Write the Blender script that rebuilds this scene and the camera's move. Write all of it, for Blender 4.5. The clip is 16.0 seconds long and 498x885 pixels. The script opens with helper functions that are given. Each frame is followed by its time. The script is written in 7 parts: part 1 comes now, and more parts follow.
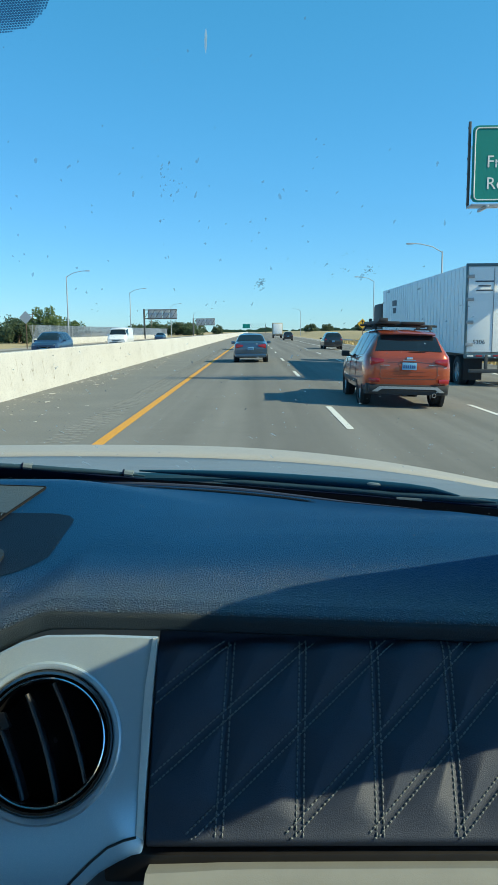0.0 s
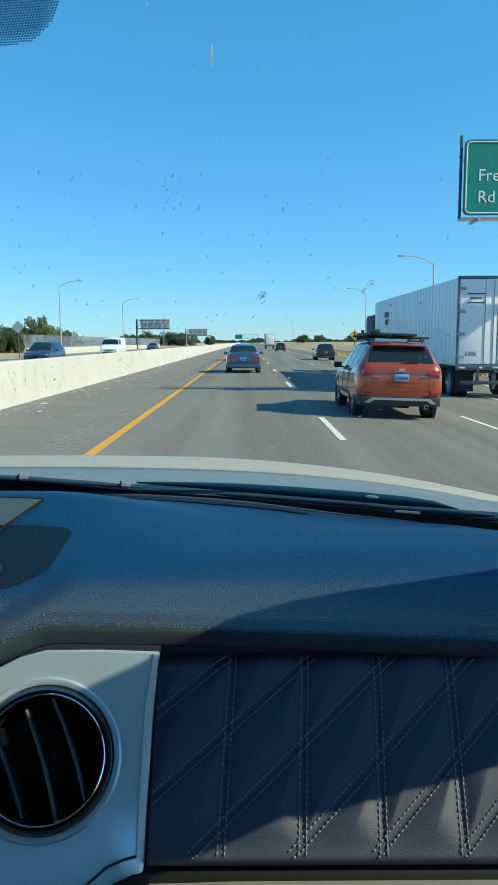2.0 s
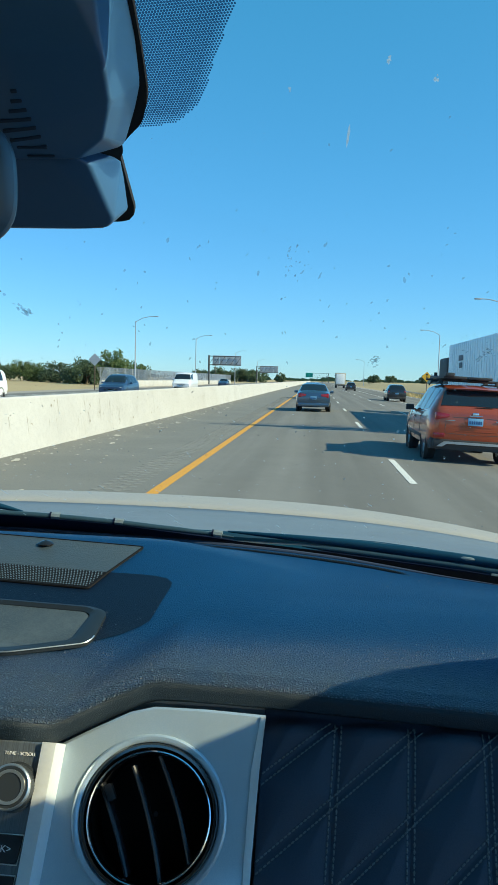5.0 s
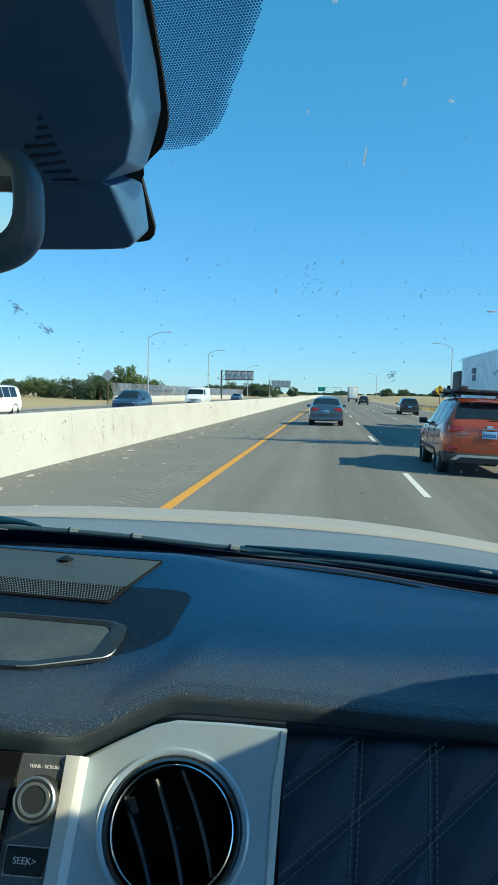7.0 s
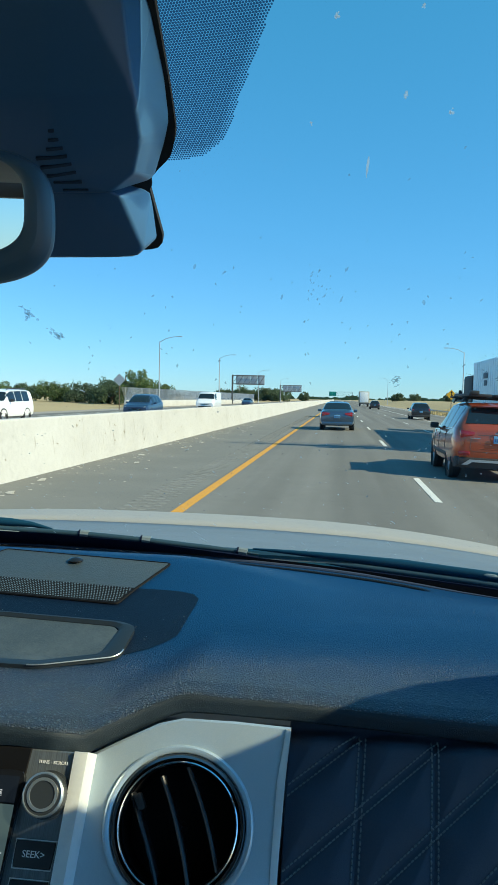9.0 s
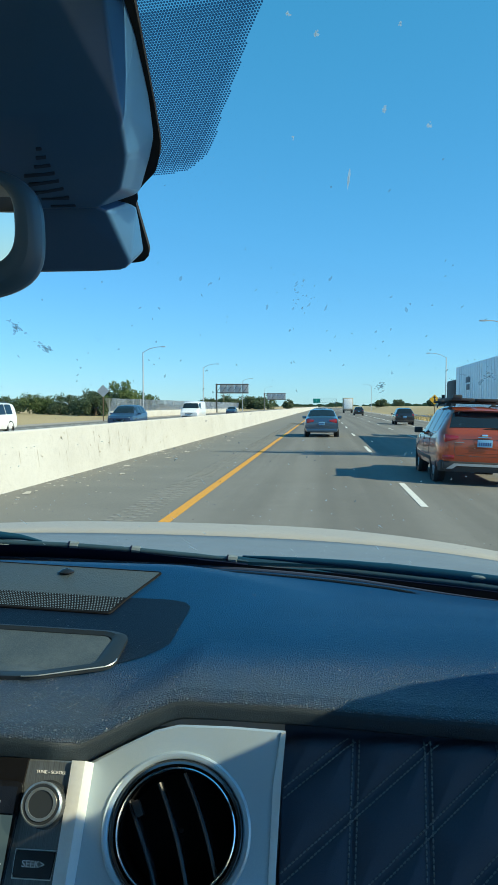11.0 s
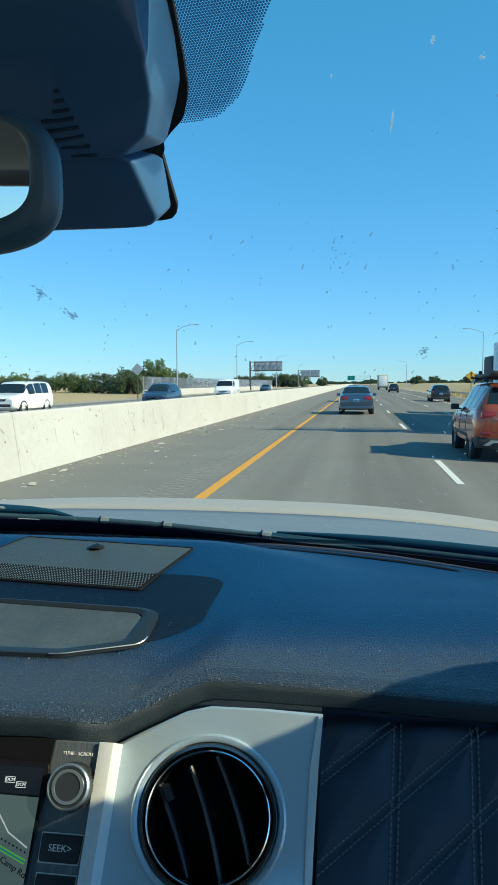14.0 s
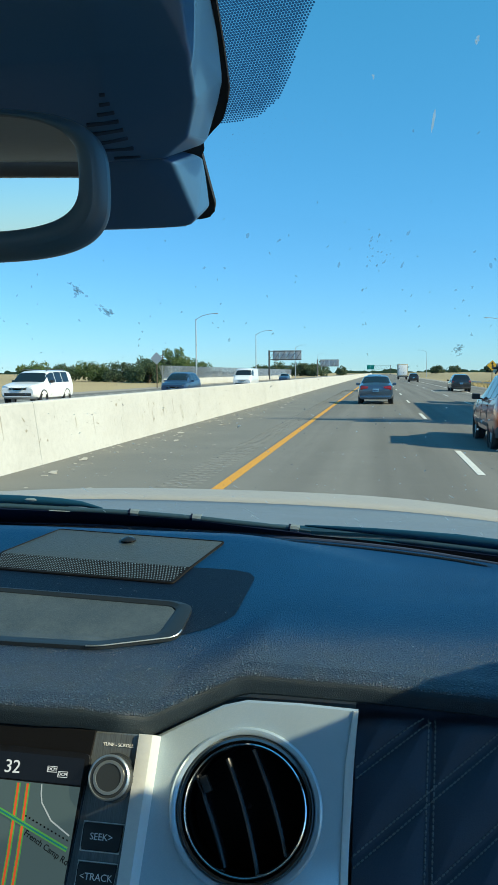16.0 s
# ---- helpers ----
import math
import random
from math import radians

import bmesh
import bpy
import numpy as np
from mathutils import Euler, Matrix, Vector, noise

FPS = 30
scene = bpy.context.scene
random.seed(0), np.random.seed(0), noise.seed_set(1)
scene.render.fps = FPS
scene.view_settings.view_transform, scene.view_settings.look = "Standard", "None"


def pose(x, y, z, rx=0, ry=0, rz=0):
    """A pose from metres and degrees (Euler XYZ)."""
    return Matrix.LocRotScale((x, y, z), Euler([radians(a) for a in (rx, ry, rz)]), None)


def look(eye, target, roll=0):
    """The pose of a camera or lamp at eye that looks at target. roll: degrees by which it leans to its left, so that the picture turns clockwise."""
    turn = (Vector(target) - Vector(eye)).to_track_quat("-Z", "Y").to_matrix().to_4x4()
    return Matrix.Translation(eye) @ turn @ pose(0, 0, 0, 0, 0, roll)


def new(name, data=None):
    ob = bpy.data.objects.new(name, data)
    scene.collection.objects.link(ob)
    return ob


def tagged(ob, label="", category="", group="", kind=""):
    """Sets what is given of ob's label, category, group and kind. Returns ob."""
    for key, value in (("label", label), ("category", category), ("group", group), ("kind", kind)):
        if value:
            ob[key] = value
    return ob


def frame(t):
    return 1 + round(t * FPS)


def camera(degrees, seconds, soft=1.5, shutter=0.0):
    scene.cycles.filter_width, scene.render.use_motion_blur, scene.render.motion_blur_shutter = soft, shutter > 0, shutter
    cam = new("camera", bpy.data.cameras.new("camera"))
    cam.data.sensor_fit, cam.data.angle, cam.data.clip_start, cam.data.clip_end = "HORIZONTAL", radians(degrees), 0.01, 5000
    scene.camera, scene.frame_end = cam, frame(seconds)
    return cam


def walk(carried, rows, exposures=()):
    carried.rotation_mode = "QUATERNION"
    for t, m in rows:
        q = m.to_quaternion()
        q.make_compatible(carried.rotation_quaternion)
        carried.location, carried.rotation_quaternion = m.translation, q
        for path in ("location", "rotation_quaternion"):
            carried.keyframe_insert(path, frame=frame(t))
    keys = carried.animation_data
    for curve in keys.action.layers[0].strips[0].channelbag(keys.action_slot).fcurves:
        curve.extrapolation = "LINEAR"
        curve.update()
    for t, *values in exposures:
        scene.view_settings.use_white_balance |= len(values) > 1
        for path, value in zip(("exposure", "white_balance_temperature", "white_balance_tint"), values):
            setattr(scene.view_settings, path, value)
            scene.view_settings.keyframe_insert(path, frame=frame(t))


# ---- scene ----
from mathutils.bvhtree import BVHTree

cam = camera(36.2, 16.0)
PATH = [
    (0, (-0.142, 2.4, 1.591), (-0.159, 4.379, 1.302), -0.5),
    (0.5, (-0.157, 2.397, 1.601), (-0.152, 4.376, 1.316), 0.1),
    (1, (-0.137, 2.394, 1.592), (-0.115, 4.375, 1.315), -0.2),
    (1.5, (-0.142, 2.399, 1.595), (-0.119, 4.38, 1.318), -0.5),
    (2, (-0.15, 2.403, 1.593), (-0.146, 4.386, 1.331), -0.2),
    (2.5, (-0.156, 2.399, 1.598), (-0.171, 4.383, 1.343), -0.3),
    (3, (-0.162, 2.387, 1.602), (-0.19, 4.374, 1.38), 0.3),
    (3.5, (-0.174, 2.384, 1.609), (-0.204, 4.374, 1.412), 1.2),
    (4, (-0.167, 2.387, 1.606), (-0.214, 4.378, 1.42), 1.2),
    (4.5, (-0.185, 2.392, 1.61), (-0.3, 4.382, 1.449), 1.8),
    (5, (-0.187, 2.398, 1.614), (-0.36, 4.383, 1.447), 1.5),
    (7.5, (-0.192, 2.389, 1.615), (-0.407, 4.374, 1.489), 1.2),
    (8, (-0.191, 2.397, 1.612), (-0.421, 4.38, 1.484), 1.4),
    (8.5, (-0.186, 2.386, 1.615), (-0.422, 4.369, 1.492), 1.2),
    (11, (-0.188, 2.369, 1.615), (-0.386, 4.357, 1.519), -0.0),
    (11.5, (-0.199, 2.363, 1.62), (-0.299, 4.359, 1.534), 1.6),
    (12, (-0.2, 2.378, 1.615), (-0.335, 4.371, 1.523), 2.4),
    (12.5, (-0.213, 2.389, 1.618), (-0.41, 4.377, 1.521), 3.1),
    (13, (-0.203, 2.395, 1.614), (-0.44, 4.378, 1.495), 2.4),
    (13.5, (-0.198, 2.4, 1.611), (-0.459, 4.378, 1.475), 1.2),
    (14, (-0.192, 2.403, 1.606), (-0.478, 4.376, 1.452), -0.3),
    (14.5, (-0.199, 2.402, 1.607), (-0.508, 4.372, 1.446), -0.5),
    (15, (-0.2, 2.397, 1.612), (-0.52, 4.364, 1.442), -0.4),
    (15.5, (-0.197, 2.394, 1.612), (-0.526, 4.359, 1.436), -0.4),
    (16, (-0.205, 2.396, 1.613), (-0.539, 4.359, 1.431), -0.2),
]
walk(cam, [(t, look(eye, target, roll)) for t, eye, target, roll in PATH], exposures=[(0, 0.4, 6400, -4)])

# ---- light and air ----
world = bpy.data.worlds.new("sky")
scene.world = world
world.use_nodes = True
_wn, _wl = world.node_tree.nodes, world.node_tree.links
_sky = _wn.new("ShaderNodeTexSky")
_sky.sky_type = "NISHITA"
_sky.sun_disc = False
_sky.sun_elevation, _sky.sun_rotation = radians(35), radians(104)
_sky.air_density, _sky.dust_density, _sky.ozone_density = 1.0, 0.0, 2.0
_wn["Background"].inputs["Strength"].default_value = 0.12
_tint = _wn.new("ShaderNodeMix")
_tint.data_type, _tint.blend_type = "RGBA", "MULTIPLY"
_tint.inputs["Factor"].default_value = 1.0
_tint.inputs["B"].default_value = (0.40, 0.52, 0.86, 1)
_wl.new(_sky.outputs["Color"], _tint.inputs["A"])
_haze = _wn.new("ShaderNodeMix")
_haze.data_type, _haze.blend_type = "RGBA", "ADD"
_haze.inputs["Factor"].default_value = 1.0
_haze.inputs["B"].default_value = (0.05, 1.15, 1.45, 1)
_wl.new(_tint.outputs["Result"], _haze.inputs["A"])
_wl.new(_haze.outputs["Result"], _wn["Background"].inputs["Color"])

sun_data = bpy.data.lights.new("sun", "SUN")
sun_data.energy, sun_data.angle, sun_data.color = 5.0, radians(0.5), (1.0, 0.84, 0.57)
sun = new("sun", sun_data)
sun.matrix_world = look((29.1, -5.3, 21.0), (0, 2, 0))


# ---- materials ----
def material(name, color, rough=0.5, metal=0.0, spots=(), bump=None, spec=0.5, coat=0.0, random_tone=0.0):
    """A principled surface. spots: (scale, amount, colour) mixed in by noise; bump: (kind, scale, strength, distance)."""
    m = bpy.data.materials.new(name)
    m.use_nodes = True
    n, l = m.node_tree.nodes, m.node_tree.links
    b = n["Principled BSDF"]
    b.inputs["Base Color"].default_value = (*color, 1)
    b.inputs["Roughness"].default_value = rough
    b.inputs["Metallic"].default_value = metal
    b.inputs["Specular IOR Level"].default_value = spec
    b.inputs["Coat Weight"].default_value = coat
    geo = n.new("ShaderNodeNewGeometry")
    last = None
    for scale, amount, tone in spots:
        tex = n.new("ShaderNodeTexNoise")
        tex.inputs["Scale"].default_value, tex.inputs["Detail"].default_value = scale, 5
        l.new(geo.outputs["Position"], tex.inputs["Vector"])
        ramp = n.new("ShaderNodeMapRange")
        ramp.inputs["From Min"].default_value, ramp.inputs["From Max"].default_value = 0.42, 0.7
        ramp.inputs["To Max"].default_value = amount
        l.new(tex.outputs["Fac"], ramp.inputs["Value"])
        mix = n.new("ShaderNodeMix")
        mix.data_type = "RGBA"
        mix.inputs["A"].default_value, mix.inputs["B"].default_value = (*color, 1), (*tone, 1)
        if last:
            l.new(last, mix.inputs["A"])
        l.new(ramp.outputs["Result"], mix.inputs["Factor"])
        last = mix.outputs["Result"]
    if random_tone:
        info = n.new("ShaderNodeObjectInfo")
        hsv = n.new("ShaderNodeHueSaturation")
        rng = n.new("ShaderNodeMapRange")
        rng.inputs["To Min"].default_value, rng.inputs["To Max"].default_value = 1 - random_tone, 1 + random_tone
        l.new(info.outputs["Random"], rng.inputs["Value"])
        l.new(rng.outputs["Result"], hsv.inputs["Value"])
        hsv.inputs["Color"].default_value = (*color, 1)
        if last:
            l.new(last, hsv.inputs["Color"])
        last = hsv.outputs["Color"]
    if last:
        l.new(last, b.inputs["Base Color"])
    if bump:
        kind, scale, strength, dist = bump
        tex = n.new("ShaderNodeTexVoronoi" if kind == "cells" else "ShaderNodeTexNoise")
        tex.inputs["Scale"].default_value = scale
        if kind == "cells":
            tex.feature = "SMOOTH_F1"
        else:
            tex.inputs["Detail"].default_value = 4
        l.new(geo.outputs["Position"], tex.inputs["Vector"])
        bp = n.new("ShaderNodeBump")
        bp.inputs["Strength"].default_value, bp.inputs["Distance"].default_value = strength, dist
        l.new(tex.outputs["Distance" if kind == "cells" else "Fac"], bp.inputs["Height"])
        l.new(bp.outputs["Normal"], b.inputs["Normal"])
    return m


def glass(name, tint, gloss=0.7, rough=0.0):
    """A clear pane: what lies behind, tinted, with a reflection that grows at grazing angles."""
    m = bpy.data.materials.new(name)
    m.use_nodes = True
    n, l = m.node_tree.nodes, m.node_tree.links
    n.remove(n["Principled BSDF"])
    clear, shine, mix, fres = (n.new("ShaderNode" + k) for k in ("BsdfTransparent", "BsdfGlossy", "MixShader", "Fresnel"))
    scale = n.new("ShaderNodeMath")
    scale.operation, scale.inputs[1].default_value = "MULTIPLY", gloss
    clear.inputs["Color"].default_value = (*tint, 1)
    shine.inputs["Roughness"].default_value = rough
    fres.inputs["IOR"].default_value = 1.5
    l.new(fres.outputs[0], scale.inputs[0])
    l.new(scale.outputs[0], mix.inputs[0])
    l.new(clear.outputs[0], mix.inputs[1])
    l.new(shine.outputs[0], mix.inputs[2])
    l.new(mix.outputs[0], n["Material Output"].inputs["Surface"])
    return m


def glowing(name, color, strength):
    m = bpy.data.materials.new(name)
    m.use_nodes = True
    b = m.node_tree.nodes["Principled BSDF"]
    b.inputs["Base Color"].default_value = (*[c * 0.2 for c in color], 1)
    b.inputs["Emission Color"].default_value = (*color, 1)
    b.inputs["Emission Strength"].default_value = strength
    b.inputs["Roughness"].default_value = 0.25
    return m


def leafy(name, color, other):
    """Leaves that let some light through."""
    m = material(name, color, 0.65, random_tone=0.2, spots=[(0.9, 0.8, other), (5, 0.5, tuple(c * 0.6 for c in color))])
    n, l = m.node_tree.nodes, m.node_tree.links
    b = n["Principled BSDF"]
    tr, mix = n.new("ShaderNodeBsdfTranslucent"), n.new("ShaderNodeMixShader")
    tr.inputs["Color"].default_value = (*[c * 1.3 for c in color], 1)
    mix.inputs[0].default_value = 0.4
    l.new(b.outputs[0], mix.inputs[1])
    l.new(tr.outputs[0], mix.inputs[2])
    l.new(mix.outputs[0], n["Material Output"].inputs["Surface"])
    return m


def smear(name, color, clear):
    """Thin dried dirt, half see-through."""
    m = bpy.data.materials.new(name)
    m.use_nodes = True
    n, l = m.node_tree.nodes, m.node_tree.links
    n.remove(n["Principled BSDF"])
    a, b, c = n.new("ShaderNodeBsdfTransparent"), n.new("ShaderNodeBsdfTranslucent"), n.new("ShaderNodeBsdfDiffuse")
    b.inputs["Color"].default_value = c.inputs["Color"].default_value = (*color, 1)
    m1, m2 = n.new("ShaderNodeMixShader"), n.new("ShaderNodeMixShader")
    m1.inputs[0].default_value, m2.inputs[0].default_value = 0.5, clear
    l.new(b.outputs[0], m1.inputs[1])
    l.new(c.outputs[0], m1.inputs[2])
    l.new(m1.outputs[0], m2.inputs[1])
    l.new(a.outputs[0], m2.inputs[2])
    l.new(m2.outputs[0], n["Material Output"].inputs["Surface"])
    return m


def pebbled(name, color, dust_glint, cell, dusty, y0=2.955, y1=3.13, relief=0.0010, polish=0.95):
    """Pebble-grained leather with dark creases, its grain tops painted paler as sun glints towards the front edge;
    dusty: how strongly.
    """
    m = material(name, color, 0.50, spots=[(14, 0.5, tuple(c * 1.25 for c in color))], spec=0.30)
    n, l = m.node_tree.nodes, m.node_tree.links
    b = n["Principled BSDF"]

    def ranged(src, lo, hi, v0, v1):
        r = n.new("ShaderNodeMapRange")
        r.interpolation_type = "SMOOTHSTEP"
        for k, v in (("From Min", lo), ("From Max", hi), ("To Min", v0), ("To Max", v1)):
            r.inputs[k].default_value = v
        l.new(src, r.inputs["Value"])
        return r.outputs["Result"]

    def times(p, q):
        t = n.new("ShaderNodeMath")
        t.operation = "MULTIPLY"
        l.new(p, t.inputs[0])
        if isinstance(q, float):
            t.inputs[1].default_value = q
        else:
            l.new(q, t.inputs[1])
        return t.outputs[0]

    def blend(a, tone, fac):
        x = n.new("ShaderNodeMix")
        x.data_type = "RGBA"
        x.inputs["B"].default_value = (*tone, 1)
        l.new(a, x.inputs["A"])
        l.new(fac, x.inputs["Factor"])
        return x.outputs["Result"]

    geo, warp, add, shrink = n.new("ShaderNodeNewGeometry"), n.new("ShaderNodeTexNoise"), n.new("ShaderNodeVectorMath"), n.new("ShaderNodeVectorMath")
    warp.inputs["Scale"].default_value = cell * 0.6
    shrink.operation = "SCALE"
    shrink.inputs["Scale"].default_value = 2.2 / cell
    l.new(geo.outputs["Position"], warp.inputs["Vector"])
    l.new(warp.outputs["Color"], shrink.inputs[0])
    l.new(geo.outputs["Position"], add.inputs[0])
    l.new(shrink.outputs[0], add.inputs[1])
    cells = n.new("ShaderNodeTexVoronoi")
    cells.feature = "DISTANCE_TO_EDGE"
    cells.inputs["Scale"].default_value = cell
    l.new(add.outputs[0], cells.inputs["Vector"])
    height = ranged(cells.outputs["Distance"], 0.02, 0.42, 0.0, 1.0)
    bp = n.new("ShaderNodeBump")
    bp.inputs["Strength"].default_value, bp.inputs["Distance"].default_value = 0.9, relief
    l.new(height, bp.inputs["Height"])
    l.new(bp.outputs["Normal"], b.inputs["Normal"])
    split, cloud = n.new("ShaderNodeSeparateXYZ"), n.new("ShaderNodeTexNoise")
    l.new(geo.outputs["Position"], split.inputs[0])
    cloud.inputs["Scale"].default_value, cloud.inputs["Detail"].default_value = 45, 5
    l.new(geo.outputs["Position"], cloud.inputs["Vector"])
    # shinier along the front, the grain flatter further back
    l.new(ranged(split.outputs["Y"], 2.965, 3.13, 1.0, 0.25), bp.inputs["Strength"])
    l.new(ranged(split.outputs["Y"], 2.965, 3.10, polish, 0.28), b.inputs["Specular IOR Level"])
    l.new(ranged(split.outputs["Y"], 2.965, 3.10, 0.40, 0.52), b.inputs["Roughness"])
    front = times(ranged(split.outputs["Y"], y0, y1, dusty, 0.0), ranged(cloud.outputs["Fac"], 0.3, 0.7, 0.65, 1.0))
    # glints of sun on the grain, painted as a paler tone near the front
    film = tuple(c * 0.14 for c in dust_glint)
    tone = blend(b.inputs["Base Color"].links[0].from_socket, film, front)
    tone = blend(tone, dust_glint, times(times(height, height), front))
    l.new(tone, b.inputs["Base Color"])
    return m


# navy base holds the sky's reflection on dark leather; pale tone holds sun glints
M_DASH = pebbled("dash_leather", (0.0025, 0.0350, 0.108), (0.150, 0.210, 0.265), 410, 0.85, 2.955, 3.085, 0.0022, 0.85)
# the dash leather again, darkened in colour for the shade of the recess
M_RECESS = pebbled("recess_shaded_leather", (0.001, 0.007, 0.022), (0.03, 0.04, 0.05), 600, 0.3)
M_LIP = pebbled("lip_leather", (0.018, 0.031, 0.045), (0.044, 0.064, 0.080), 900, 0.5, 2.90, 3.05, 0.0002, 0.28)
M_QUILT = material("quilt_leather", (0.042, 0.053, 0.080), 0.50, spots=[(30, 0.5, (0.046, 0.058, 0.085)), (700, 0.35, (0.055, 0.066, 0.092))], bump=("noise", 1100, 0.55, 0.0008), spec=0.26)
M_THREAD = material("thread", (0.15, 0.168, 0.18), 0.75, spec=0.2)
M_SILVER = material("silver_paint", (0.46, 0.57, 0.65), 0.40, metal=0.60, spots=[(60, 0.25, (0.48, 0.58, 0.65)), (1400, 0.45, (0.64, 0.71, 0.76))])
M_CHROME = material("bright_chrome", (0.78, 0.79, 0.80), 0.12, metal=1.0)
M_SATIN = material("satin_metal", (0.80, 0.81, 0.80), 0.32, metal=0.3, spots=[(300, 0.3, (0.68, 0.69, 0.69))])
M_BLACK = material("black_plastic", (0.012, 0.012, 0.014), 0.5, spots=[(50, 0.5, (0.02, 0.02, 0.022))])
M_VOID = material("vent_dark", (0.003, 0.003, 0.004), 0.7, spec=0.2)
M_VANE = material("vane_plastic", (0.020, 0.022, 0.027), 0.30)
M_HOUSING = material("housing_plastic", (0.045, 0.125, 0.270), 0.34, spots=[(25, 0.5, (0.043, 0.12, 0.25)), (700, 0.3, (0.055, 0.135, 0.27))])
M_MFRAME = material("mirror_frame_plastic", (0.055, 0.110, 0.165), 0.36, spots=[(60, 0.4, (0.08, 0.115, 0.145))])
M_RING = material("knob_metal", (0.40, 0.45, 0.48), 0.35, metal=0.8)
M_GRILLE = material("grille_cloth", (0.046, 0.066, 0.080), 0.5, spots=[(60, 0.4, (0.05, 0.062, 0.07))], bump=("cells", 620, 0.6, 0.0010))
M_TRAYMAT = material("tray_mat", (0.034, 0.054, 0.072), 0.6, spots=[(25, 0.8, (0.068, 0.094, 0.112)), (160, 0.5, (0.026, 0.042, 0.058)), (900, 0.6, (0.10, 0.12, 0.13))])
M_BRUSH = material("brushed_console", (0.26, 0.26, 0.25), 0.33, metal=0.6)
_n, _l = M_BRUSH.node_tree.nodes, M_BRUSH.node_tree.links
_pos, _map, _tex, _mix = _n.new("ShaderNodeNewGeometry"), _n.new("ShaderNodeMapping"), _n.new("ShaderNodeTexNoise"), _n.new("ShaderNodeMix")
_map.inputs["Scale"].default_value = (2200, 60, 60)
_tex.inputs["Scale"].default_value, _tex.inputs["Detail"].default_value = 1.0, 3
_mix.data_type = "RGBA"
_mix.inputs["A"].default_value, _mix.inputs["B"].default_value = (0.070, 0.080, 0.090, 1), (0.31, 0.35, 0.38, 1)
_l.new(_pos.outputs["Position"], _map.inputs["Vector"])
_l.new(_map.outputs["Vector"], _tex.inputs["Vector"])
_l.new(_tex.outputs["Fac"], _mix.inputs["Factor"])
_l.new(_mix.outputs["Result"], _n["Principled BSDF"].inputs["Base Color"])
M_LEDGE = material("lower_trim", (0.22, 0.235, 0.23), 0.55, spots=[(40, 0.4, (0.18, 0.19, 0.19))], bump=("noise", 900, 0.3, 0.0005))
M_HEADLINER = material("headliner", (0.38, 0.44, 0.48), 0.9, spots=[(20, 0.4, (0.34, 0.39, 0.43))], bump=("noise", 700, 0.3, 0.0006))
M_CABIN = material("cabin_trim", (0.15, 0.152, 0.16), 0.6, spots=[(20, 0.5, (0.17, 0.172, 0.18))])
M_HOOD = material("white_pearl_paint", (0.340, 0.338, 0.329), 0.6, spots=[(12, 0.35, (0.400, 0.379, 0.334)), (160, 0.25, (0.340, 0.318, 0.279))], spec=0.15)
# rear of the same white hood, its shaded look put into a grey-blue colour
M_HOODREAR = material("hood_rear_shaded", (0.165, 0.210, 0.256), 0.6, spots=[(9, 0.4, (0.140, 0.169, 0.201)), (120, 0.3, (0.200, 0.215, 0.240))], spec=0.12)
M_COWL = material("cowl_plastic", (0.006, 0.040, 0.078), 0.5, spots=[(90, 0.4, (0.010, 0.048, 0.085))], spec=0.2)
M_REARRIM = material("rear_rim_plastic", (0.045, 0.060, 0.100), 0.5, spots=[(150, 0.4, (0.06, 0.075, 0.115))], spec=0.3)
M_BLADE = material("blade_plastic", (0.028, 0.060, 0.085), 0.5, spots=[(120, 0.5, (0.045, 0.075, 0.095))], spec=0.3)
M_WORN = material("worn_plate", (0.19, 0.23, 0.245), 0.45, spots=[(200, 0.5, (0.14, 0.17, 0.18))])
M_RIMPLASTIC = material("rim_plastic", (0.016, 0.022, 0.029), 0.42)
M_RUBBER = material("rubber", (0.012, 0.012, 0.013), 0.75)
M_MIRROR = material("mirror", (0.9, 0.92, 0.93), 0.01, metal=1.0)
M_PANE = glass("windshield_glass", (0.95, 0.975, 0.985), 0.02)
M_GRILLEDOT = material("grille_dot", (0.15, 0.21, 0.25), 0.5)
M_SLOT = material("slot_dark", (0.012, 0.035, 0.075), 0.7)
M_FRIT = material("frit_ink", (0.003, 0.008, 0.028), 0.6, spec=0.2)
# opaque black dots; blue and slight clearness stand for glare of the sky
M_FRITDOT = smear("frit_dot_glare", (0.02, 0.07, 0.19), 0.08)
M_WHITEINK = material("white_ink", (0.75, 0.75, 0.75), 0.6)
M_SCREEN = glowing("screen_map", (0.11, 0.16, 0.17), 0.38)
M_SCREENBAR = glowing("screen_bar", (0.012, 0.016, 0.024), 0.5)
M_ROADORANGE = glowing("map_orange", (0.80, 0.12, 0.04), 0.5)
M_ROADGREEN = glowing("map_green", (0.14, 0.45, 0.10), 0.4)
M_ROADTEAL = glowing("map_teal", (0.03, 0.22, 0.22), 0.4)
M_MAPINK = glowing("map_ink", (0.01, 0.01, 0.012), 0.1)
M_MAPWHITE = glowing("map_white", (0.8, 0.82, 0.85), 0.5)
M_MAPGREY = glowing("map_grey", (0.5, 0.55, 0.57), 0.5)

M_ASPHALT = material("asphalt", (0.180, 0.177, 0.167), 0.85, spots=[(0.25, 0.6, (0.156, 0.153, 0.144)), (1.1, 0.35, (0.150, 0.148, 0.139)), (3.5, 0.35, (0.204, 0.200, 0.190)), (60, 0.5, (0.245, 0.241, 0.230))],
                     bump=("noise", 90, 0.4, 0.004), spec=0.12)

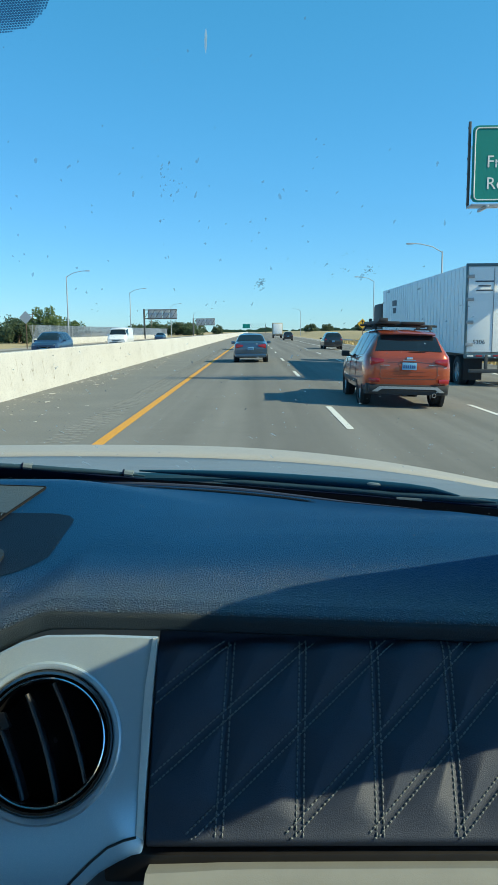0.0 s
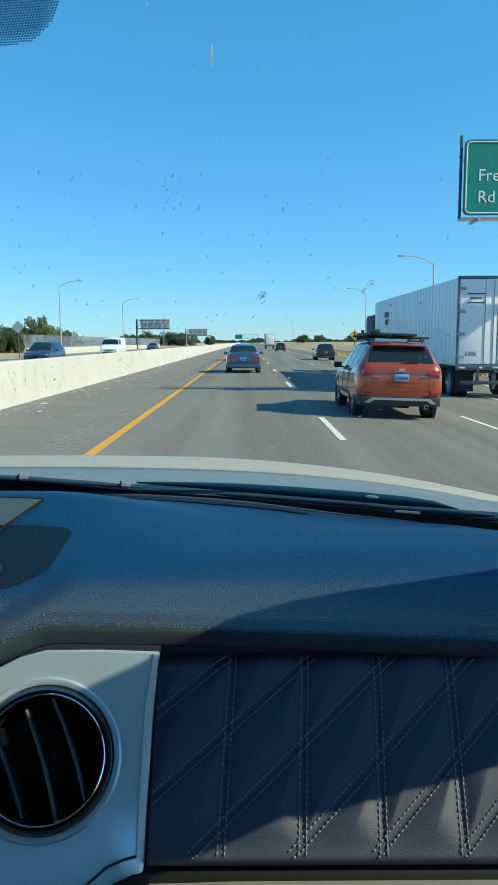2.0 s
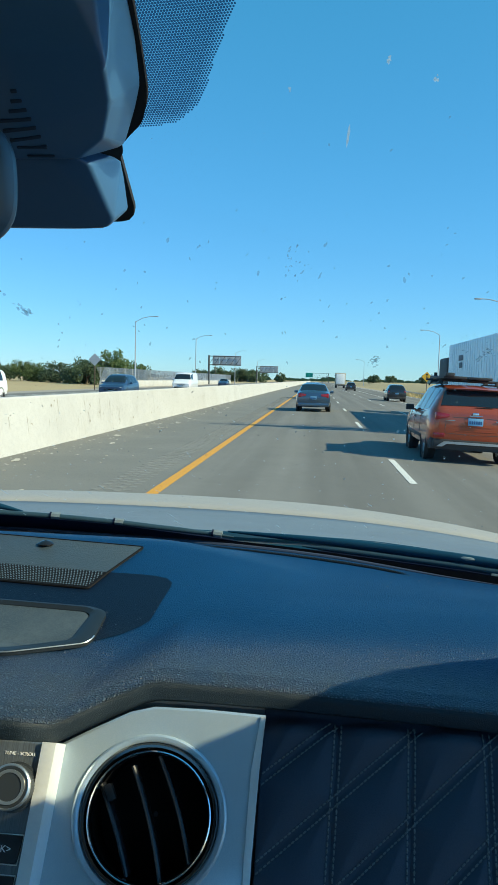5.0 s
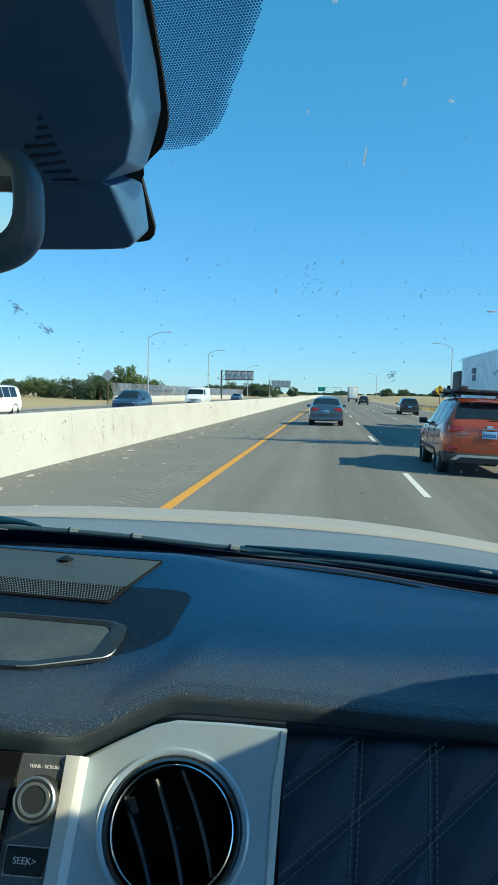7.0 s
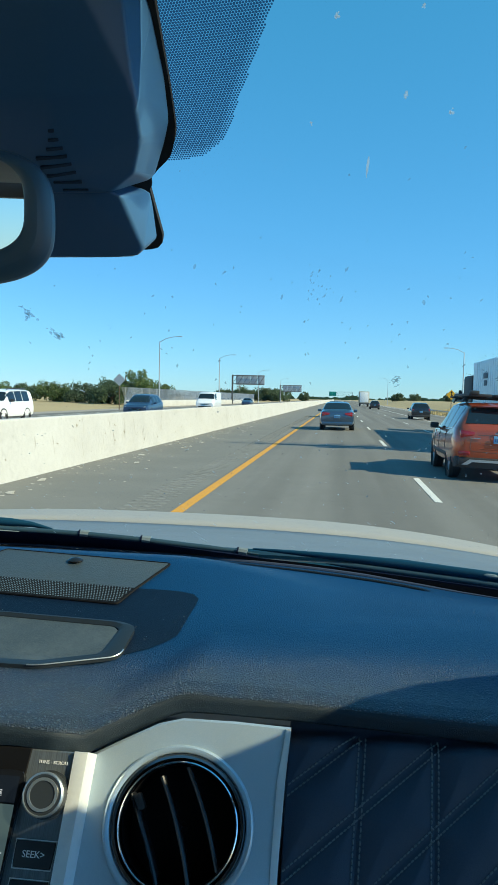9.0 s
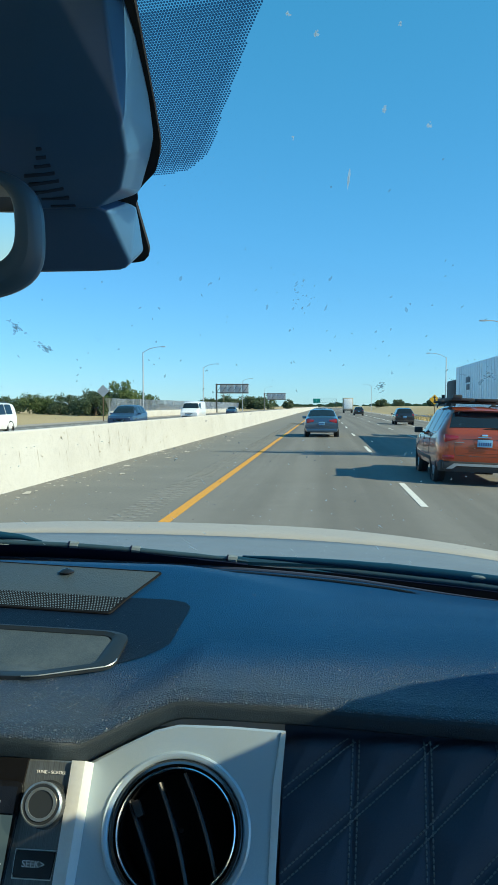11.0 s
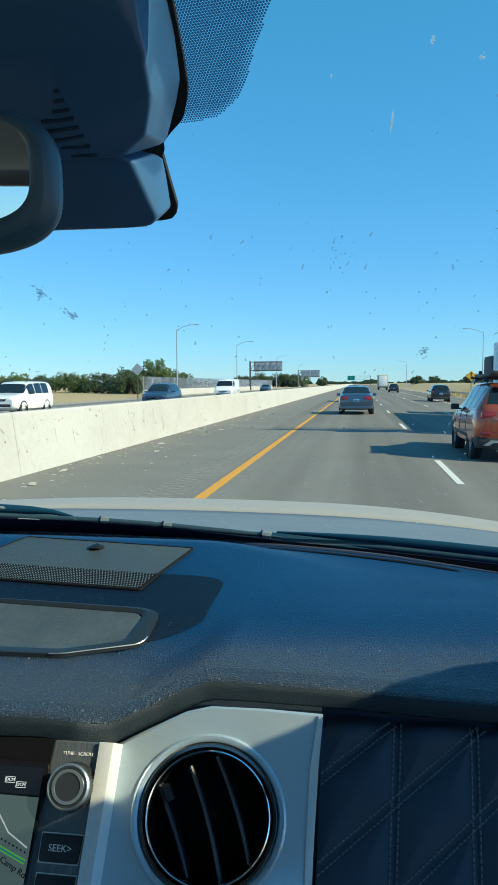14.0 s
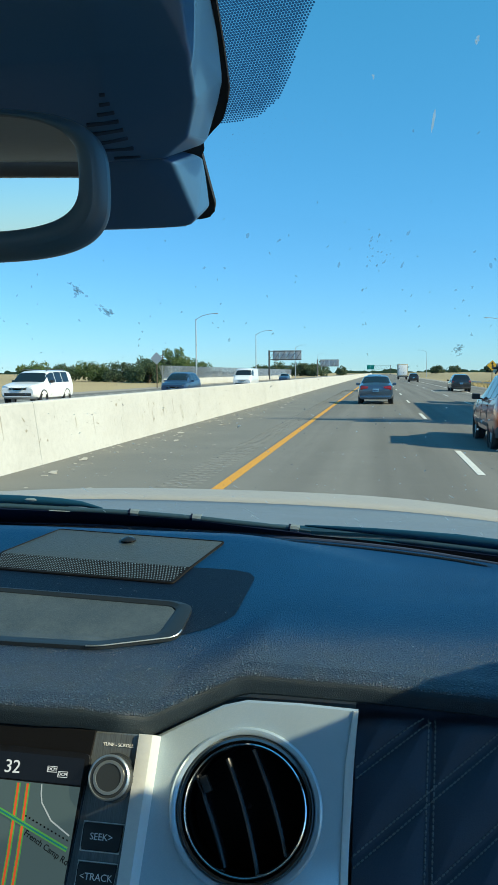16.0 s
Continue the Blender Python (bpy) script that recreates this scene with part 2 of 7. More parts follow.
# long faint wheel tracks and oil streaks along the lanes
_n, _l = M_ASPHALT.node_tree.nodes, M_ASPHALT.node_tree.links
_b = _n["Principled BSDF"]
_pos, _map, _tex, _rng, _mul = _n.new("ShaderNodeNewGeometry"), _n.new("ShaderNodeMapping"), _n.new("ShaderNodeTexNoise"), _n.new("ShaderNodeMapRange"), _n.new("ShaderNodeHueSaturation")
_map.inputs["Scale"].default_value = (1.1, 0.02, 1)
_tex.inputs["Scale"].default_value, _tex.inputs["Detail"].default_value = 1.0, 5
_rng.inputs["From Min"].default_value, _rng.inputs["From Max"].default_value = 0.35, 0.65
_rng.inputs["To Min"].default_value, _rng.inputs["To Max"].default_value = 0.80, 1.12
_l.new(_pos.outputs["Position"], _map.inputs["Vector"])
_l.new(_map.outputs["Vector"], _tex.inputs["Vector"])
_l.new(_tex.outputs["Fac"], _rng.inputs["Value"])
_l.new(_rng.outputs["Result"], _mul.inputs["Value"])
_l.new(_b.inputs["Base Color"].links[0].from_socket, _mul.inputs["Color"])
_l.new(_mul.outputs["Color"], _b.inputs["Base Color"])
M_SHOULDER = material("shoulder_asphalt", (0.165, 0.162, 0.149), 0.9, spots=[(0.5, 0.6, (0.220, 0.215, 0.195)), (8, 0.4, (0.160, 0.157, 0.147)), (40, 0.4, (0.250, 0.246, 0.229))],
                      bump=("noise", 90, 0.4, 0.004))
M_CONCRETE = material("barrier_concrete", (0.520, 0.518, 0.507), 0.85, spots=[(0.8, 0.6, (0.430, 0.425, 0.413)), (9, 0.45, (0.380, 0.374, 0.368)), (0.35, 0.4, (0.600, 0.605, 0.602)), (60, 0.4, (0.400, 0.395, 0.390))],
                      bump=("noise", 40, 0.35, 0.005))
M_YELLOW = material("yellow_line", (0.70, 0.33, 0.022), 0.7, spots=[(6, 0.4, (0.6, 0.29, 0.03)), (50, 0.4, (0.35, 0.22, 0.08))])
M_WHITE_LINE = material("white_line", (0.68, 0.68, 0.65), 0.7, spots=[(7, 0.4, (0.5, 0.5, 0.48)), (60, 0.3, (0.35, 0.35, 0.33))])
M_DRY = material("dry_grass_ground", (0.42, 0.33, 0.18), 0.95, spots=[(0.06, 0.6, (0.36, 0.27, 0.14)), (0.5, 0.4, (0.47, 0.36, 0.18)), (0.02, 0.5, (0.30, 0.25, 0.13))],
                 bump=("noise", 6, 0.5, 0.05))
M_GRAVEL = material("gravel", (0.330, 0.297, 0.256), 0.95, spots=[(1.5, 0.5, (0.260, 0.236, 0.201)), (20, 0.4, (0.380, 0.348, 0.312))])
M_RUMBLE = material("rumble_asphalt", (0.250, 0.246, 0.234), 0.9, spots=[(5, 0.7, (0.150, 0.149, 0.139)), (60, 0.5, (0.300, 0.297, 0.279))], spec=0.15)
M_GRIT = material("pale_grit", (0.460, 0.430, 0.390), 0.95, spots=[(6, 0.5, (0.340, 0.318, 0.290)), (40, 0.4, (0.580, 0.564, 0.546))])
M_STEEL = material("galvanised_steel", (0.420, 0.451, 0.502), 0.5, metal=0.5, spots=[(4, 0.4, (0.340, 0.369, 0.413))])
M_BARK = material("bark", (0.12, 0.09, 0.06), 0.9, spots=[(8, 0.6, (0.07, 0.055, 0.04))], bump=("noise", 20, 0.6, 0.03))
M_LEAF = leafy("leaves_green", (0.075, 0.125, 0.035), (0.13, 0.16, 0.05))
M_LEAFPALE = leafy("leaves_pale", (0.17, 0.19, 0.06), (0.22, 0.22, 0.09))
M_LEAFDARK = leafy("leaves_dark", (0.060, 0.098, 0.048), (0.08, 0.115, 0.055))
M_GRASS = material("dry_grass", (0.5, 0.38, 0.18), 0.9, spots=[(2, 0.5, (0.4, 0.3, 0.14))])
M_GREEN = material("sign_green", (0.001, 0.20, 0.175), 0.5, spots=[(1.5, 0.4, (0.003, 0.17, 0.15))])
M_SIGNYELLOW = material("sign_yellow", (0.75, 0.42, 0.03), 0.5)
M_BEIGE = material("beige_wall", (0.45, 0.40, 0.31), 0.85, spots=[(0.3, 0.5, (0.38, 0.34, 0.27))])
M_WOODPOLE = material("pole_wood", (0.14, 0.10, 0.07), 0.9)
M_SPOT = smear("pale_spot", (0.72, 0.86, 0.98), 0.30)
M_GRIME = smear("dried_splat", (0.26, 0.42, 0.52), 0.58)


# ---- building helpers ----
def mesh_from(bm, name, mat, smooth=True, out=None):
    bmesh.ops.recalc_face_normals(bm, faces=bm.faces)
    if out and sum(f.normal.dot(Vector(out)) * f.calc_area() for f in bm.faces) < 0:
        bmesh.ops.reverse_faces(bm, faces=bm.faces)
    me = bpy.data.meshes.new(name)
    bm.to_mesh(me)
    bm.free()
    for p in me.polygons:
        p.use_smooth = smooth
    if smooth:
        me.set_sharp_from_angle(angle=radians(38))
    me.materials.append(mat)
    return me


def part(name, bm, mat, parent, label="", smooth=True, out=None):
    """One mesh object under a thing or a part; its coordinates are those of the parent."""
    ob = new(name, mesh_from(bm, name, mat, smooth, out))
    ob.parent = parent
    if label:
        ob["label"] = label
    return ob


def solo(name, bm, mat, label, category, group="", kind="", smooth=True):
    return tagged(new(name, mesh_from(bm, name, mat, smooth)), label, category, group, kind)


def thing(name, label, category, group="", at=(0, 0, 0), turn=0, kind=""):
    ob = new(name)
    ob.empty_display_size = 0.1
    ob.matrix_basis = pose(*at, 0, 0, turn)
    return tagged(ob, label, category, group, kind)


def block(bm, c, s, bevel=0.0, m=None, seg=2):
    """A box with centre c and size s, its edges rounded."""
    tmp = bmesh.new()
    bmesh.ops.create_cube(tmp, size=1)
    for v in tmp.verts:
        v.co = Vector((v.co.x * s[0], v.co.y * s[1], v.co.z * s[2]))
    if bevel:
        bmesh.ops.bevel(tmp, geom=tmp.edges[:], offset=bevel, segments=seg, affect="EDGES", profile=0.6)
    tmp.transform(Matrix.Translation(c) @ (m or Matrix()))
    merge(bm, tmp)
    return bm


def merge(bm, other):
    me = bpy.data.meshes.new("tmp")
    other.to_mesh(me)
    other.free()
    bm.from_mesh(me)
    bpy.data.meshes.remove(me)


def tube(bm, pts, r, seg=10, cap=True):
    """A round bar along points; r: one radius, or one a point."""
    pts = [Vector(p) for p in pts]
    rs = r if isinstance(r, (list, tuple)) else [r] * len(pts)
    rings = []
    for i, p in enumerate(pts):
        d = (pts[min(i + 1, len(pts) - 1)] - pts[max(i - 1, 0)]).normalized()
        a = d.orthogonal().normalized() if i == 0 else (rings_a - d * rings_a.dot(d)).normalized()
        rings_a = a
        b = d.cross(a)
        rings.append([bm.verts.new(p + rs[i] * (math.cos(k) * a + math.sin(k) * b)) for k in (2 * math.pi * j / seg for j in range(seg))])
    for u, w in zip(rings, rings[1:]):
        for j in range(seg):
            bm.faces.new((u[j], u[(j + 1) % seg], w[(j + 1) % seg], w[j]))
    if cap:
        bm.faces.new(rings[0])
        bm.faces.new(rings[-1][::-1])
    return bm


def lathe(bm, profile, m, seg=48, closed=True):
    """Turns a profile of (radius, height) round the z axis of m."""
    rings = [[bm.verts.new(m @ Vector((r * math.cos(k), r * math.sin(k), h))) for k in (2 * math.pi * j / seg for j in range(seg))] for r, h in profile]
    pairs = list(zip(rings, rings[1:])) + ([(rings[-1], rings[0])] if closed else [])
    for u, w in pairs:
        for j in range(seg):
            bm.faces.new((u[j], u[(j + 1) % seg], w[(j + 1) % seg], w[j]))
    if not closed:
        bm.faces.new(rings[0])
        bm.faces.new(rings[-1])
    return bm


def sheet(bm, f, us, vs):
    """A skin over the values us and vs."""
    grid = [[bm.verts.new(f(u, v)) for v in vs] for u in us]
    for a, b in zip(grid, grid[1:]):
        for j in range(len(vs) - 1):
            bm.faces.new((a[j], a[j + 1], b[j + 1], b[j]))
    return grid


def plate(bm, outline, lay, thick, bevel=0.0, seg=2):
    """A flat plate: outline in two coordinates, lay(a, b, h) into the world, h from 0 to thick."""
    tmp = bmesh.new()
    low = [tmp.verts.new((a, b, 0)) for a, b in outline]
    top = [tmp.verts.new((a, b, 1)) for a, b in outline]
    n = len(outline)
    tmp.faces.new(low[::-1])
    face = tmp.faces.new(top)
    for j in range(n):
        tmp.faces.new((low[j], low[(j + 1) % n], top[(j + 1) % n], top[j]))
    for v in tmp.verts:
        v.co.z *= thick
    if bevel:
        bmesh.ops.bevel(tmp, geom=face.edges[:], offset=bevel, segments=seg, affect="EDGES", profile=0.6)
    for v in tmp.verts:
        v.co = lay(*v.co)
    merge(bm, tmp)
    return bm


def hull(bm, pts, bevel=0.0, seg=3):
    tmp = bmesh.new()
    for p in pts:
        tmp.verts.new(p)
    bmesh.ops.convex_hull(tmp, input=tmp.verts)
    bmesh.ops.delete(tmp, geom=[v for v in tmp.verts if not v.link_faces], context="VERTS")
    bmesh.ops.dissolve_limit(tmp, angle_limit=radians(3), verts=tmp.verts, edges=tmp.edges)
    if bevel:
        bmesh.ops.bevel(tmp, geom=tmp.edges[:], offset=bevel, segments=seg, affect="EDGES", profile=0.6, clamp_overlap=True)
    merge(bm, tmp)
    return bm


def steps(a, b, n):
    return [a + (b - a) * i / n for i in range(n + 1)]


def ease(x, a, b):
    t = min(1.0, max(0.0, (x - a) / (b - a)))
    return t * t * (3 - 2 * t)


def line_at(x, pts):
    return float(np.interp(x, [p[0] for p in pts], [p[1] for p in pts]))


def rounded(pts, r, n=5):
    """An outline with its corners rounded off."""
    out = []
    k = len(pts)
    for i, p in enumerate(pts):
        p, a, b = Vector(p), Vector(pts[i - 1]), Vector(pts[(i + 1) % k])
        d1, d2 = (a - p), (b - p)
        q = min(r, d1.length * 0.45, d2.length * 0.45)
        s, e = p + d1.normalized() * q, p + d2.normalized() * q
        for j in range(n + 1):
            t = j / n
            out.append(tuple((1 - t) ** 2 * s + 2 * t * (1 - t) * p + t * t * e))
    return out


def words(text, size, lay_matrix, mat, parent, name="lettering", depth=0.0003, align="CENTER"):
    """Letters as a mesh of their own."""
    cu = bpy.data.curves.new(name, "FONT")
    cu.body, cu.size, cu.extrude, cu.align_x, cu.align_y = text, size, depth, align, "CENTER"
    cu.resolution_u = 3
    tmp = bpy.data.objects.new("tmp_text", cu)
    scene.collection.objects.link(tmp)
    bpy.context.view_layer.update()
    me = bpy.data.meshes.new_from_object(tmp.evaluated_get(bpy.context.evaluated_depsgraph_get()))
    bpy.data.objects.remove(tmp)
    me.transform(lay_matrix)
    me.materials.clear()
    me.materials.append(mat)
    ob = new(name, me)
    ob.parent = parent
    return ob


XC = -0.57          # the truck's centre line


# ---- windshield ----
def glass_point(x, z, off=0.0):
    """On the windshield at x and height z; off: metres towards the cabin."""
    y = (4.150 - z) / 0.8 - 0.30 * (x - XC) ** 2
    return Vector((x, y - off * 0.62, z - off * 0.78))


def build_windshield():
    w = thing("windshield", "wide raked windshield with a dotted black border, dirty outside", "windshield", kind="structure")
    bm = bmesh.new()
    sheet(bm, lambda u, v: glass_point(u, v), steps(-1.36, 0.22, 24), steps(1.352, 1.90, 12))
    pane = part("pane", bm, M_PANE, w, "clear tinted pane")
    pane.visible_shadow = False
    # dotted ink: the tongue beside the housing, and the band along the top
    edge = [(1.7875, -0.300), (1.7882, -0.2900), (1.7905, -0.2830), (1.7930, -0.2775), (1.7970, -0.2705), (1.802, -0.2655), (1.8158, -0.2570), (1.829, -0.2462), (1.8463, -0.2343), (1.856, -0.2250), (1.8605, -0.2150), (1.8635, -0.19)]
    bm = bmesh.new()
    pitch = 0.0019
    row = 0
    z = 1.7876
    while z < 1.8665:
        x = -0.345 + (row % 2) * pitch / 2
        limit = line_at(z, edge) if z < 1.860 else 0.2
        while x < limit:
            shrink = 1.0 if z < 1.858 else 0.86
            near = min(1.0, 0.3 + (limit - x) / 0.012) * min(1.0, 0.3 + (z - 1.7876) / 0.008)
            r = 0.00093 * shrink * (0.70 + 0.30 * near)
            c = glass_point(x, z, 0.002)
            ax, up = Vector((1, 0, 0)), Vector((0, -0.78, 0.62))
            vs = [bm.verts.new(c + r * (math.cos(k) * ax + math.sin(k) * up)) for k in (math.pi * j / 3 for j in range(6))]
            bm.faces.new(vs)
            x += pitch
        z += pitch * 0.866 * 0.62
        row += 1
    dots = part("frit_dots", bm, M_FRITDOT, w, "fine black ceramic dots, sky glare put in as blue")
    dots["kind"] = "stuff"
    bm = bmesh.new()
    sheet(bm, lambda u, v: glass_point(u, v, 0.003), steps(-1.36, 0.22, 24), steps(1.8672, 1.90, 2))
    part("frit_band", bm, M_FRIT, w, "solid black border")
    bm = bmesh.new()
    low_edge = [(-1.36, 1.425), (-0.72, 1.4214), (-0.60, 1.418), (-0.52, 1.4133), (-0.45, 1.4095), (-0.414, 1.4057), (-0.3755, 1.4022), (-0.337, 1.398), (-0.298, 1.395), (-0.22, 1.3926), (-0.182, 1.3904), (-0.107, 1.386), (-0.034, 1.3815), (0.035, 1.3803), (0.101, 1.3785), (0.22, 1.374)]
    sheet(bm, lambda u, v: glass_point(u, 1.345 + (line_at(u, low_edge) - 1.345) * v, 0.003), steps(-1.36, 0.22, 40), steps(0, 1, 3))
    part("frit_band", bm, M_FRIT, w, "solid black border")
    return w


# ---- dashboard ----
LIP_Y = [(-1.4, 2.905), (-0.45, 2.906), (-0.392, 2.910), (-0.372, 2.921), (-0.335, 2.945), (-0.308, 2.957), (-0.28, 2.960), (-0.2, 2.962), (0.25, 2.972)]
LIP_Z = [(-1.4, 1.350), (-0.42, 1.3495), (-0.392, 1.3465), (-0.372, 1.3410), (-0.345, 1.3497), (-0.312, 1.3612), (-0.30, 1.3634), (-0.217, 1.3607), (0.05, 1.3462), (0.25, 1.335)]


def back_edge(x):
    return 3.4625 - 0.30 * (x - XC) ** 2 - 0.018, line_at(x, [(-1.3, 1.394), (-0.66, 1.392), (-0.574, 1.390), (-0.49, 1.3873), (-0.30, 1.3853), (-0.222, 1.3838), (-0.182, 1.3823), (-0.146, 1.381), (-0.11, 1.3785), (-0.07, 1.376), (-0.038, 1.3738), (0.0, 1.3723), (0.034, 1.3715), (0.066, 1.3705), (0.098, 1.3710), (0.142, 1.3693), (0.2, 1.366)])


def dash_skin(x, s):
    """s runs from the underside of the lip (0) over the roll (1), across the top (1 to 2) to the windshield."""
    ly, lz = line_at(x, LIP_Y), line_at(x, LIP_Z)
    by, bz = back_edge(x)
    left = ease(-x, 0.14, 0.388)
    drop = 0.0165 + 0.0015 * ease(-x, 0.25, 0.33)
    roll = [(0.0, ly + 0.030, lz + 0.002), (0.12, ly + 0.004, lz), (0.3, ly + 0.0005, lz + 0.003), (0.6, ly + 0.001, lz + drop * 0.75),
            (0.8, ly + 0.005, lz + drop), (1.0, ly + 0.018, lz + drop + 0.0035)]
    if s <= 1:
        return Vector((x, float(np.interp(s, [r[0] for r in roll], [r[1] for r in roll])), float(np.interp(s, [r[0] for r in roll], [r[2] for r in roll]))))
    t = s - 1
    y0, z0 = roll[-1][1], roll[-1][2]
    y = y0 + (by - y0) * t
    right_z = z0 + (1.391 - z0) * ease(y, y0, 3.15) + (bz - 1.391) * ease(y, 3.18, by)
    slope = max(z0 - 0.003, 1.384 + 0.25 * (y - 3.113))
    left_z = min(slope, 1.4215) + (bz - 1.4215) * ease(y, 3.26, by)
    left_z = z0 + (left_z - z0) * ease(y, y0, y0 + 0.06)
    return Vector((x, y, right_z + (left_z - right_z) * left))


def on_dash(x, y, up=0.0):
    """The place on top of the dash at x, y."""
    lo, hi = 1.0, 2.0
    for _ in range(30):
        mid = (lo + hi) / 2
        if dash_skin(x, mid).y < y:
            lo = mid
        else:
            hi = mid
    p = dash_skin(x, lo)
    return Vector((x, y, p.z + up))


def silver(a, b, h=0.0):
    """On the vent panel: a is x, b is height, h stands out from it."""
    y = 2.938 + 0.1 * (a + 0.216) + 0.55 * (b - 1.334)
    return Vector((a + 0.087 * h, y - 0.872 * h, b + 0.48 * h))


def console(a, b, h=0.0):
    return Vector((a, 2.904 + 0.55 * (b - 1.341) - 0.876 * h, b + 0.482 * h))


def quilt(a, b, h=0.0):
    return Vector((a, 2.972 + 0.845 * (b - 1.353) - 0.764 * h, b + 0.645 * h))


SEAMS = [-0.2175 + 0.0558 * n for n in range(8)]
DIAGONALS = [(-0.163, 1.60), (-0.0985, 1.52), (-0.036, 1.45), (0.0255, 1.38), (0.078, 1.33), (0.133, 1.29), (0.188, 1.26), (0.243, 1.24), (0.298, 1.22)]
Z_TOP, Z_LOW = 1.3515, 1.2455


def seam_shift(b):
    return -0.0078 * (Z_TOP - b) / (Z_TOP - Z_LOW)


def seam_gap(a, b):
    """How far a place on the quilt is from the nearest seam."""
    d = min(abs(a - seam_shift(b) - q) for q in SEAMS)
    for top, lean in DIAGONALS:
        d = min(d, abs(a - top + (Z_TOP - b) * lean) * 0.72)
    return d


def build_dashboard():
    d = thing("dashboard", "dark leather dashboard, sky blue in its colour, with silver vent panel and quilted front", "dashboard", at=(0, 0, 0))
    bm = bmesh.new()
    us = sorted(set(steps(-1.36, -0.5, 18) + steps(-0.5, -0.2, 60) + steps(-0.2, 0.22, 30)))
    vs = steps(0.7, 1, 8) + steps(1.02, 2, 46)
    sheet(bm, dash_skin, us, vs)
    pad = part("top_pad", bm, M_DASH, d, "grained dark leather, dusty, sky sheen and front glints put in its colour", out=(0, -0.3, 1))
    sol = pad.modifiers.new("thickness", "SOLIDIFY")
    sol.thickness, sol.offset = 0.006, -1
    bm = bmesh.new()
    sheet(bm, dash_skin, us, steps(0, 0.7, 10))
    part("lip", bm, M_LIP, pad, "smooth dark grey front lip", out=(0, -1, 0.2))

    def lay_region(bm, upper, lower, x0, x1, up, n=60, m=14):
        """A skin on the dash between two lines over x."""
        f = lambda x, t: on_dash(x, line_at(x, lower) + (line_at(x, upper) - line_at(x, lower)) * t, up)
        sheet(bm, f, steps(x0, x1, n), steps(0, 1, m))

    # shallow recess behind the tray, beside the speaker: a flat skin coloured dark for its shade
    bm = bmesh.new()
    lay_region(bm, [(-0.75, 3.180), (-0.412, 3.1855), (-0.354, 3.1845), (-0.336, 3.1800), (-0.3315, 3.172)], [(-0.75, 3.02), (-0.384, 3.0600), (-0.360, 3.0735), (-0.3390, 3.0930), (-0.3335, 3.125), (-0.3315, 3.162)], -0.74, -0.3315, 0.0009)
    part("recess_panel", bm, M_RECESS, d, "smoother recess skin, shade put in its dark colour", out=(0, 0, 1))

    # tray with raised rim
    bm = bmesh.new()
    outer = rounded([(-0.75, 3.131), (-0.400, 3.1125), (-0.3812, 3.1045), (-0.3830, 3.0550), (-0.4500, 3.0200), (-0.75, 3.0185)], 0.009)
    inner = rounded([(-0.75, 3.126), (-0.405, 3.1050), (-0.3970, 3.1000), (-0.4025, 3.0580), (-0.4540, 3.0345), (-0.75, 3.0310)], 0.008)
    n = len(outer)
    rows = []
    for ring, up in ((outer, 0.0005), (outer, 0.004), ([(o[0] * 0.4 + i[0] * 0.6, o[1] * 0.4 + i[1] * 0.6) for o, i in zip(outer, inner)], 0.0055), (inner, 0.003), (inner, 0.0008)):
        rows.append([bm.verts.new(on_dash(max(a, -0.74), b, up)) for a, b in ring])
    for u, w in zip(rows, rows[1:]):
        for j in range(n):
            bm.faces.new((u[j], u[(j + 1) % n], w[(j + 1) % n], w[j]))
    tray = part("tray", bm, M_RIMPLASTIC, d, "raised satin black rim", out=(0, 0, 1))
    # bright bead drawn in place of the sun's highlight along the front rim
    bm = bmesh.new()
    bead = [q for q in outer if q[1] < 3.075 and q[0] > -0.74]
    tube(bm, [on_dash(a, b - 0.0004, 0.0042) for a, b in sorted(bead)], 0.0007, 5)
    part("rim_edge", bm, M_RING, tray, "pale bead for the sunlit highlight on the front edge")
    bm = bmesh.new()
    lay_region(bm, [(-0.75, 3.1265), (-0.405, 3.1060), (-0.3985, 3.0985)], [(-0.75, 3.031), (-0.454, 3.0345), (-0.4025, 3.0585), (-0.3985, 3.083)], -0.74, -0.3985, 0.0022)
    part("mat", bm, M_TRAYMAT, tray, "dusty grey rubber mat", out=(0, 0, 1))

    # speaker grille, sensor dome
    def slab(a, b, up=0.0):
        return Vector((a, b, 1.384 + 0.25 * (b - 3.113) + up))

    spk = [(-0.632, 3.1985), (-0.619, 3.1640), (-0.4145, 3.1490), (-0.4035, 3.183), (-0.3785, 3.2440), (-0.5870, 3.2620)]
    bm = bmesh.new()
    plate(bm, rounded(spk, 0.004, 3), lambda a, b, h: slab(a, b, h - 0.004), 0.0065, 0.001, 2)
    grille = part("speaker_grille", bm, M_GRILLE, d, "grey perforated speaker grille")
    bm = bmesh.new()
    band = [(-0.617, 3.1655), (-0.4155, 3.1505), (-0.4052, 3.1820), (-0.630, 3.1975)]
    plate(bm, band, lambda a, b, h: slab(a, b, 0.0025 + h), 0.0004)
    part("grille_front", bm, M_VOID, grille, "dark front band")
    bm = bmesh.new()
    rim = rounded(spk, 0.004, 3)
    tube(bm, [slab(a, b, 0.0018) for a, b in rim + rim[:1]], 0.0014, 6)
    part("grille_edge", bm, M_VOID, grille, "black edge")
    bm = bmesh.new()
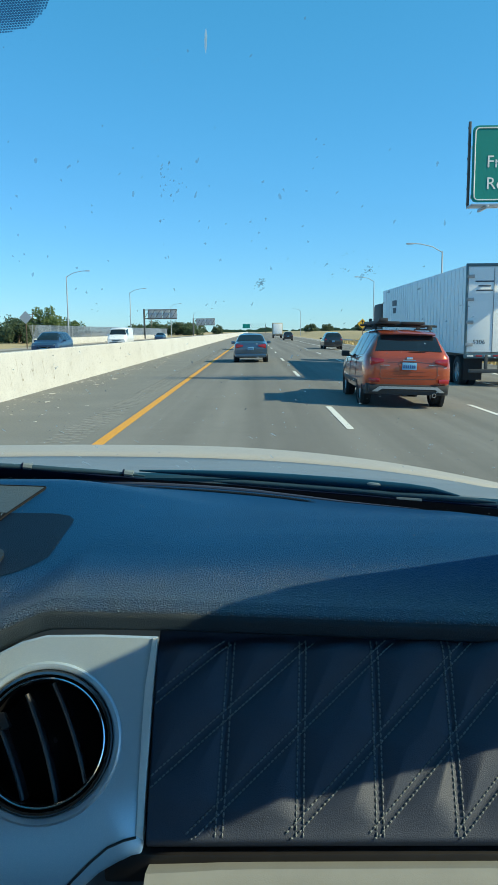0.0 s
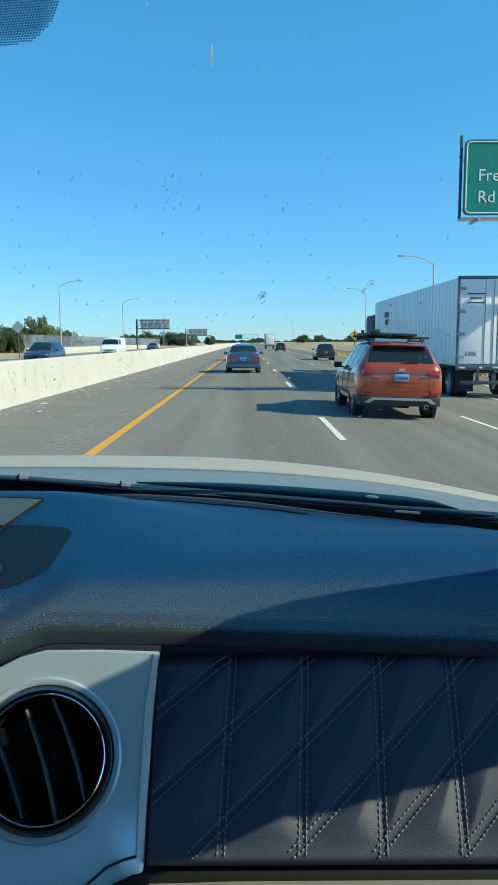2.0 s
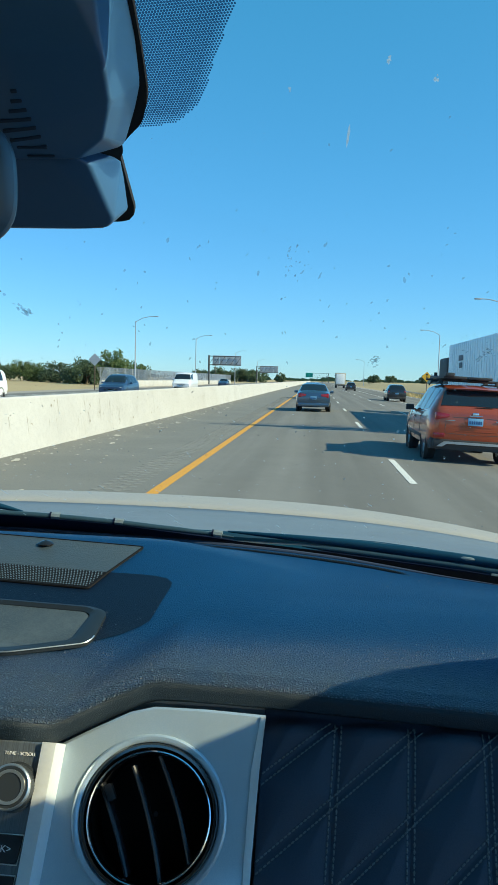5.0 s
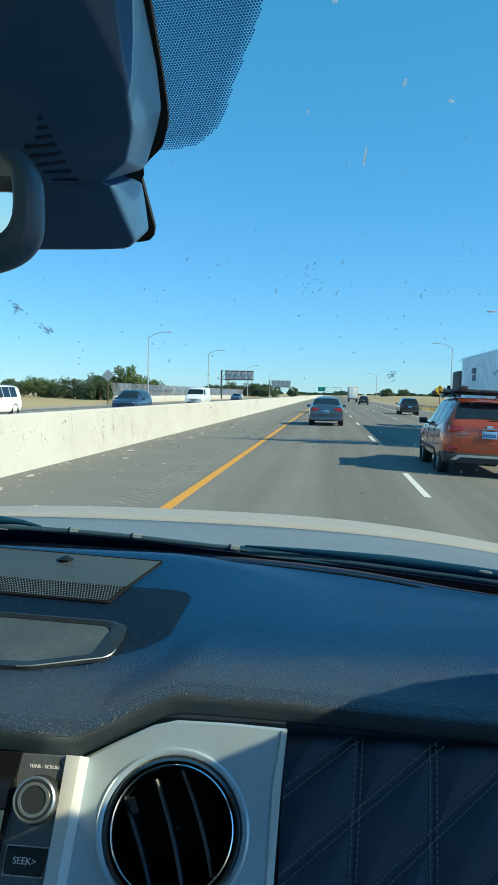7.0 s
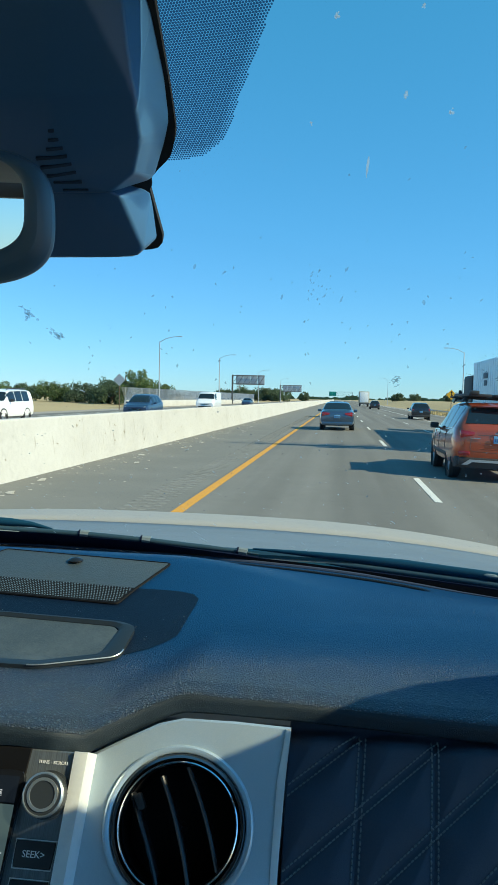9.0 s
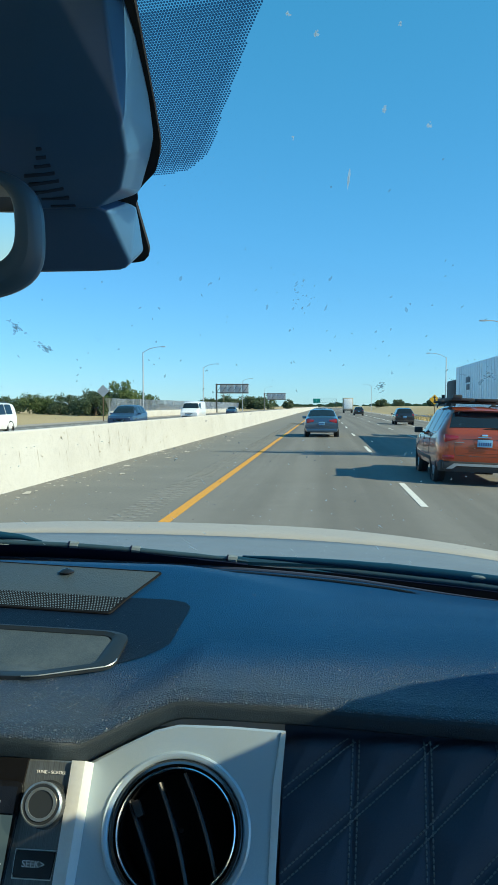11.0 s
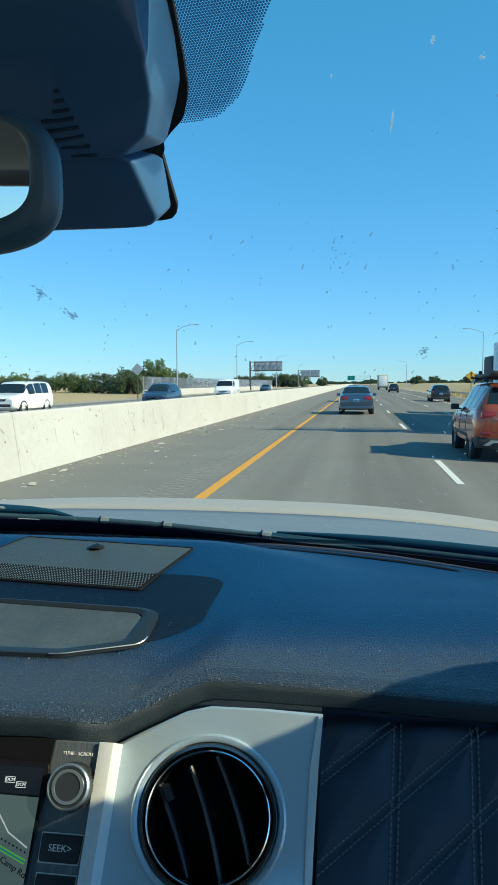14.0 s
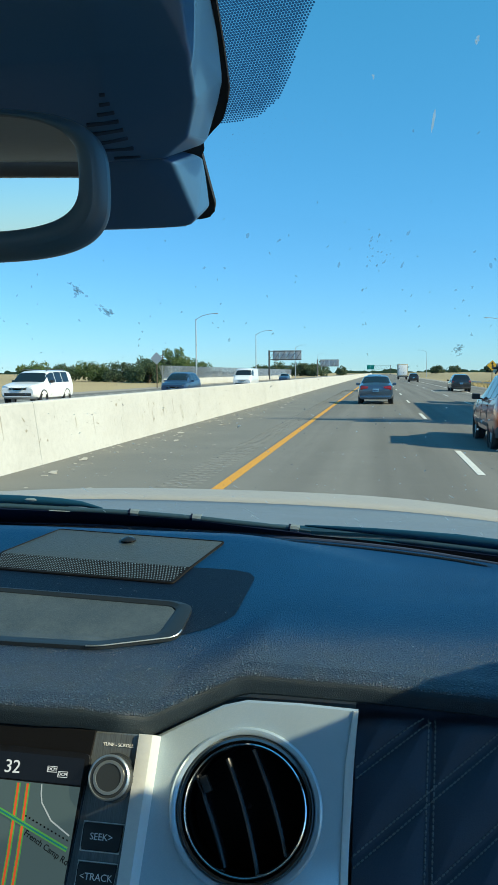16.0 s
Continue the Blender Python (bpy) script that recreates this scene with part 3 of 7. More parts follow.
    for j in range(9):
        v = 0.06 + 0.88 * j / 8
        p0, p1 = Vector(band[0]).lerp(Vector(band[3]), v), Vector(band[1]).lerp(Vector(band[2]), v)
        for i in range(66):
            q = p0.lerp(p1, (i + 0.3 + 0.5 * (j % 2)) / 66.3)
            bm.faces.new([bm.verts.new(slab(q.x + 0.00082 * math.cos(k), q.y + 0.00110 * math.sin(k), 0.0031)) for k in (math.pi * n / 3 for n in range(6))])
    dots = part("perforation", bm, M_GRILLEDOT, grille, "rows of pale metal dots")
    dots["kind"] = "stuff"
    bm = bmesh.new()
    lathe(bm, [(0.0092, 0.0), (0.0092, 0.001), (0.0075, 0.0024), (0.0040, 0.0042), (0.0012, 0.0046), (0.001, 0.0)], Matrix.Translation(slab(-0.4920, 3.2385, 0.0026)), 24)
    part("sensor_dome", bm, material("dome_plastic", (0.012, 0.012, 0.014), 0.12), grille, "glossy black light sensor")

    # defroster slot along the windshield, tapering to a point
    along = [(-0.78, 3.424), (-0.56, 3.413), (-0.40, 3.405), (-0.306, 3.395), (-0.245, 3.385), (-0.18, 3.375), (-0.15, 3.367), (-0.105, 3.357), (-0.066, 3.338)]
    bm = bmesh.new()
    lower, upper = [], []
    for x in steps(-0.78, -0.066, 70):
        y = line_at(x, along)
        half = 0.0060 * (1 - 0.96 * ease(x, -0.085, -0.066))
        lower.append(bm.verts.new(on_dash(x, y - half, 0.0012)))
        upper.append(bm.verts.new(on_dash(x, y + half, 0.0012)))
    for k in range(len(lower) - 1):
        bm.faces.new((lower[k], lower[k + 1], upper[k + 1], upper[k]))
    slot = part("defroster_slot", bm, M_VOID, d, "dark tapering defroster slot", out=(0, 0, 1))
    bm = bmesh.new()
    for k in range(44):
        x = -0.245 + 0.004 * k
        y = line_at(x, along)
        block(bm, on_dash(x, y, 0.0016), (0.0011, 0.0070, 0.0008), 0.0)
    ribs = part("slot_ribs", bm, M_RIMPLASTIC, slot, "fine ribs in the slot")
    ribs["kind"] = "stuff"
    # rear rim; the highlight along it is put into its paler colour
    bm = bmesh.new()
    tube(bm, [Vector((x, back_edge(x)[0] - 0.002, back_edge(x)[1] + 0.0005)) for x in steps(-1.3, 0.06, 60)], [0.0030] * 50 + [0.0030 - 0.00025 * k for k in range(11)], 8)
    part("rear_rim", bm, M_REARRIM, d, "rim along the windshield, its highlight put in as grey-violet")

    # flecks of dust
    bm = bmesh.new()
    rnd = random.Random(12)
    for _ in range(700):
        x, y = rnd.uniform(-0.62, 0.15), rnd.uniform(2.99, 3.34)
        s = rnd.uniform(0.0002, 0.00045) * (1.7 if rnd.random() < 0.05 else 1)
        c = on_dash(x, y, 0.0004 + (0.0012 if x < -0.33 and 3.03 < y < 3.19 else 0) + (0.0022 if x < -0.38 and y > 3.15 else 0))
        a = rnd.uniform(0, 3.14)
        u, w = Vector((math.cos(a), math.sin(a), 0.1)) * s * rnd.uniform(1, 2.2), Vector((-math.sin(a), math.cos(a), 0.2)) * s
        bm.faces.new([bm.verts.new(c + q) for q in (u, w, -u, -w)])
    dust_glint = part("dust_flecks", bm, material("dust_glint", (0.26, 0.30, 0.33), 0.9), d, "pale dust flecks")
    dust_glint["kind"] = "stuff"

    # silver vent panel
    bm = bmesh.new()
    outline = [(-0.3830, 1.262), (-0.3770, 1.30), (-0.3700, 1.3400), (-0.3455, 1.3508), (-0.318, 1.3618), (-0.300, 1.3652), (-0.26, 1.3640), (-0.2172, 1.3612),
               (-0.2200, 1.3276), (-0.2217, 1.278), (-0.2222, 1.238), (-0.2235, 1.2315), (-0.238, 1.2295), (-0.252, 1.2238), (-0.270, 1.211), (-0.39, 1.19)]
    outline = outline[::-1]
    hole = [(-0.2962 + 0.0505 * math.cos(k) * 0.995, 1.2997 + 0.0505 * math.sin(k) * 0.876) for k in (2 * math.pi * j / 72 for j in range(72))]
    bend = lambda a, b: 0.004 * ease(b, 1.346, 1.368)
    inset = [(a + (-0.298 - a) * 0.025, b + (1.30 - b) * 0.025) for a, b in outline]
    loops = [[bm.verts.new(silver(a, b, bend(a, b) + h)) for a, b in ring] for ring, h in ((outline, -0.02), (outline, -0.0016), (inset, 0.0), (hole, 0.0), (hole, -0.012))]
    for u, w in ((loops[0], loops[1]), (loops[1], loops[2]), (loops[3], loops[4])):
        for j in range(len(u)):
            bm.faces.new((u[j], u[(j + 1) % len(u)], w[(j + 1) % len(u)], w[j]))
    rim_edges = [bm.edges.get((lp[j], lp[(j + 1) % len(lp)])) for lp in (loops[2], loops[3]) for j in range(len(lp))]
    bmesh.ops.triangle_fill(bm, use_beauty=True, use_dissolve=False, edges=rim_edges)
    panel = part("vent_panel", bm, M_SILVER, d, "satin silver painted panel")
    # bright edge beside the quilt
    bm = bmesh.new()
    strip = [(-0.2212, 1.3600), (-0.2172, 1.3600), (-0.2198, 1.3276), (-0.2220, 1.278), (-0.2225, 1.240), (-0.2275, 1.243), (-0.2272, 1.278), (-0.2258, 1.3276)]
    plate(bm, strip[::-1], lambda a, b, h: silver(a, b, bend(a, b) + h - 0.0005), 0.0026, 0.0008, 2)
    part("edge_strip", bm, M_SATIN, panel, "bright satin edge")
    # fold at the foot of the panel
    bm = bmesh.new()
    tube(bm, [silver(a, b, 0.0006) for a, b in ((-0.2275, 1.2418), (-0.236, 1.2405), (-0.247, 1.2372), (-0.258, 1.2300), (-0.2687, 1.2215), (-0.285, 1.207))], 0.0009, 8)
    part("fold_line", bm, M_BLACK, panel)

    # the vent
    nx = silver(0, 0, 1) - silver(0, 0, 0)
    c = silver(-0.2962, 1.2997)
    rot = nx.to_track_quat("Z", "Y").to_matrix().to_4x4()
    m = Matrix.Translation(c) @ rot
    vent = new("air_vent")
    vent.parent = d
    vent["label"] = "round black air vent in a chrome ring"
    bm = bmesh.new()
    lathe(bm, [(0.0556, 0.0), (0.0552, 0.0024), (0.0538, 0.0034), (0.0510, 0.0030), (0.0500, 0.0022), (0.0497, 0.0), (0.0497, -0.002), (0.0556, -0.002)], m, 72)
    part("collar", bm, M_SILVER, vent, "silver painted collar")
    bm = bmesh.new()
    lathe(bm, [(0.0495, -0.001), (0.0492, 0.0038), (0.0480, 0.0052), (0.0462, 0.0048), (0.0452, 0.003), (0.0448, 0.001), (0.0440, 0.0010), (0.0440, -0.012), (0.0495, -0.012)], m, 72)
    part("dark_ring", bm, material("dark_chrome", (0.13, 0.14, 0.15), 0.16, metal=1.0), vent, "dark polished ring")
    bm = bmesh.new()
    lathe(bm, [(0.0448, 0.0), (0.0446, 0.0036), (0.0440, 0.0052), (0.0432, 0.0056), (0.0424, 0.0048), (0.0420, 0.003), (0.0418, -0.006), (0.0448, -0.006)], m, 96)
    part("chrome_ring", bm, M_CHROME, vent, "thin bright chrome ring")
    bm = bmesh.new()
    lathe(bm, [(0.0422, 0.0), (0.0422, -0.05), (0.002, -0.05), (0.002, -0.054), (0.0440, -0.054), (0.0440, 0.0)], m, 48)
    part("throat", bm, M_VOID, vent, "black throat")
    for line in (((-0.3345, 1.3185), (-0.3235, 1.3000), (-0.3150, 1.2830), (-0.3085, 1.2660)), ((-0.3125, 1.3290), (-0.3020, 1.3105), (-0.2925, 1.2900), (-0.2850, 1.2640)), ((-0.2935, 1.3350), (-0.2830, 1.3180), (-0.2735, 1.2990), (-0.2655, 1.2740))):
        bm = bmesh.new()
        mids = []
        for t in steps(0, 1, 14):
            ks = [(1 - t) ** 3, 3 * t * (1 - t) ** 2, 3 * t * t * (1 - t), t ** 3]
            mids.append((sum(k * p[0] for k, p in zip(ks, line)), sum(k * p[1] for k, p in zip(ks, line))))
        rows = []
        for a, b in mids:
            ring = []
            for w, h in ((0.0, -0.0050), (0.0011, -0.0056), (0.0017, -0.0075), (0.0014, -0.024), (-0.0014, -0.024), (-0.0017, -0.0075), (-0.0011, -0.0056)):
                ring.append(bm.verts.new(silver(a + w, b + 0.4 * w, h)))
            rows.append(ring)
        for u, w in zip(rows, rows[1:]):
            for k in range(7):
                bm.faces.new((u[k], u[(k + 1) % 7], w[(k + 1) % 7], w[k]))
        bm.faces.new(rows[0])
        bm.faces.new(rows[-1])
        part("vane", bm, M_VANE, vent, "dark curved plastic vane")
    bm = bmesh.new()
    block(bm, (0, 0, 0), (0.006, 0.012, 0.010), 0.0015)
    bm.transform(m @ Matrix.Translation((-0.0300, 0.0155, -0.006)) @ pose(0, 0, 0, 0, 0, 24))
    part("thumb_tab", bm, M_BLACK, vent, "small adjuster tab")

    # quilted passenger panel
    bm = bmesh.new()

    def skin(a, b):
        g = seam_gap(a, b)
        puff = 0.0064 * (1 - math.exp(-(max(0.0, g - 0.0026) / 0.0095) ** 1.3)) - 0.0009 * math.exp(-(g / 0.0011) ** 2)
        fade = min(ease(Z_TOP - b, -0.004, 0.004), ease(b - 1.2455, -0.002, 0.018))
        p = quilt(a, b, puff * fade + 0.0005 - 0.009 * ease(b, 1.342, 1.356))
        if b < 1.2455:   # rolls under at the foot
            q = (1.2455 - b) / 0.014
            p = quilt(a, 1.2455 - 0.007 * q, 0.0005 - 0.004 * q * q) + Vector((0, 0.006 * q * q, 0))
        return p

    sheet(bm, lambda a, t: skin(a, 1.2315 + t * (line_at(a, LIP_Z) + 0.007 - 1.2315)), steps(-0.2195, 0.19, 300), steps(0, 1, 108))
    qp = part("quilted_panel", bm, M_QUILT, d, "black diamond-quilted leather panel", out=(0, -0.76, 0.64))
    sol = qp.modifiers.new("thickness", "SOLIDIFY")
    sol.thickness, sol.offset = 0.004, -1

    def stitch_run(name, pts):
        bm = bmesh.new()
        for side in (-0.0025, 0.0025):
            for p, q in zip(pts, pts[1:]):
                seg = Vector(q) - Vector(p)
                count = max(1, round(seg.length * 1.2 / 0.0040))
                nor = Vector((seg.y, -seg.x)).normalized() * side
                for i in range(count):
                    f0, f1 = (i + 0.12) / count, (i + 0.86) / count
                    a = Vector(p) + seg * f0 + nor
                    b = Vector(p) + seg * f1 + nor
                    mid = (a + b) / 2
                    if not (1.243 < mid.y < 1.352 and -0.2185 < mid.x < 0.19):
                        continue
                    lift = Vector((0, -0.764, 0.645))
                    pa, pb, pm = skin(*a) + lift * 0.0001, skin(*b) + lift * 0.0001, skin(*mid) + lift * 0.0007
                    tube(bm, [pa, pm, pb], [0.00045, 0.00080, 0.00045], 5)
        if len(bm.verts):
            ob = part(name, bm, M_THREAD, qp, "double row of grey stitching")
            ob["kind"] = "stuff"
        else:
            bm.free()

    for s in SEAMS[1:]:
        stitch_run("seam_stitching", [(s + seam_shift(b), b) for b in steps(1.2445, Z_TOP, 8)])
    for top, lean in DIAGONALS:
        stitch_run("diagonal_stitching", [(top - (Z_TOP - b) * lean, b) for b in steps(1.2445, Z_TOP, 10)])

    # dark gap and lower trim
    bm = bmesh.new()
    block(bm, (-0.02, 2.905, 1.222), (0.46, 0.05, 0.022), 0.004)
    part("gap_liner", bm, M_BLACK, d)
    bm = bmesh.new()
    prof = [(2.8660, 1.2325), (2.8585, 1.2300), (2.8500, 1.2180), (2.8420, 1.195), (2.840, 1.12), (2.88, 1.12), (2.90, 1.22)]
    xs = steps(-0.218, 0.2, 16)
    rows = [[bm.verts.new((x, y - 0.004 * ease(-x, 0.15, 0.22), z + 0.0016 * (x + 0.2))) for y, z in prof] for x in xs]
    for u, w in zip(rows, rows[1:]):
        for j in range(len(prof)):
            bm.faces.new((u[j], u[(j + 1) % len(prof)], w[(j + 1) % len(prof)], w[j]))
    bm.faces.new(rows[0])
    bm.faces.new(rows[-1])
    part("lower_trim", bm, M_LEDGE, d, "grey-green lower trim")
    bm = bmesh.new()
    block(bm, (-0.58, 3.10, 1.02), (1.56, 0.40, 0.40), 0.03)
    part("lower_body", bm, M_CABIN, d, "dark plastic body")
    return d


# ---- screen and controls ----
def build_console():
    c = thing("infotainment_console", "brushed dark console with map screen, knob and buttons", "console", at=(0, 0, 0))
    bm = bmesh.new()
    plate(bm, [(-0.70, 1.19), (-0.379, 1.19), (-0.3755, 1.2665), (-0.3690, 1.3505), (-0.70, 1.3505)], lambda a, b, h: console(a, b, h - 0.03), 0.03, 0.001, 1)
    part("fascia", bm, M_BRUSH, c, "brushed dark fascia")
    bm = bmesh.new()
    plate(bm, [(-0.3790, 1.20), (-0.3695, 1.20), (-0.3668, 1.2675), (-0.3630, 1.3508), (-0.3738, 1.3508), (-0.3760, 1.2672)], lambda a, b, h: console(a, b, h - 0.02), 0.0235, 0.0016, 2)
    part("trim_strip", bm, M_SATIN, c, "bright satin metal strip")
    bm = bmesh.new()
    plate(bm, [(-0.70, 1.333), (-0.4085, 1.333), (-0.4068, 1.3508), (-0.70, 1.3508)], lambda a, b, h: console(a, b, h - 0.002), 0.0030, 0.0006, 1)
    part("upper_panel", bm, M_VOID, c, "dark recess above the screen")
    # screen
    bm = bmesh.new()
    plate(bm, rounded([(-0.74, 1.19), (-0.418, 1.19), (-0.4135, 1.255), (-0.4070, 1.3370), (-0.74, 1.3415)], 0.006), lambda a, b, h: console(a, b, h - 0.004), 0.008, 0.0012, 2)
    screen = part("screen", bm, material("screen_bezel", (0.008, 0.009, 0.012), 0.1), c, "glossy black screen bezel")
    bm = bmesh.new()
    plate(bm, [(-0.72, 1.19), (-0.4150, 1.19), (-0.4130, 1.255), (-0.4115, 1.3170), (-0.72, 1.3195)], lambda a, b, h: console(a, b, h + 0.0042), 0.0004)
    part("map", bm, M_SCREEN, screen, "grey-green navigation map")
    bm = bmesh.new()
    plate(bm, [(-0.72, 1.3205), (-0.4115, 1.3180), (-0.4110, 1.3335), (-0.72, 1.3365)], lambda a, b, h: console(a, b, h + 0.0042), 0.0004)
    part("status_bar", bm, M_SCREENBAR, screen, "dark status bar")

    def stroke(pts, width, mat, name="map_line", lift=0.0049):
        bm = bmesh.new()
        for p, q in zip(pts, pts[1:]):
            p, q = Vector(p), Vector(q)
            nor = Vector((-(q - p).y, (q - p).x)).normalized() * width / 2
            bm.faces.new([bm.verts.new(console(min(v.x, -0.4125), min(v.y, 1.3168), lift)) for v in (p - nor, q - nor, q + nor, p + nor)])
        part(name, bm, mat, screen)

    for x in (-0.4580, -0.4508):
        stroke([(x, 1.3165), (x + 0.0010, 1.2970), (x + 0.0018, 1.2770), (x + 0.0020, 1.20)], 0.0034, M_ROADGREEN)
        stroke([(x, 1.3165), (x + 0.0010, 1.2970), (x + 0.0018, 1.2770), (x + 0.0020, 1.20)], 0.0017, M_ROADORANGE, lift=0.0053)
    stroke([(-0.50, 1.3105), (-0.4644, 1.2990), (-0.4400, 1.2908), (-0.4140, 1.2822)], 0.0028, M_ROADGREEN, lift=0.0056)
    stroke([(-0.50, 1.3105), (-0.4644, 1.2990), (-0.4400, 1.2908), (-0.4140, 1.2822)], 0.0010, M_ROADTEAL, lift=0.0059)
    stroke([(-0.4403, 1.3168), (-0.4395, 1.3110), (-0.4379, 1.3064), (-0.4291, 1.2970), (-0.4140, 1.2897)], 0.0009, M_MAPGREY, lift=0.0050)
    for k in range(12):
        x = -0.4487 + 0.0030 * k
        stroke([(x, 1.2984 - 0.0010 * k), (x + 0.0012, 1.2980 - 0.0010 * k)], 0.0009, M_MAPINK, "map_dot", 0.0050)

    def on_console(a, b, h, turn=0):
        p = console(a, b, h)
        x, z = Vector((1, 0, 0)), Vector((0, -0.876, 0.482))
        y = z.cross(x)
        mm = Matrix((x, y, z)).transposed().to_4x4()
        return Matrix.Translation(p) @ mm @ pose(0, 0, 0, 0, 0, turn)

    words("French Camp Rd", 0.0056, on_console(-0.4290, 1.2822, 0.0062, -25), M_MAPINK, screen, "map_lettering")
    words("32", 0.0125, on_console(-0.4650, 1.3252, 0.0049), M_MAPWHITE, screen, "temperature_lettering")
    for k in range(2):
        cx, cz = -0.4344 + k * 0.0085, 1.3259 - k * 0.0025
        box = [(cx - 0.0036, cz - 0.0016), (cx + 0.0036, cz - 0.0016), (cx + 0.0036, cz + 0.0016), (cx - 0.0036, cz + 0.0016)]
        bm = bmesh.new()
        tube(bm, [console(a, b, 0.0048) for a, b in box + box[:1]], 0.00025, 4)
        icon = part("status_icon", bm, M_MAPWHITE, screen)
        words("DCM", 0.0030, on_console(cx, cz, 0.0048), M_MAPWHITE, icon)
    # knob
    m = on_console(-0.3885, 1.3242, 0)
    bm = bmesh.new()
    rows = []
    for r, h, ridge in ((0.0165, 0.0, 0), (0.0165, 0.0012, 0), (0.0150, 0.0016, 1), (0.0150, 0.0120, 1), (0.0142, 0.0140, 0), (0.0125, 0.0142, 0), (0.0115, 0.0136, 0), (0.0108, 0.0142, 0), (0.0004, 0.0142, 0)):
        rows.append([bm.verts.new(m @ Vector(((r - ridge * 0.0005 * (k % 2)) * math.cos(a), (r - ridge * 0.0005 * (k % 2)) * math.sin(a), h))) for k, a in ((k, 2 * math.pi * k / 96) for k in range(96))])
    for u, w in zip(rows, rows[1:]):
        for k in range(96):
            bm.faces.new((u[k], u[(k + 1) % 96], w[(k + 1) % 96], w[k]))
    bm.faces.new(rows[0])
    bm.faces.new(rows[-1])
    knob = part("tune_knob", bm, material("knob_plastic", (0.030, 0.036, 0.042), 0.35), c, "knurled black knob")
    bm = bmesh.new()
    lathe(bm, [(0.0112, 0.0138), (0.0112, 0.0147), (0.0092, 0.0148), (0.0090, 0.0138)], m, 48)
    lathe(bm, [(0.0151, 0.0120), (0.0149, 0.0136), (0.0140, 0.0143), (0.0134, 0.0141), (0.0134, 0.0130), (0.0145, 0.0120)], m, 64)
    part("knob_ring", bm, M_RING, knob, "fine silver ring")
    words("TUNE - SCROLL", 0.0033, on_console(-0.3889, 1.3431, 0.0004), M_WHITEINK, c, "lettering", align="CENTER")
    for label, z0 in (("SEEK>", 1.2905), ("<TRACK", 1.2690), ("HOME", 1.2475)):
        bm = bmesh.new()
        plate(bm, rounded([(-0.4055, z0 - 0.0075), (-0.3785 - (1.2915 - z0) * 0.06, z0 - 0.0075), (-0.3768 - (1.2915 - z0) * 0.06, z0 + 0.0075), (-0.4055, z0 + 0.0075)], 0.002), lambda a, b, h: console(a, b, h), 0.0025, 0.0008, 2)
        btn = part("button", bm, M_BLACK, c, "black rocker button")
        bm = bmesh.new()
        x1, x2 = -0.3785 - (1.2915 - z0) * 0.06, -0.3768 - (1.2915 - z0) * 0.06
        edge = [(-0.4060, z0 - 0.008), (x1 + 0.0006, z0 - 0.008), (x2 + 0.0006, z0 + 0.008), (-0.4060, z0 + 0.008)]
        tube(bm, [console(a, b, 0.0012) for a, b in edge + edge[:1]], 0.0005, 6)
        part("button_edge", bm, M_SATIN, btn, "fine silver outline")
        if label != "HOME":
            words(label, 0.0062, on_console(-0.3915, z0, 0.0026), M_WHITEINK, btn)
    return c


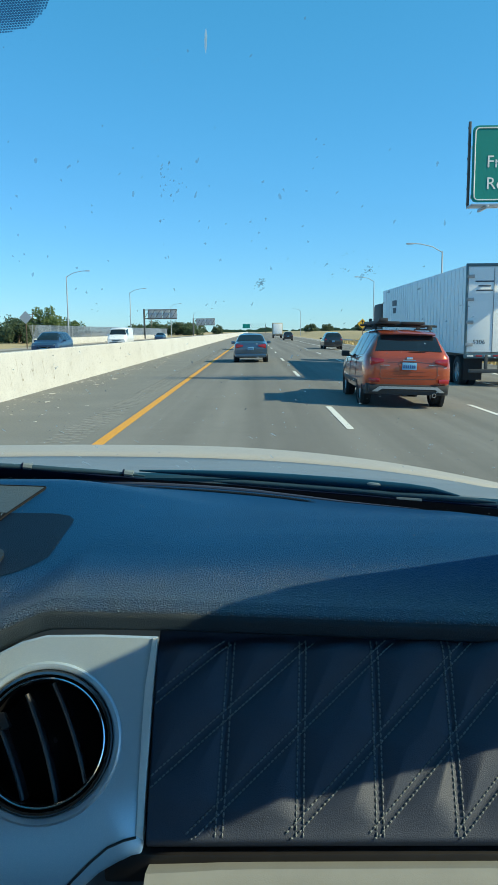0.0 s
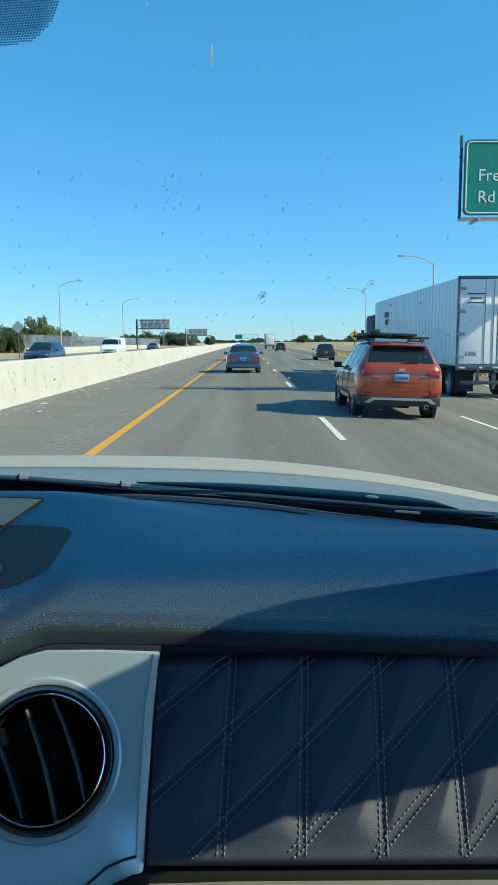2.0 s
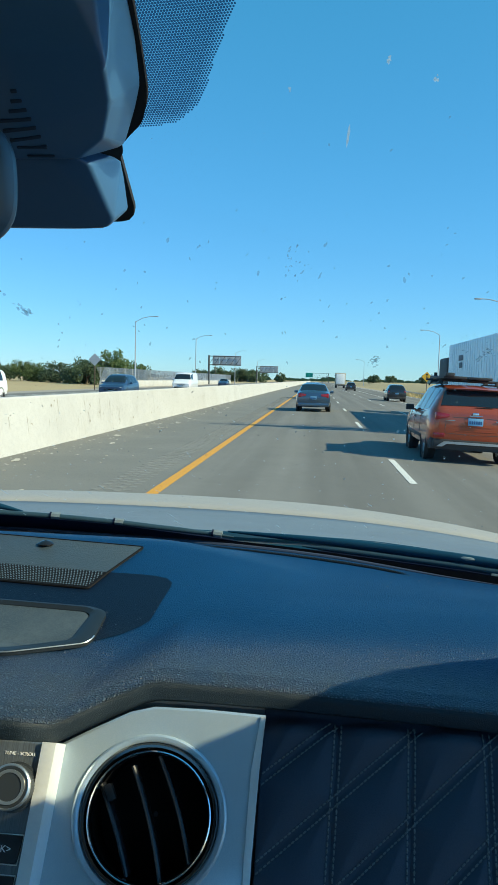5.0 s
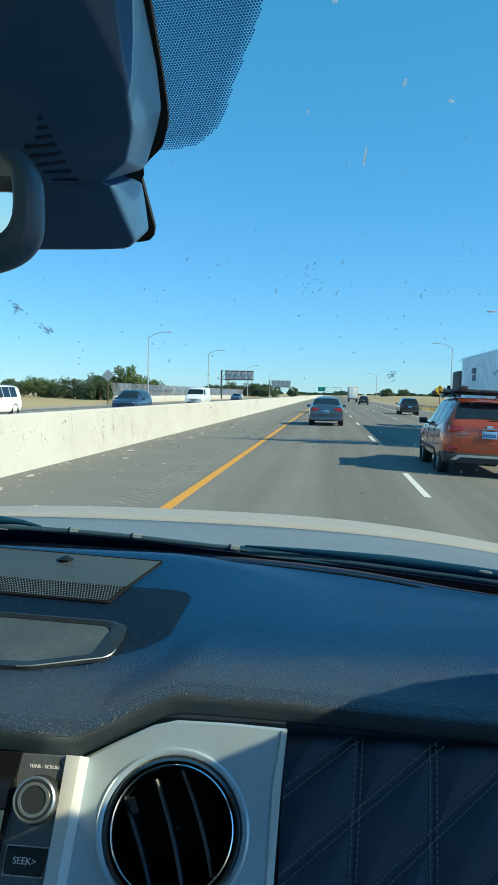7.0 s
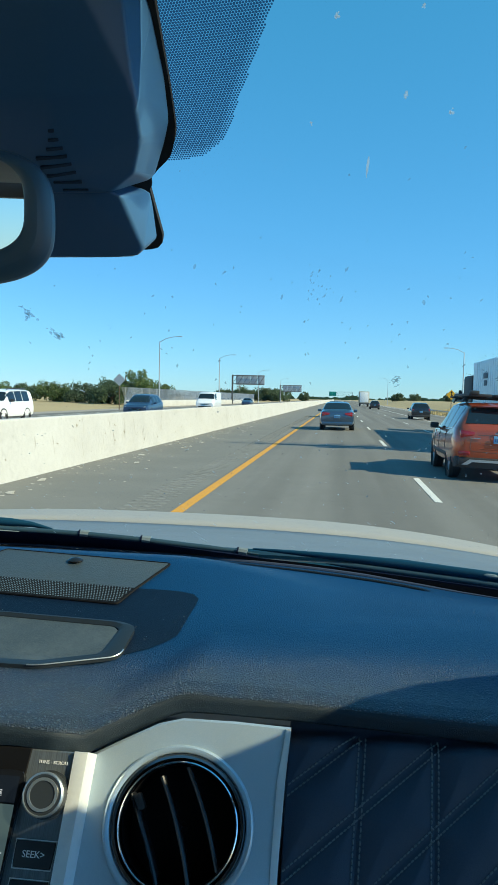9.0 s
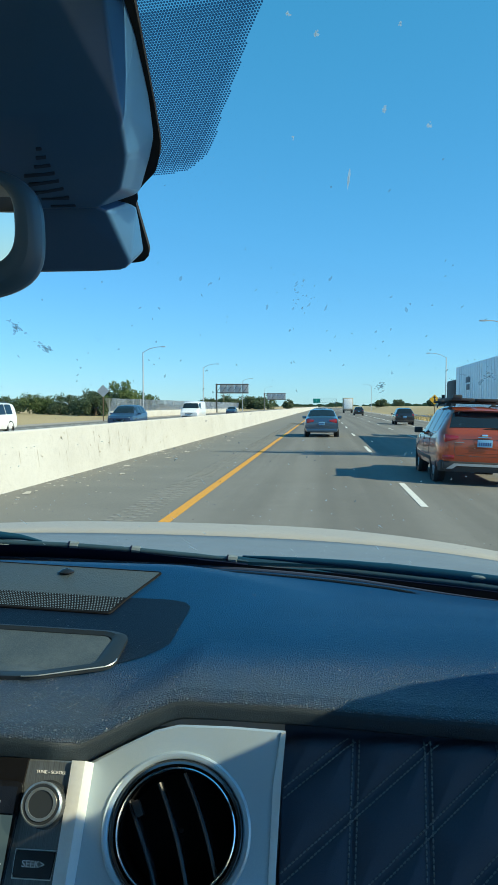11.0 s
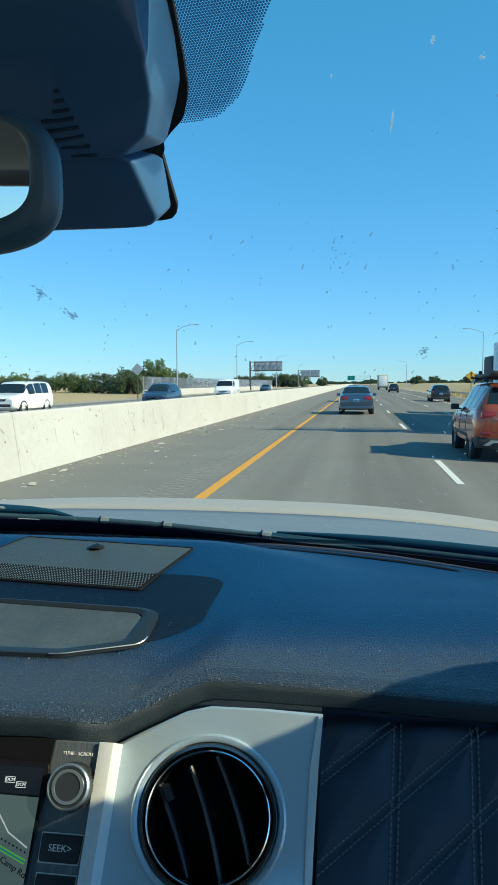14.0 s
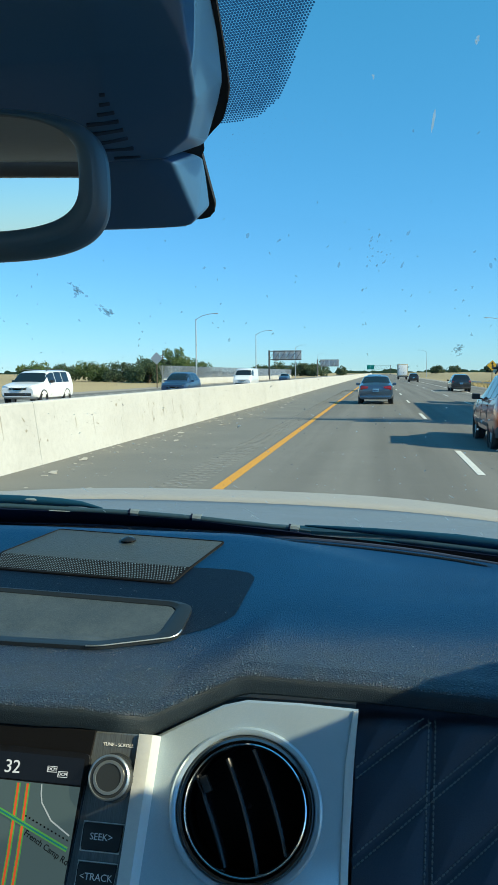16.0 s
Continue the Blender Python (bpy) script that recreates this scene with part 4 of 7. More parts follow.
# ---- rear-view mirror and camera housing ----
def build_mirror():
    h = thing("sensor_housing", "dark grey plastic camera housing behind the windshield", "housing", at=(0, 0, 0))

    def gp(x, y, z):
        return Vector((x, y, z))

    def both(pts):
        return pts + [Vector((2 * XC - p.x, p.y, p.z)) for p in pts]

    bm = bmesh.new()   # rim that lies on the glass
    rim = [(-0.3035, 1.87), (-0.3035, 1.82), (-0.3045, 1.8020), (-0.3120, 1.7905), (-0.3235, 1.7845), (-0.3330, 1.7785), (-0.3320, 1.7630), (-0.3305, 1.7450), (-0.3340, 1.7400), (-0.3430, 1.7385)]
    rim2 = rim + [(2 * XC - a, b) for a, b in rim[::-1]]
    plate(bm, rounded(rim2, 0.004, 3), lambda a, b, hh: glass_point(a, b, 0.001 + hh), 0.005, 0.002, 2)
    part("rim", bm, M_RUBBER, h, "black rim on the glass")
    bm = bmesh.new()   # upper body
    up = [gp(-0.3060, 2.853, 1.862), gp(-0.3060, 2.895, 1.8010), gp(-0.3115, 2.907, 1.7910), gp(-0.3250, 2.93, 1.772),
          gp(-0.316, 2.800, 1.868), gp(-0.3125, 2.828, 1.7950), gp(-0.3150, 2.856, 1.7745), gp(-0.3250, 2.876, 1.7600), gp(-0.345, 2.888, 1.7510),
          gp(-0.350, 2.775, 1.868), gp(-0.360, 2.820, 1.790), gp(-0.375, 2.862, 1.756)]
    hull(bm, both(up), 0.009, 5)
    cover = part("upper_cover", bm, M_HOUSING, h, "upper cover with ribbed vents")
    bm = bmesh.new()   # lower body
    lo = [gp(-0.3290, 2.938, 1.766), gp(-0.3320, 2.972, 1.7385), gp(-0.3390, 2.976, 1.7360), gp(-0.3415, 2.902, 1.7525), gp(-0.3405, 2.917, 1.7405),
          gp(-0.3345, 2.938, 1.7235), gp(-0.3420, 2.944, 1.7180), gp(-0.375, 2.875, 1.765), gp(-0.385, 2.938, 1.7175)]
    hull(bm, both(lo), 0.004, 4)
    part("lower_cover", bm, M_HOUSING, h, "lower cover")
    # slots that follow the underside of the upper cover
    from_mesh = bmesh.new()
    from_mesh.from_mesh(cover.data)
    tree_of_cover = BVHTree.FromBMesh(from_mesh)
    for k in range(9):
        x1 = -0.3650 + 0.0010 * k
        x0 = x1 - (0.0035, 0.0065, 0.0105, 0.0200, 0.0200, 0.0190, 0.0190, 0.0175, 0.0165)[k]
        hit, nor, _, _ = tree_of_cover.ray_cast(Vector(((x0 + x1) / 2, 2.60 + 0.0100 * k, 1.7005 - 0.0022 * k)), Vector((0, 0.95, 0.30)))
        if hit is None:
            continue
        bm = bmesh.new()
        block(bm, (0, 0, 0), (x1 - x0, 0.0019, 0.0022), 0.0004)
        across = (Vector((1, 0, 0)) - nor * nor.x).normalized()
        bm.transform(Matrix.Translation(hit) @ Matrix((across, nor.cross(across), nor)).transposed().to_4x4())
        part("vent_slot", bm, M_SLOT, h, "dark vent slot")
    from_mesh.free()
    mtop = thing("rear_view_mirror", "black framed rear-view mirror reflecting bright sky", "mirror", at=(0, 0, 0))
    yaw, tip = -8, 5.2
    ring = []
    for k in range(64):
        a = 2 * math.pi * k / 64
        ca, sa = math.cos(a), math.sin(a)
        ring.append((-0.125 + 0.125 * math.copysign(abs(ca) ** 0.42, ca), 0.0405 * math.copysign(abs(sa) ** 0.62, sa)))
    base = Matrix.Translation((-0.3468, 2.79, 1.7125)) @ pose(0, 0, 0, 0, 0, -yaw) @ pose(0, 0, 0, tip, 0, 0) @ Matrix(((1, 0, 0, 0), (0, 0, -1, 0), (0, 1, 0, 0), (0, 0, 0, 1)))

    def lay(a, b, hh):
        return base @ Vector((a, b, hh))

    bm = bmesh.new()
    small = [(-0.125 + (a + 0.125) * 0.875, b * 0.74 + 0.0055) for a, b in ring]
    mid = [(-0.125 + (a + 0.125) * 0.94, b * 0.87 + 0.001) for a, b in ring]
    back = [(-0.125 + (a + 0.125) * 0.80, b * 0.7) for a, b in ring]
    rows = [[bm.verts.new(lay(a, b, hh)) for a, b in rr] for rr, hh in ((back, -0.032), (ring, -0.016), (ring, -0.004), (mid, 0.004), (small, 0.003), (small, -0.003))]
    n = len(ring)
    for u, w in zip(rows, rows[1:]):
        for j in range(n):
            bm.faces.new((u[j], u[(j + 1) % n], w[(j + 1) % n], w[j]))
    bm.faces.new(rows[0])
    fr = part("frame", bm, M_MFRAME, mtop, "smooth dark grey frame")
    soft = fr.modifiers.new("soft", "SUBSURF")
    soft.levels = soft.render_levels = 2
    bm = bmesh.new()
    plate(bm, [(-0.125 + (a + 0.125) * 1.01, b * 1.02) for a, b in small], lambda a, b, hh: lay(a, b, hh - 0.004), 0.004)
    part("mirror_glass", bm, M_MIRROR, mtop, "mirror glass", smooth=False)
    bm = bmesh.new()
    tube(bm, [lay(-0.125, 0.0, -0.03), Vector((XC + 0.05, 2.86, 1.73)), Vector((XC, 2.93, 1.755))], 0.012, 12)
    part("stalk", bm, M_MFRAME, mtop)


# ---- cabin round the camera ----
def build_cabin():
    def wall(name, boxes, mat, label, category):
        bm = bmesh.new()
        for c, s in boxes:
            block(bm, c, s, 0.008)
        return solo(name, bm, mat, label, category, kind="structure")

    bm = bmesh.new()
    edge = lambda u: 2.815 - 0.30 * (u - XC) ** 2
    sheet(bm, lambda u, v: Vector((u, 0.55 + (edge(u) - 0.55) * v, 1.905 - 0.012 * ((u - XC) / 0.8) ** 2 - 0.02 * ease(v, 0.84, 1.0))), steps(-1.40, 0.26, 16), steps(0, 1, 20))
    roof = solo("ceiling", bm, M_HEADLINER, "pale grey fabric headliner", "ceiling", kind="structure")
    sol = roof.modifiers.new("thickness", "SOLIDIFY")
    sol.thickness, sol.offset = 0.03, 1
    for side, x in (("wall_right", 0.245), ("wall_left", -1.385)):
        low = [((x, 1.9, 0.80), (0.05, 2.7, 0.80))]
        wall(side, low + [((x, 1.06, 1.55), (0.05, 1.08, 0.72))], M_CABIN, "dark door panel and side wall of the cabin", "door panel")
    # windshield pillars
    for name, x in (("pillar_right", 0.235), ("pillar_left", -1.375)):
        bm = bmesh.new()
        prof = [(3.40, 1.20), (3.17, 1.345), (3.055, 1.476), (3.033, 1.503), (3.003, 1.539), (2.974, 1.574), (2.939, 1.608), (2.891, 1.641), (2.835, 1.671), (2.72, 1.75), (2.56, 1.90), (2.40, 1.90), (2.58, 1.735), (2.70, 1.63), (2.779, 1.556), (2.812, 1.535), (2.854, 1.478), (2.868, 1.44), (2.93, 1.31), (3.0, 1.20), (3.3, 1.17)]
        plate(bm, prof, lambda a, b, h: Vector((x + h - 0.03, a, b)), 0.06, 0.01, 2)
        solo(name, bm, M_CABIN, "sloping dark windshield pillar", "pillar", kind="structure")
    wall("wall_rear", [((XC, 0.50, 0.9), (1.70, 0.06, 1.0)), ((XC - 0.78, 0.50, 1.65), (0.14, 0.06, 0.55)), ((XC + 0.78, 0.50, 1.65), (0.14, 0.06, 0.55)), ((XC, 0.50, 1.89), (1.70, 0.06, 0.06))],
         M_CABIN, "dark rear cabin wall with window", "wall")
    bm = bmesh.new()
    block(bm, (XC, 1.8, 0.42), (1.7, 2.9, 0.04), 0.005)
    solo("floor", bm, M_CABIN, "dark cabin floor carpet", "floor", kind="structure")


# ---- hood, cowl and wipers ----
def hood_z(x, y):
    c = (x + 0.75)
    rear, front = 1.376 - 0.045 * c * c, 1.279 - 0.030 * c * c - 0.020 * c ** 4
    prof = line_at(y, [(3.60, 0.0), (3.75, 0.16), (4.0, 0.62), (4.2, 0.97), (4.35, 1.03), (4.48, 1.0), (4.6, 1.12), (4.75, 1.45), (4.95, 2.3)])
    return rear + (front - rear) * prof - 0.06 * ease(abs(x - XC), 1.1, 1.3)


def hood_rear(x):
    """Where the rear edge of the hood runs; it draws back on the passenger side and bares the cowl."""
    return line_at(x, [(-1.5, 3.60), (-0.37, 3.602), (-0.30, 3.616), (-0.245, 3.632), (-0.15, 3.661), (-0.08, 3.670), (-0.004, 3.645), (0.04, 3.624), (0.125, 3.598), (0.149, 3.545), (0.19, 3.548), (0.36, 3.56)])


# each wiper: height on the glass along x, ends of the blade, tip of the arm, clips
WIPERS = [([(-1.2, 1.424), (-0.734, 1.4128), (-0.644, 1.4075), (-0.552, 1.4040), (-0.46, 1.3984), (-0.404, 1.3935), (-0.321, 1.3882), (-0.296, 1.3857)], (-1.08, -0.296), -0.60, (-0.55, -0.459, -0.318)),
          ([(-0.40, 1.384), (-0.151, 1.3787), (-0.0615, 1.3753), (0.0035, 1.3735), (0.0388, 1.3715), (0.105, 1.3715), (0.2, 1.3715)], (-0.20, 0.155), 0.115, ())]


def build_front():
    hd = thing("truck_hood", "white pearl pickup hood with a raised front crest", "hood", at=(0, 0, 0))
    bm = bmesh.new()
    ys = [3.60, 3.62, 3.66, 3.75, 3.85, 3.95, 4.05, 4.15, 4.22, 4.28, 4.35, 4.42, 4.48, 4.54, 4.6, 4.68, 4.75, 4.85, 4.95]
    sheet(bm, lambda u, v: Vector((u, v - 0.10 * ease(abs(u - XC), 0.3, 1.0) * ease(v, 4.0, 4.9), hood_z(u, v))), steps(-1.62, 0.62, 50), ys[10:])
    skin = part("crest", bm, M_HOOD, hd, "sunlit cream-white paint, dusty", out=(0, 0, 1))
    sol = skin.modifiers.new("thickness", "SOLIDIFY")
    sol.thickness, sol.offset = 0.02, -1
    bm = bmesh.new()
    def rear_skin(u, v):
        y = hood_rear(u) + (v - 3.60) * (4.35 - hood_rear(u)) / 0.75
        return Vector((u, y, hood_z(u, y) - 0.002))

    # the rear of the white hood, coloured as if in shade
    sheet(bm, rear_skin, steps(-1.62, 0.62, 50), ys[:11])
    skin = part("rear_panel", bm, M_HOODREAR, hd, "rear part of the white hood, shade put in as grey-blue", out=(0, 0, 1))
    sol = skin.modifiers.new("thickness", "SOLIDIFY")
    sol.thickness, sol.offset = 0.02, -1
    bm = bmesh.new()
    for x in (-1.64, 0.64):
        block(bm, (x, 4.2, 0.68), (0.05, 1.3, 0.75), 0.02)
    block(bm, (XC, 4.85, 0.62), (2.3, 0.05, 0.75), 0.02)
    part("fender", bm, M_HOOD, hd)
    cw = thing("cowl_panel", "dusty black plastic cowl below the windshield", "cowl", at=(0, 0, 0))
    bm = bmesh.new()
    sheet(bm, lambda u, v: Vector((u, hood_rear(u) + 0.015 + (glass_point(u, 1.352).y - 0.005 - hood_rear(u)) * v, hood_z(u, hood_rear(u)) - 0.012 - 0.03 * math.sin(v * math.pi * 0.5) - 0.008 * v)), steps(-1.5, 0.36, 30), steps(0, 1, 8))
    tray = part("tray", bm, M_COWL, cw, out=(0, 0, 1))
    sol = tray.modifiers.new("thickness", "SOLIDIFY")
    sol.thickness, sol.offset = 0.01, -1
    bm = bmesh.new()
    tube(bm, [Vector((x, hood_rear(x) + 0.002, hood_z(x, hood_rear(x)) - 0.008)) for x in steps(-1.5, 0.36, 30)], 0.007, 8)
    part("seal", bm, M_COWL, cw, "rubber seal along the hood")
    for parked, ends, tip, clips in WIPERS:
        w = thing("windshield_wiper", "dusty black wiper resting at the glass foot", "wiper", "wipers", at=(0, 0, 0))

        def rest(x, off):
            return glass_point(x, line_at(x, parked), off)

        bm = bmesh.new()
        pts = [rest(x, -0.010) for x in steps(*ends, 30)]
        tube(bm, pts, [0.0008, 0.0018, 0.0028, 0.0036] + [0.0042] * 24 + [0.0036, 0.0024, 0.0012], 10)
        part("blade", bm, M_BLADE, w)
        bm = bmesh.new()
        tube(bm, [p + Vector((0, -0.003, -0.0045)) for p in pts], 0.0022, 6)
        part("rubber_lip", bm, M_FRIT, w)
        arm = [rest(x, -0.014) + Vector((0, 0.003, 0.006 - 0.006 * ease(x, tip - 0.04, tip))) for x in steps(tip - 0.42, tip, 14)]
        bm = bmesh.new()
        tube(bm, arm, [0.0012, 0.0024, 0.0034, 0.0044, 0.0052, 0.0058, 0.0062, 0.0066, 0.0068, 0.0068, 0.0068, 0.0066, 0.0060, 0.0040, 0.0015], 10)
        part("arm", bm, M_COWL, w, "tapered black arm")
        bm = bmesh.new()
        tube(bm, [rest(x, -0.005) for x in steps(tip - 0.075, tip - 0.045, 3)], 0.0030, 8)
        part("connector", bm, M_WORN, w, "pale worn connector plate")
        bm = bmesh.new()
        tube(bm, [rest(x, -0.014) + Vector((0, -0.002, 0.008)) for x in steps(tip - 0.112, tip - 0.094, 4)], [0.0012, 0.0024, 0.0026, 0.0026, 0.0012], 8)
        part("arm_hook", bm, M_WORN, w, "pale rounded hook")
        for x in clips:
            bm = bmesh.new()
            tube(bm, [rest(x + d, -0.011) for d in (-0.006, 0.0, 0.006)], 0.0054, 8)
            part("clip", bm, M_WORN, w, "worn grey clip")
            bm = bmesh.new()
            tube(bm, [rest(x + d, -0.011) for d in (-0.0085, -0.006)], 0.0056, 8)
            part("clip_edge", bm, M_FRIT, w, "dark clip edge")


build_windshield()
build_dashboard()
build_console()
build_mirror()
build_cabin()
build_front()


# ---- road and land ----
def land_z(x, y):
    """Height of the land: the road falls a little to the right, the field on the far side rises."""
    z = -0.042 * min(max(x - 1.0, 0.0), 10.5)
    z += 0.5 * ease(-x, 26, 80) + 0.5 * ease(-x, 80, 400)
    z += 1.9 * ease(x, 14.2, 26) * ease(y, 62, 125) - 0.35 * ease(x, 13.5, 17) * (1 - ease(y, 62, 110))
    far = ease(math.hypot(x, y), 700, 1500)
    return z * (1 - far) + 0.2 * far


def build_land():
    xs = [-4000, -1500, -700, -400, -260, -160, -110, -85, -70, -60, -50, -42, -35, -30, -26, -23.5, -6.6, -6.0, 1.0, 6, 11.5, 12.6, 13.5, 15, 17, 20, 24, 28, 33, 38, 50, 80, 150, 400, 1000, 4000]
    ys = [-400, -100, -40, 0, 10, 20, 30, 45, 60, 75, 90, 110, 130, 160, 200, 260, 340, 450, 600, 800, 1100, 1600, 2500, 4000]
    bm = bmesh.new()
    sheet(bm, lambda u, v: Vector((u, v, land_z(u, v) - 0.03)), xs, ys)
    solo("ground", bm, M_DRY, "dry golden grassland beside the freeway", "ground", kind="structure")

    def strip(name, x0, x1, up, mat, label, category, y0=-60, y1=900, n=1):
        bm = bmesh.new()
        sheet(bm, lambda u, v: Vector((u, v, land_z(u, v) + up)), sorted({x0, x1, *[x for x in xs if x0 < x < x1]}), [y0] + [y for y in ys if y0 < y < y1] + [y1])
        return solo(name, bm, mat, label, category, kind="structure")

    strip("road", -2.55, 13.5, 0.004, M_ASPHALT, "grey asphalt freeway lanes", "road")
    strip("road_shoulder", -6.2, -2.55, 0.004, M_SHOULDER, "dusty asphalt inner shoulder", "road")
    strip("road_opposite", -23.5, -6.2, 0.004, M_ASPHALT, "asphalt lanes of the opposite carriageway", "road")
    strip("gravel_verge", 13.5, 15.0, 0.002, M_GRAVEL, "gravel verge beside the road", "verge")
    strip("gravel_verge", -26, -23.5, 0.002, M_GRAVEL, "gravel verge beside the road", "verge")

    def line(name, x, w, mat, label, y0=-20, y1=700, up=0.009, wobble=0.0):
        bm = bmesh.new()
        yy = [y0] + [y for y in ys if y0 < y < y1] + [y1]
        sheet(bm, lambda u, v: Vector((x + u, v, land_z(x + u, v) + up)), [-w / 2, w / 2], yy)
        solo(name, bm, mat, label, "road marking", kind="structure")

    line("edge_line", -2.40, 0.17, M_YELLOW, "solid yellow edge line")
    line("edge_line", 7.97, 0.15, M_WHITE_LINE, "solid white edge line", 0, 700)
    bm = bmesh.new()
    path = [(9.6, 24), (10.37, 34.3), (11.23, 41.6), (12.24, 52), (12.9, 60), (13.1, 90), (13.1, 400)]
    sheet(bm, lambda i, u: Vector((path[i][0] + u, path[i][1], land_z(path[i][0] + u, path[i][1]) + 0.012)), list(range(len(path))), [-0.075, 0.075])
    solo("edge_line", bm, M_WHITE_LINE, "solid white line of the exit lane", "road marking", kind="structure")
    line("edge_line", -21.3, 0.15, M_WHITE_LINE, "solid white edge line", 0, 700)
    line("edge_line", -8.3, 0.15, M_YELLOW, "solid yellow edge line", 0, 700)
    dash = bmesh.new()
    plate(dash, [(-0.062, -1.9), (0.062, -1.9), (0.062, 1.9), (-0.062, 1.9)], lambda a, b, h: Vector((a, b, h)), 0.004)
    me = mesh_from(dash, "lane_dash", M_WHITE_LINE, False)
    for x, ph, last in ((1.42, 16.7, 22), (4.86, 18.3, 22), (-12.3, 18.0, 14), (-16.3, 12.0, 14)):
        for k in range(-1, last):
            y = ph + 14.63 * k
            ob = new("lane_dash", me)
            ob.location = (x, y, land_z(x, y) + 0.007)
            ob.rotation_euler = (0, 0.042 if x > 1 else 0, 0)
            tagged(ob, "white painted lane dash on asphalt", "road marking", "lane dashes", "structure")
    # rumble strip pressed into the shoulder: rows of pale lozenges
    bm = bmesh.new()
    rnd = random.Random(4)
    y = 7.6
    while y < 75:
        for j in range(4):
            x = -3.24 + 0.145 * j + rnd.uniform(-0.01, 0.01)
            block(bm, (x, y + 0.07 * (j % 2) + rnd.uniform(-0.015, 0.015), 0.006), (0.115, 0.10 + rnd.uniform(0, 0.03), 0.004), 0.0015, pose(0, 0, 0, 0, 0, 18 if j % 2 else -18), 1)
        y += 0.29
    solo("rumble_strip", bm, M_RUMBLE, "worn pale rumble strip in the shoulder", "rumble strip", kind="stuff")
    # pale grit along the barrier foot
    bm = bmesh.new()
    rnd = random.Random(5)
    for _ in range(420):
        y = rnd.uniform(8, 70)
        x = -6.0 + abs(rnd.gauss(0, 0.8))
        q = rnd.uniform(0.015, 0.05) * (1.8 if rnd.random() < 0.06 else 1)
        block(bm, (x, y, 0.004 + q * 0.08), (q, q * rnd.uniform(0.6, 2.2), q * 0.16), q * 0.05, pose(0, 0, 0, 0, 0, rnd.uniform(0, 180)), 1)
    solo("roadside_grit", bm, M_GRIT, "pale grit and litter along the barrier", "grit", kind="stuff")
    # flattened scraps of litter on the shoulder
    for k in range(14):
        y, x = 10 + 3.1 * k + rnd.uniform(-1, 1), -5.3 + rnd.uniform(-0.4, 1.0)
        bm = bmesh.new()
        n = 9
        ring = [(rnd.uniform(0.03, 0.11) * math.cos(2 * math.pi * a / n), rnd.uniform(0.10, 0.36) * math.sin(2 * math.pi * a / n)) for a in range(n)]
        plate(bm, ring, lambda a, b, h: Vector((a, b, 0.006 + h + 0.012 * math.sin(9 * a) * math.cos(7 * b))), 0.008)
        ob = solo("litter_scrap", bm, M_GRIT, "pale flattened scrap of litter on the shoulder", "litter", "litter scraps")
        ob.location = (x, y, 0.004)
        ob.rotation_euler = (0, 0, rnd.uniform(-0.5, 0.5))


def build_barrier():
    b = thing("median_barrier", "pale weathered concrete median barrier", "barrier", kind="structure")
    prof = [(-0.26, 0.0), (-0.115, 1.09), (-0.095, 1.12), (0.095, 1.12), (0.115, 1.09), (0.26, 0.0)]
    bm = bmesh.new()
    length = 15.0
    rows = [[bm.verts.new((a, y, z)) for a, z in prof] for y in (0.005, length - 0.005)]
    for j in range(len(prof)):
        bm.faces.new((rows[0][j], rows[0][(j + 1) % len(prof)], rows[1][(j + 1) % len(prof)], rows[1][j]))
    bm.faces.new(rows[0][::-1])
    bm.faces.new(rows[1])
    me = mesh_from(bm, "barrier_segment", M_CONCRETE, False)
    for k in range(-3, 45):
        ob = new("barrier_segment", me)
        ob.parent = b
        ob.location = (-6.32, k * length, 0)
    bm = bmesh.new()
    rnd = random.Random(9)
    for _ in range(110):   # scuffs and drips down the face
        y = rnd.uniform(8, 90)
        z = rnd.uniform(0.15, 0.8)
        w, hgt = rnd.uniform(0.015, 0.06), rnd.uniform(0.03, 0.12)
        def face(z):
            return -6.32 + 0.26 - 0.145 * z / 1.09 + 0.003
        lean = rnd.uniform(-0.12, 0.12)
        pts = [(y, z), (y + w, z + 0.02), (y + w * 0.7 + lean, z + hgt), (y + w * 0.2 + lean, z + hgt * 0.95)]
        bm.faces.new([bm.verts.new((face(q), p, q)) for p, q in pts])
    for _ in range(70):   # long vertical drips
        y, z1 = rnd.uniform(8, 80), rnd.uniform(0.55, 1.05)
        z0, w = z1 - rnd.uniform(0.15, 0.45), rnd.uniform(0.012, 0.035)
        bm.faces.new([bm.verts.new((face(q), p, q)) for p, q in ((y, z0), (y + w * 0.4, z0), (y + w, z1), (y - w * 0.3, z1))])
    for _ in range(46):   # spalled spots
        y, z, r = rnd.uniform(8, 60), rnd.uniform(0.1, 1.0), rnd.uniform(0.012, 0.045)
        bm.faces.new([bm.verts.new((face(z + r * math.sin(k) * rnd.uniform(0.5, 1.1)), y + r * 1.6 * math.cos(k) * rnd.uniform(0.6, 1.2), z + r * math.sin(k))) for k in (math.pi * q / 4 for q in range(8))])
    marks = part("scuff_marks", bm, material("scuff", (0.30, 0.28, 0.24), 0.9), b, "grey tyre scuffs and drips")
    marks["kind"] = "stuff"


build_land()
build_barrier()


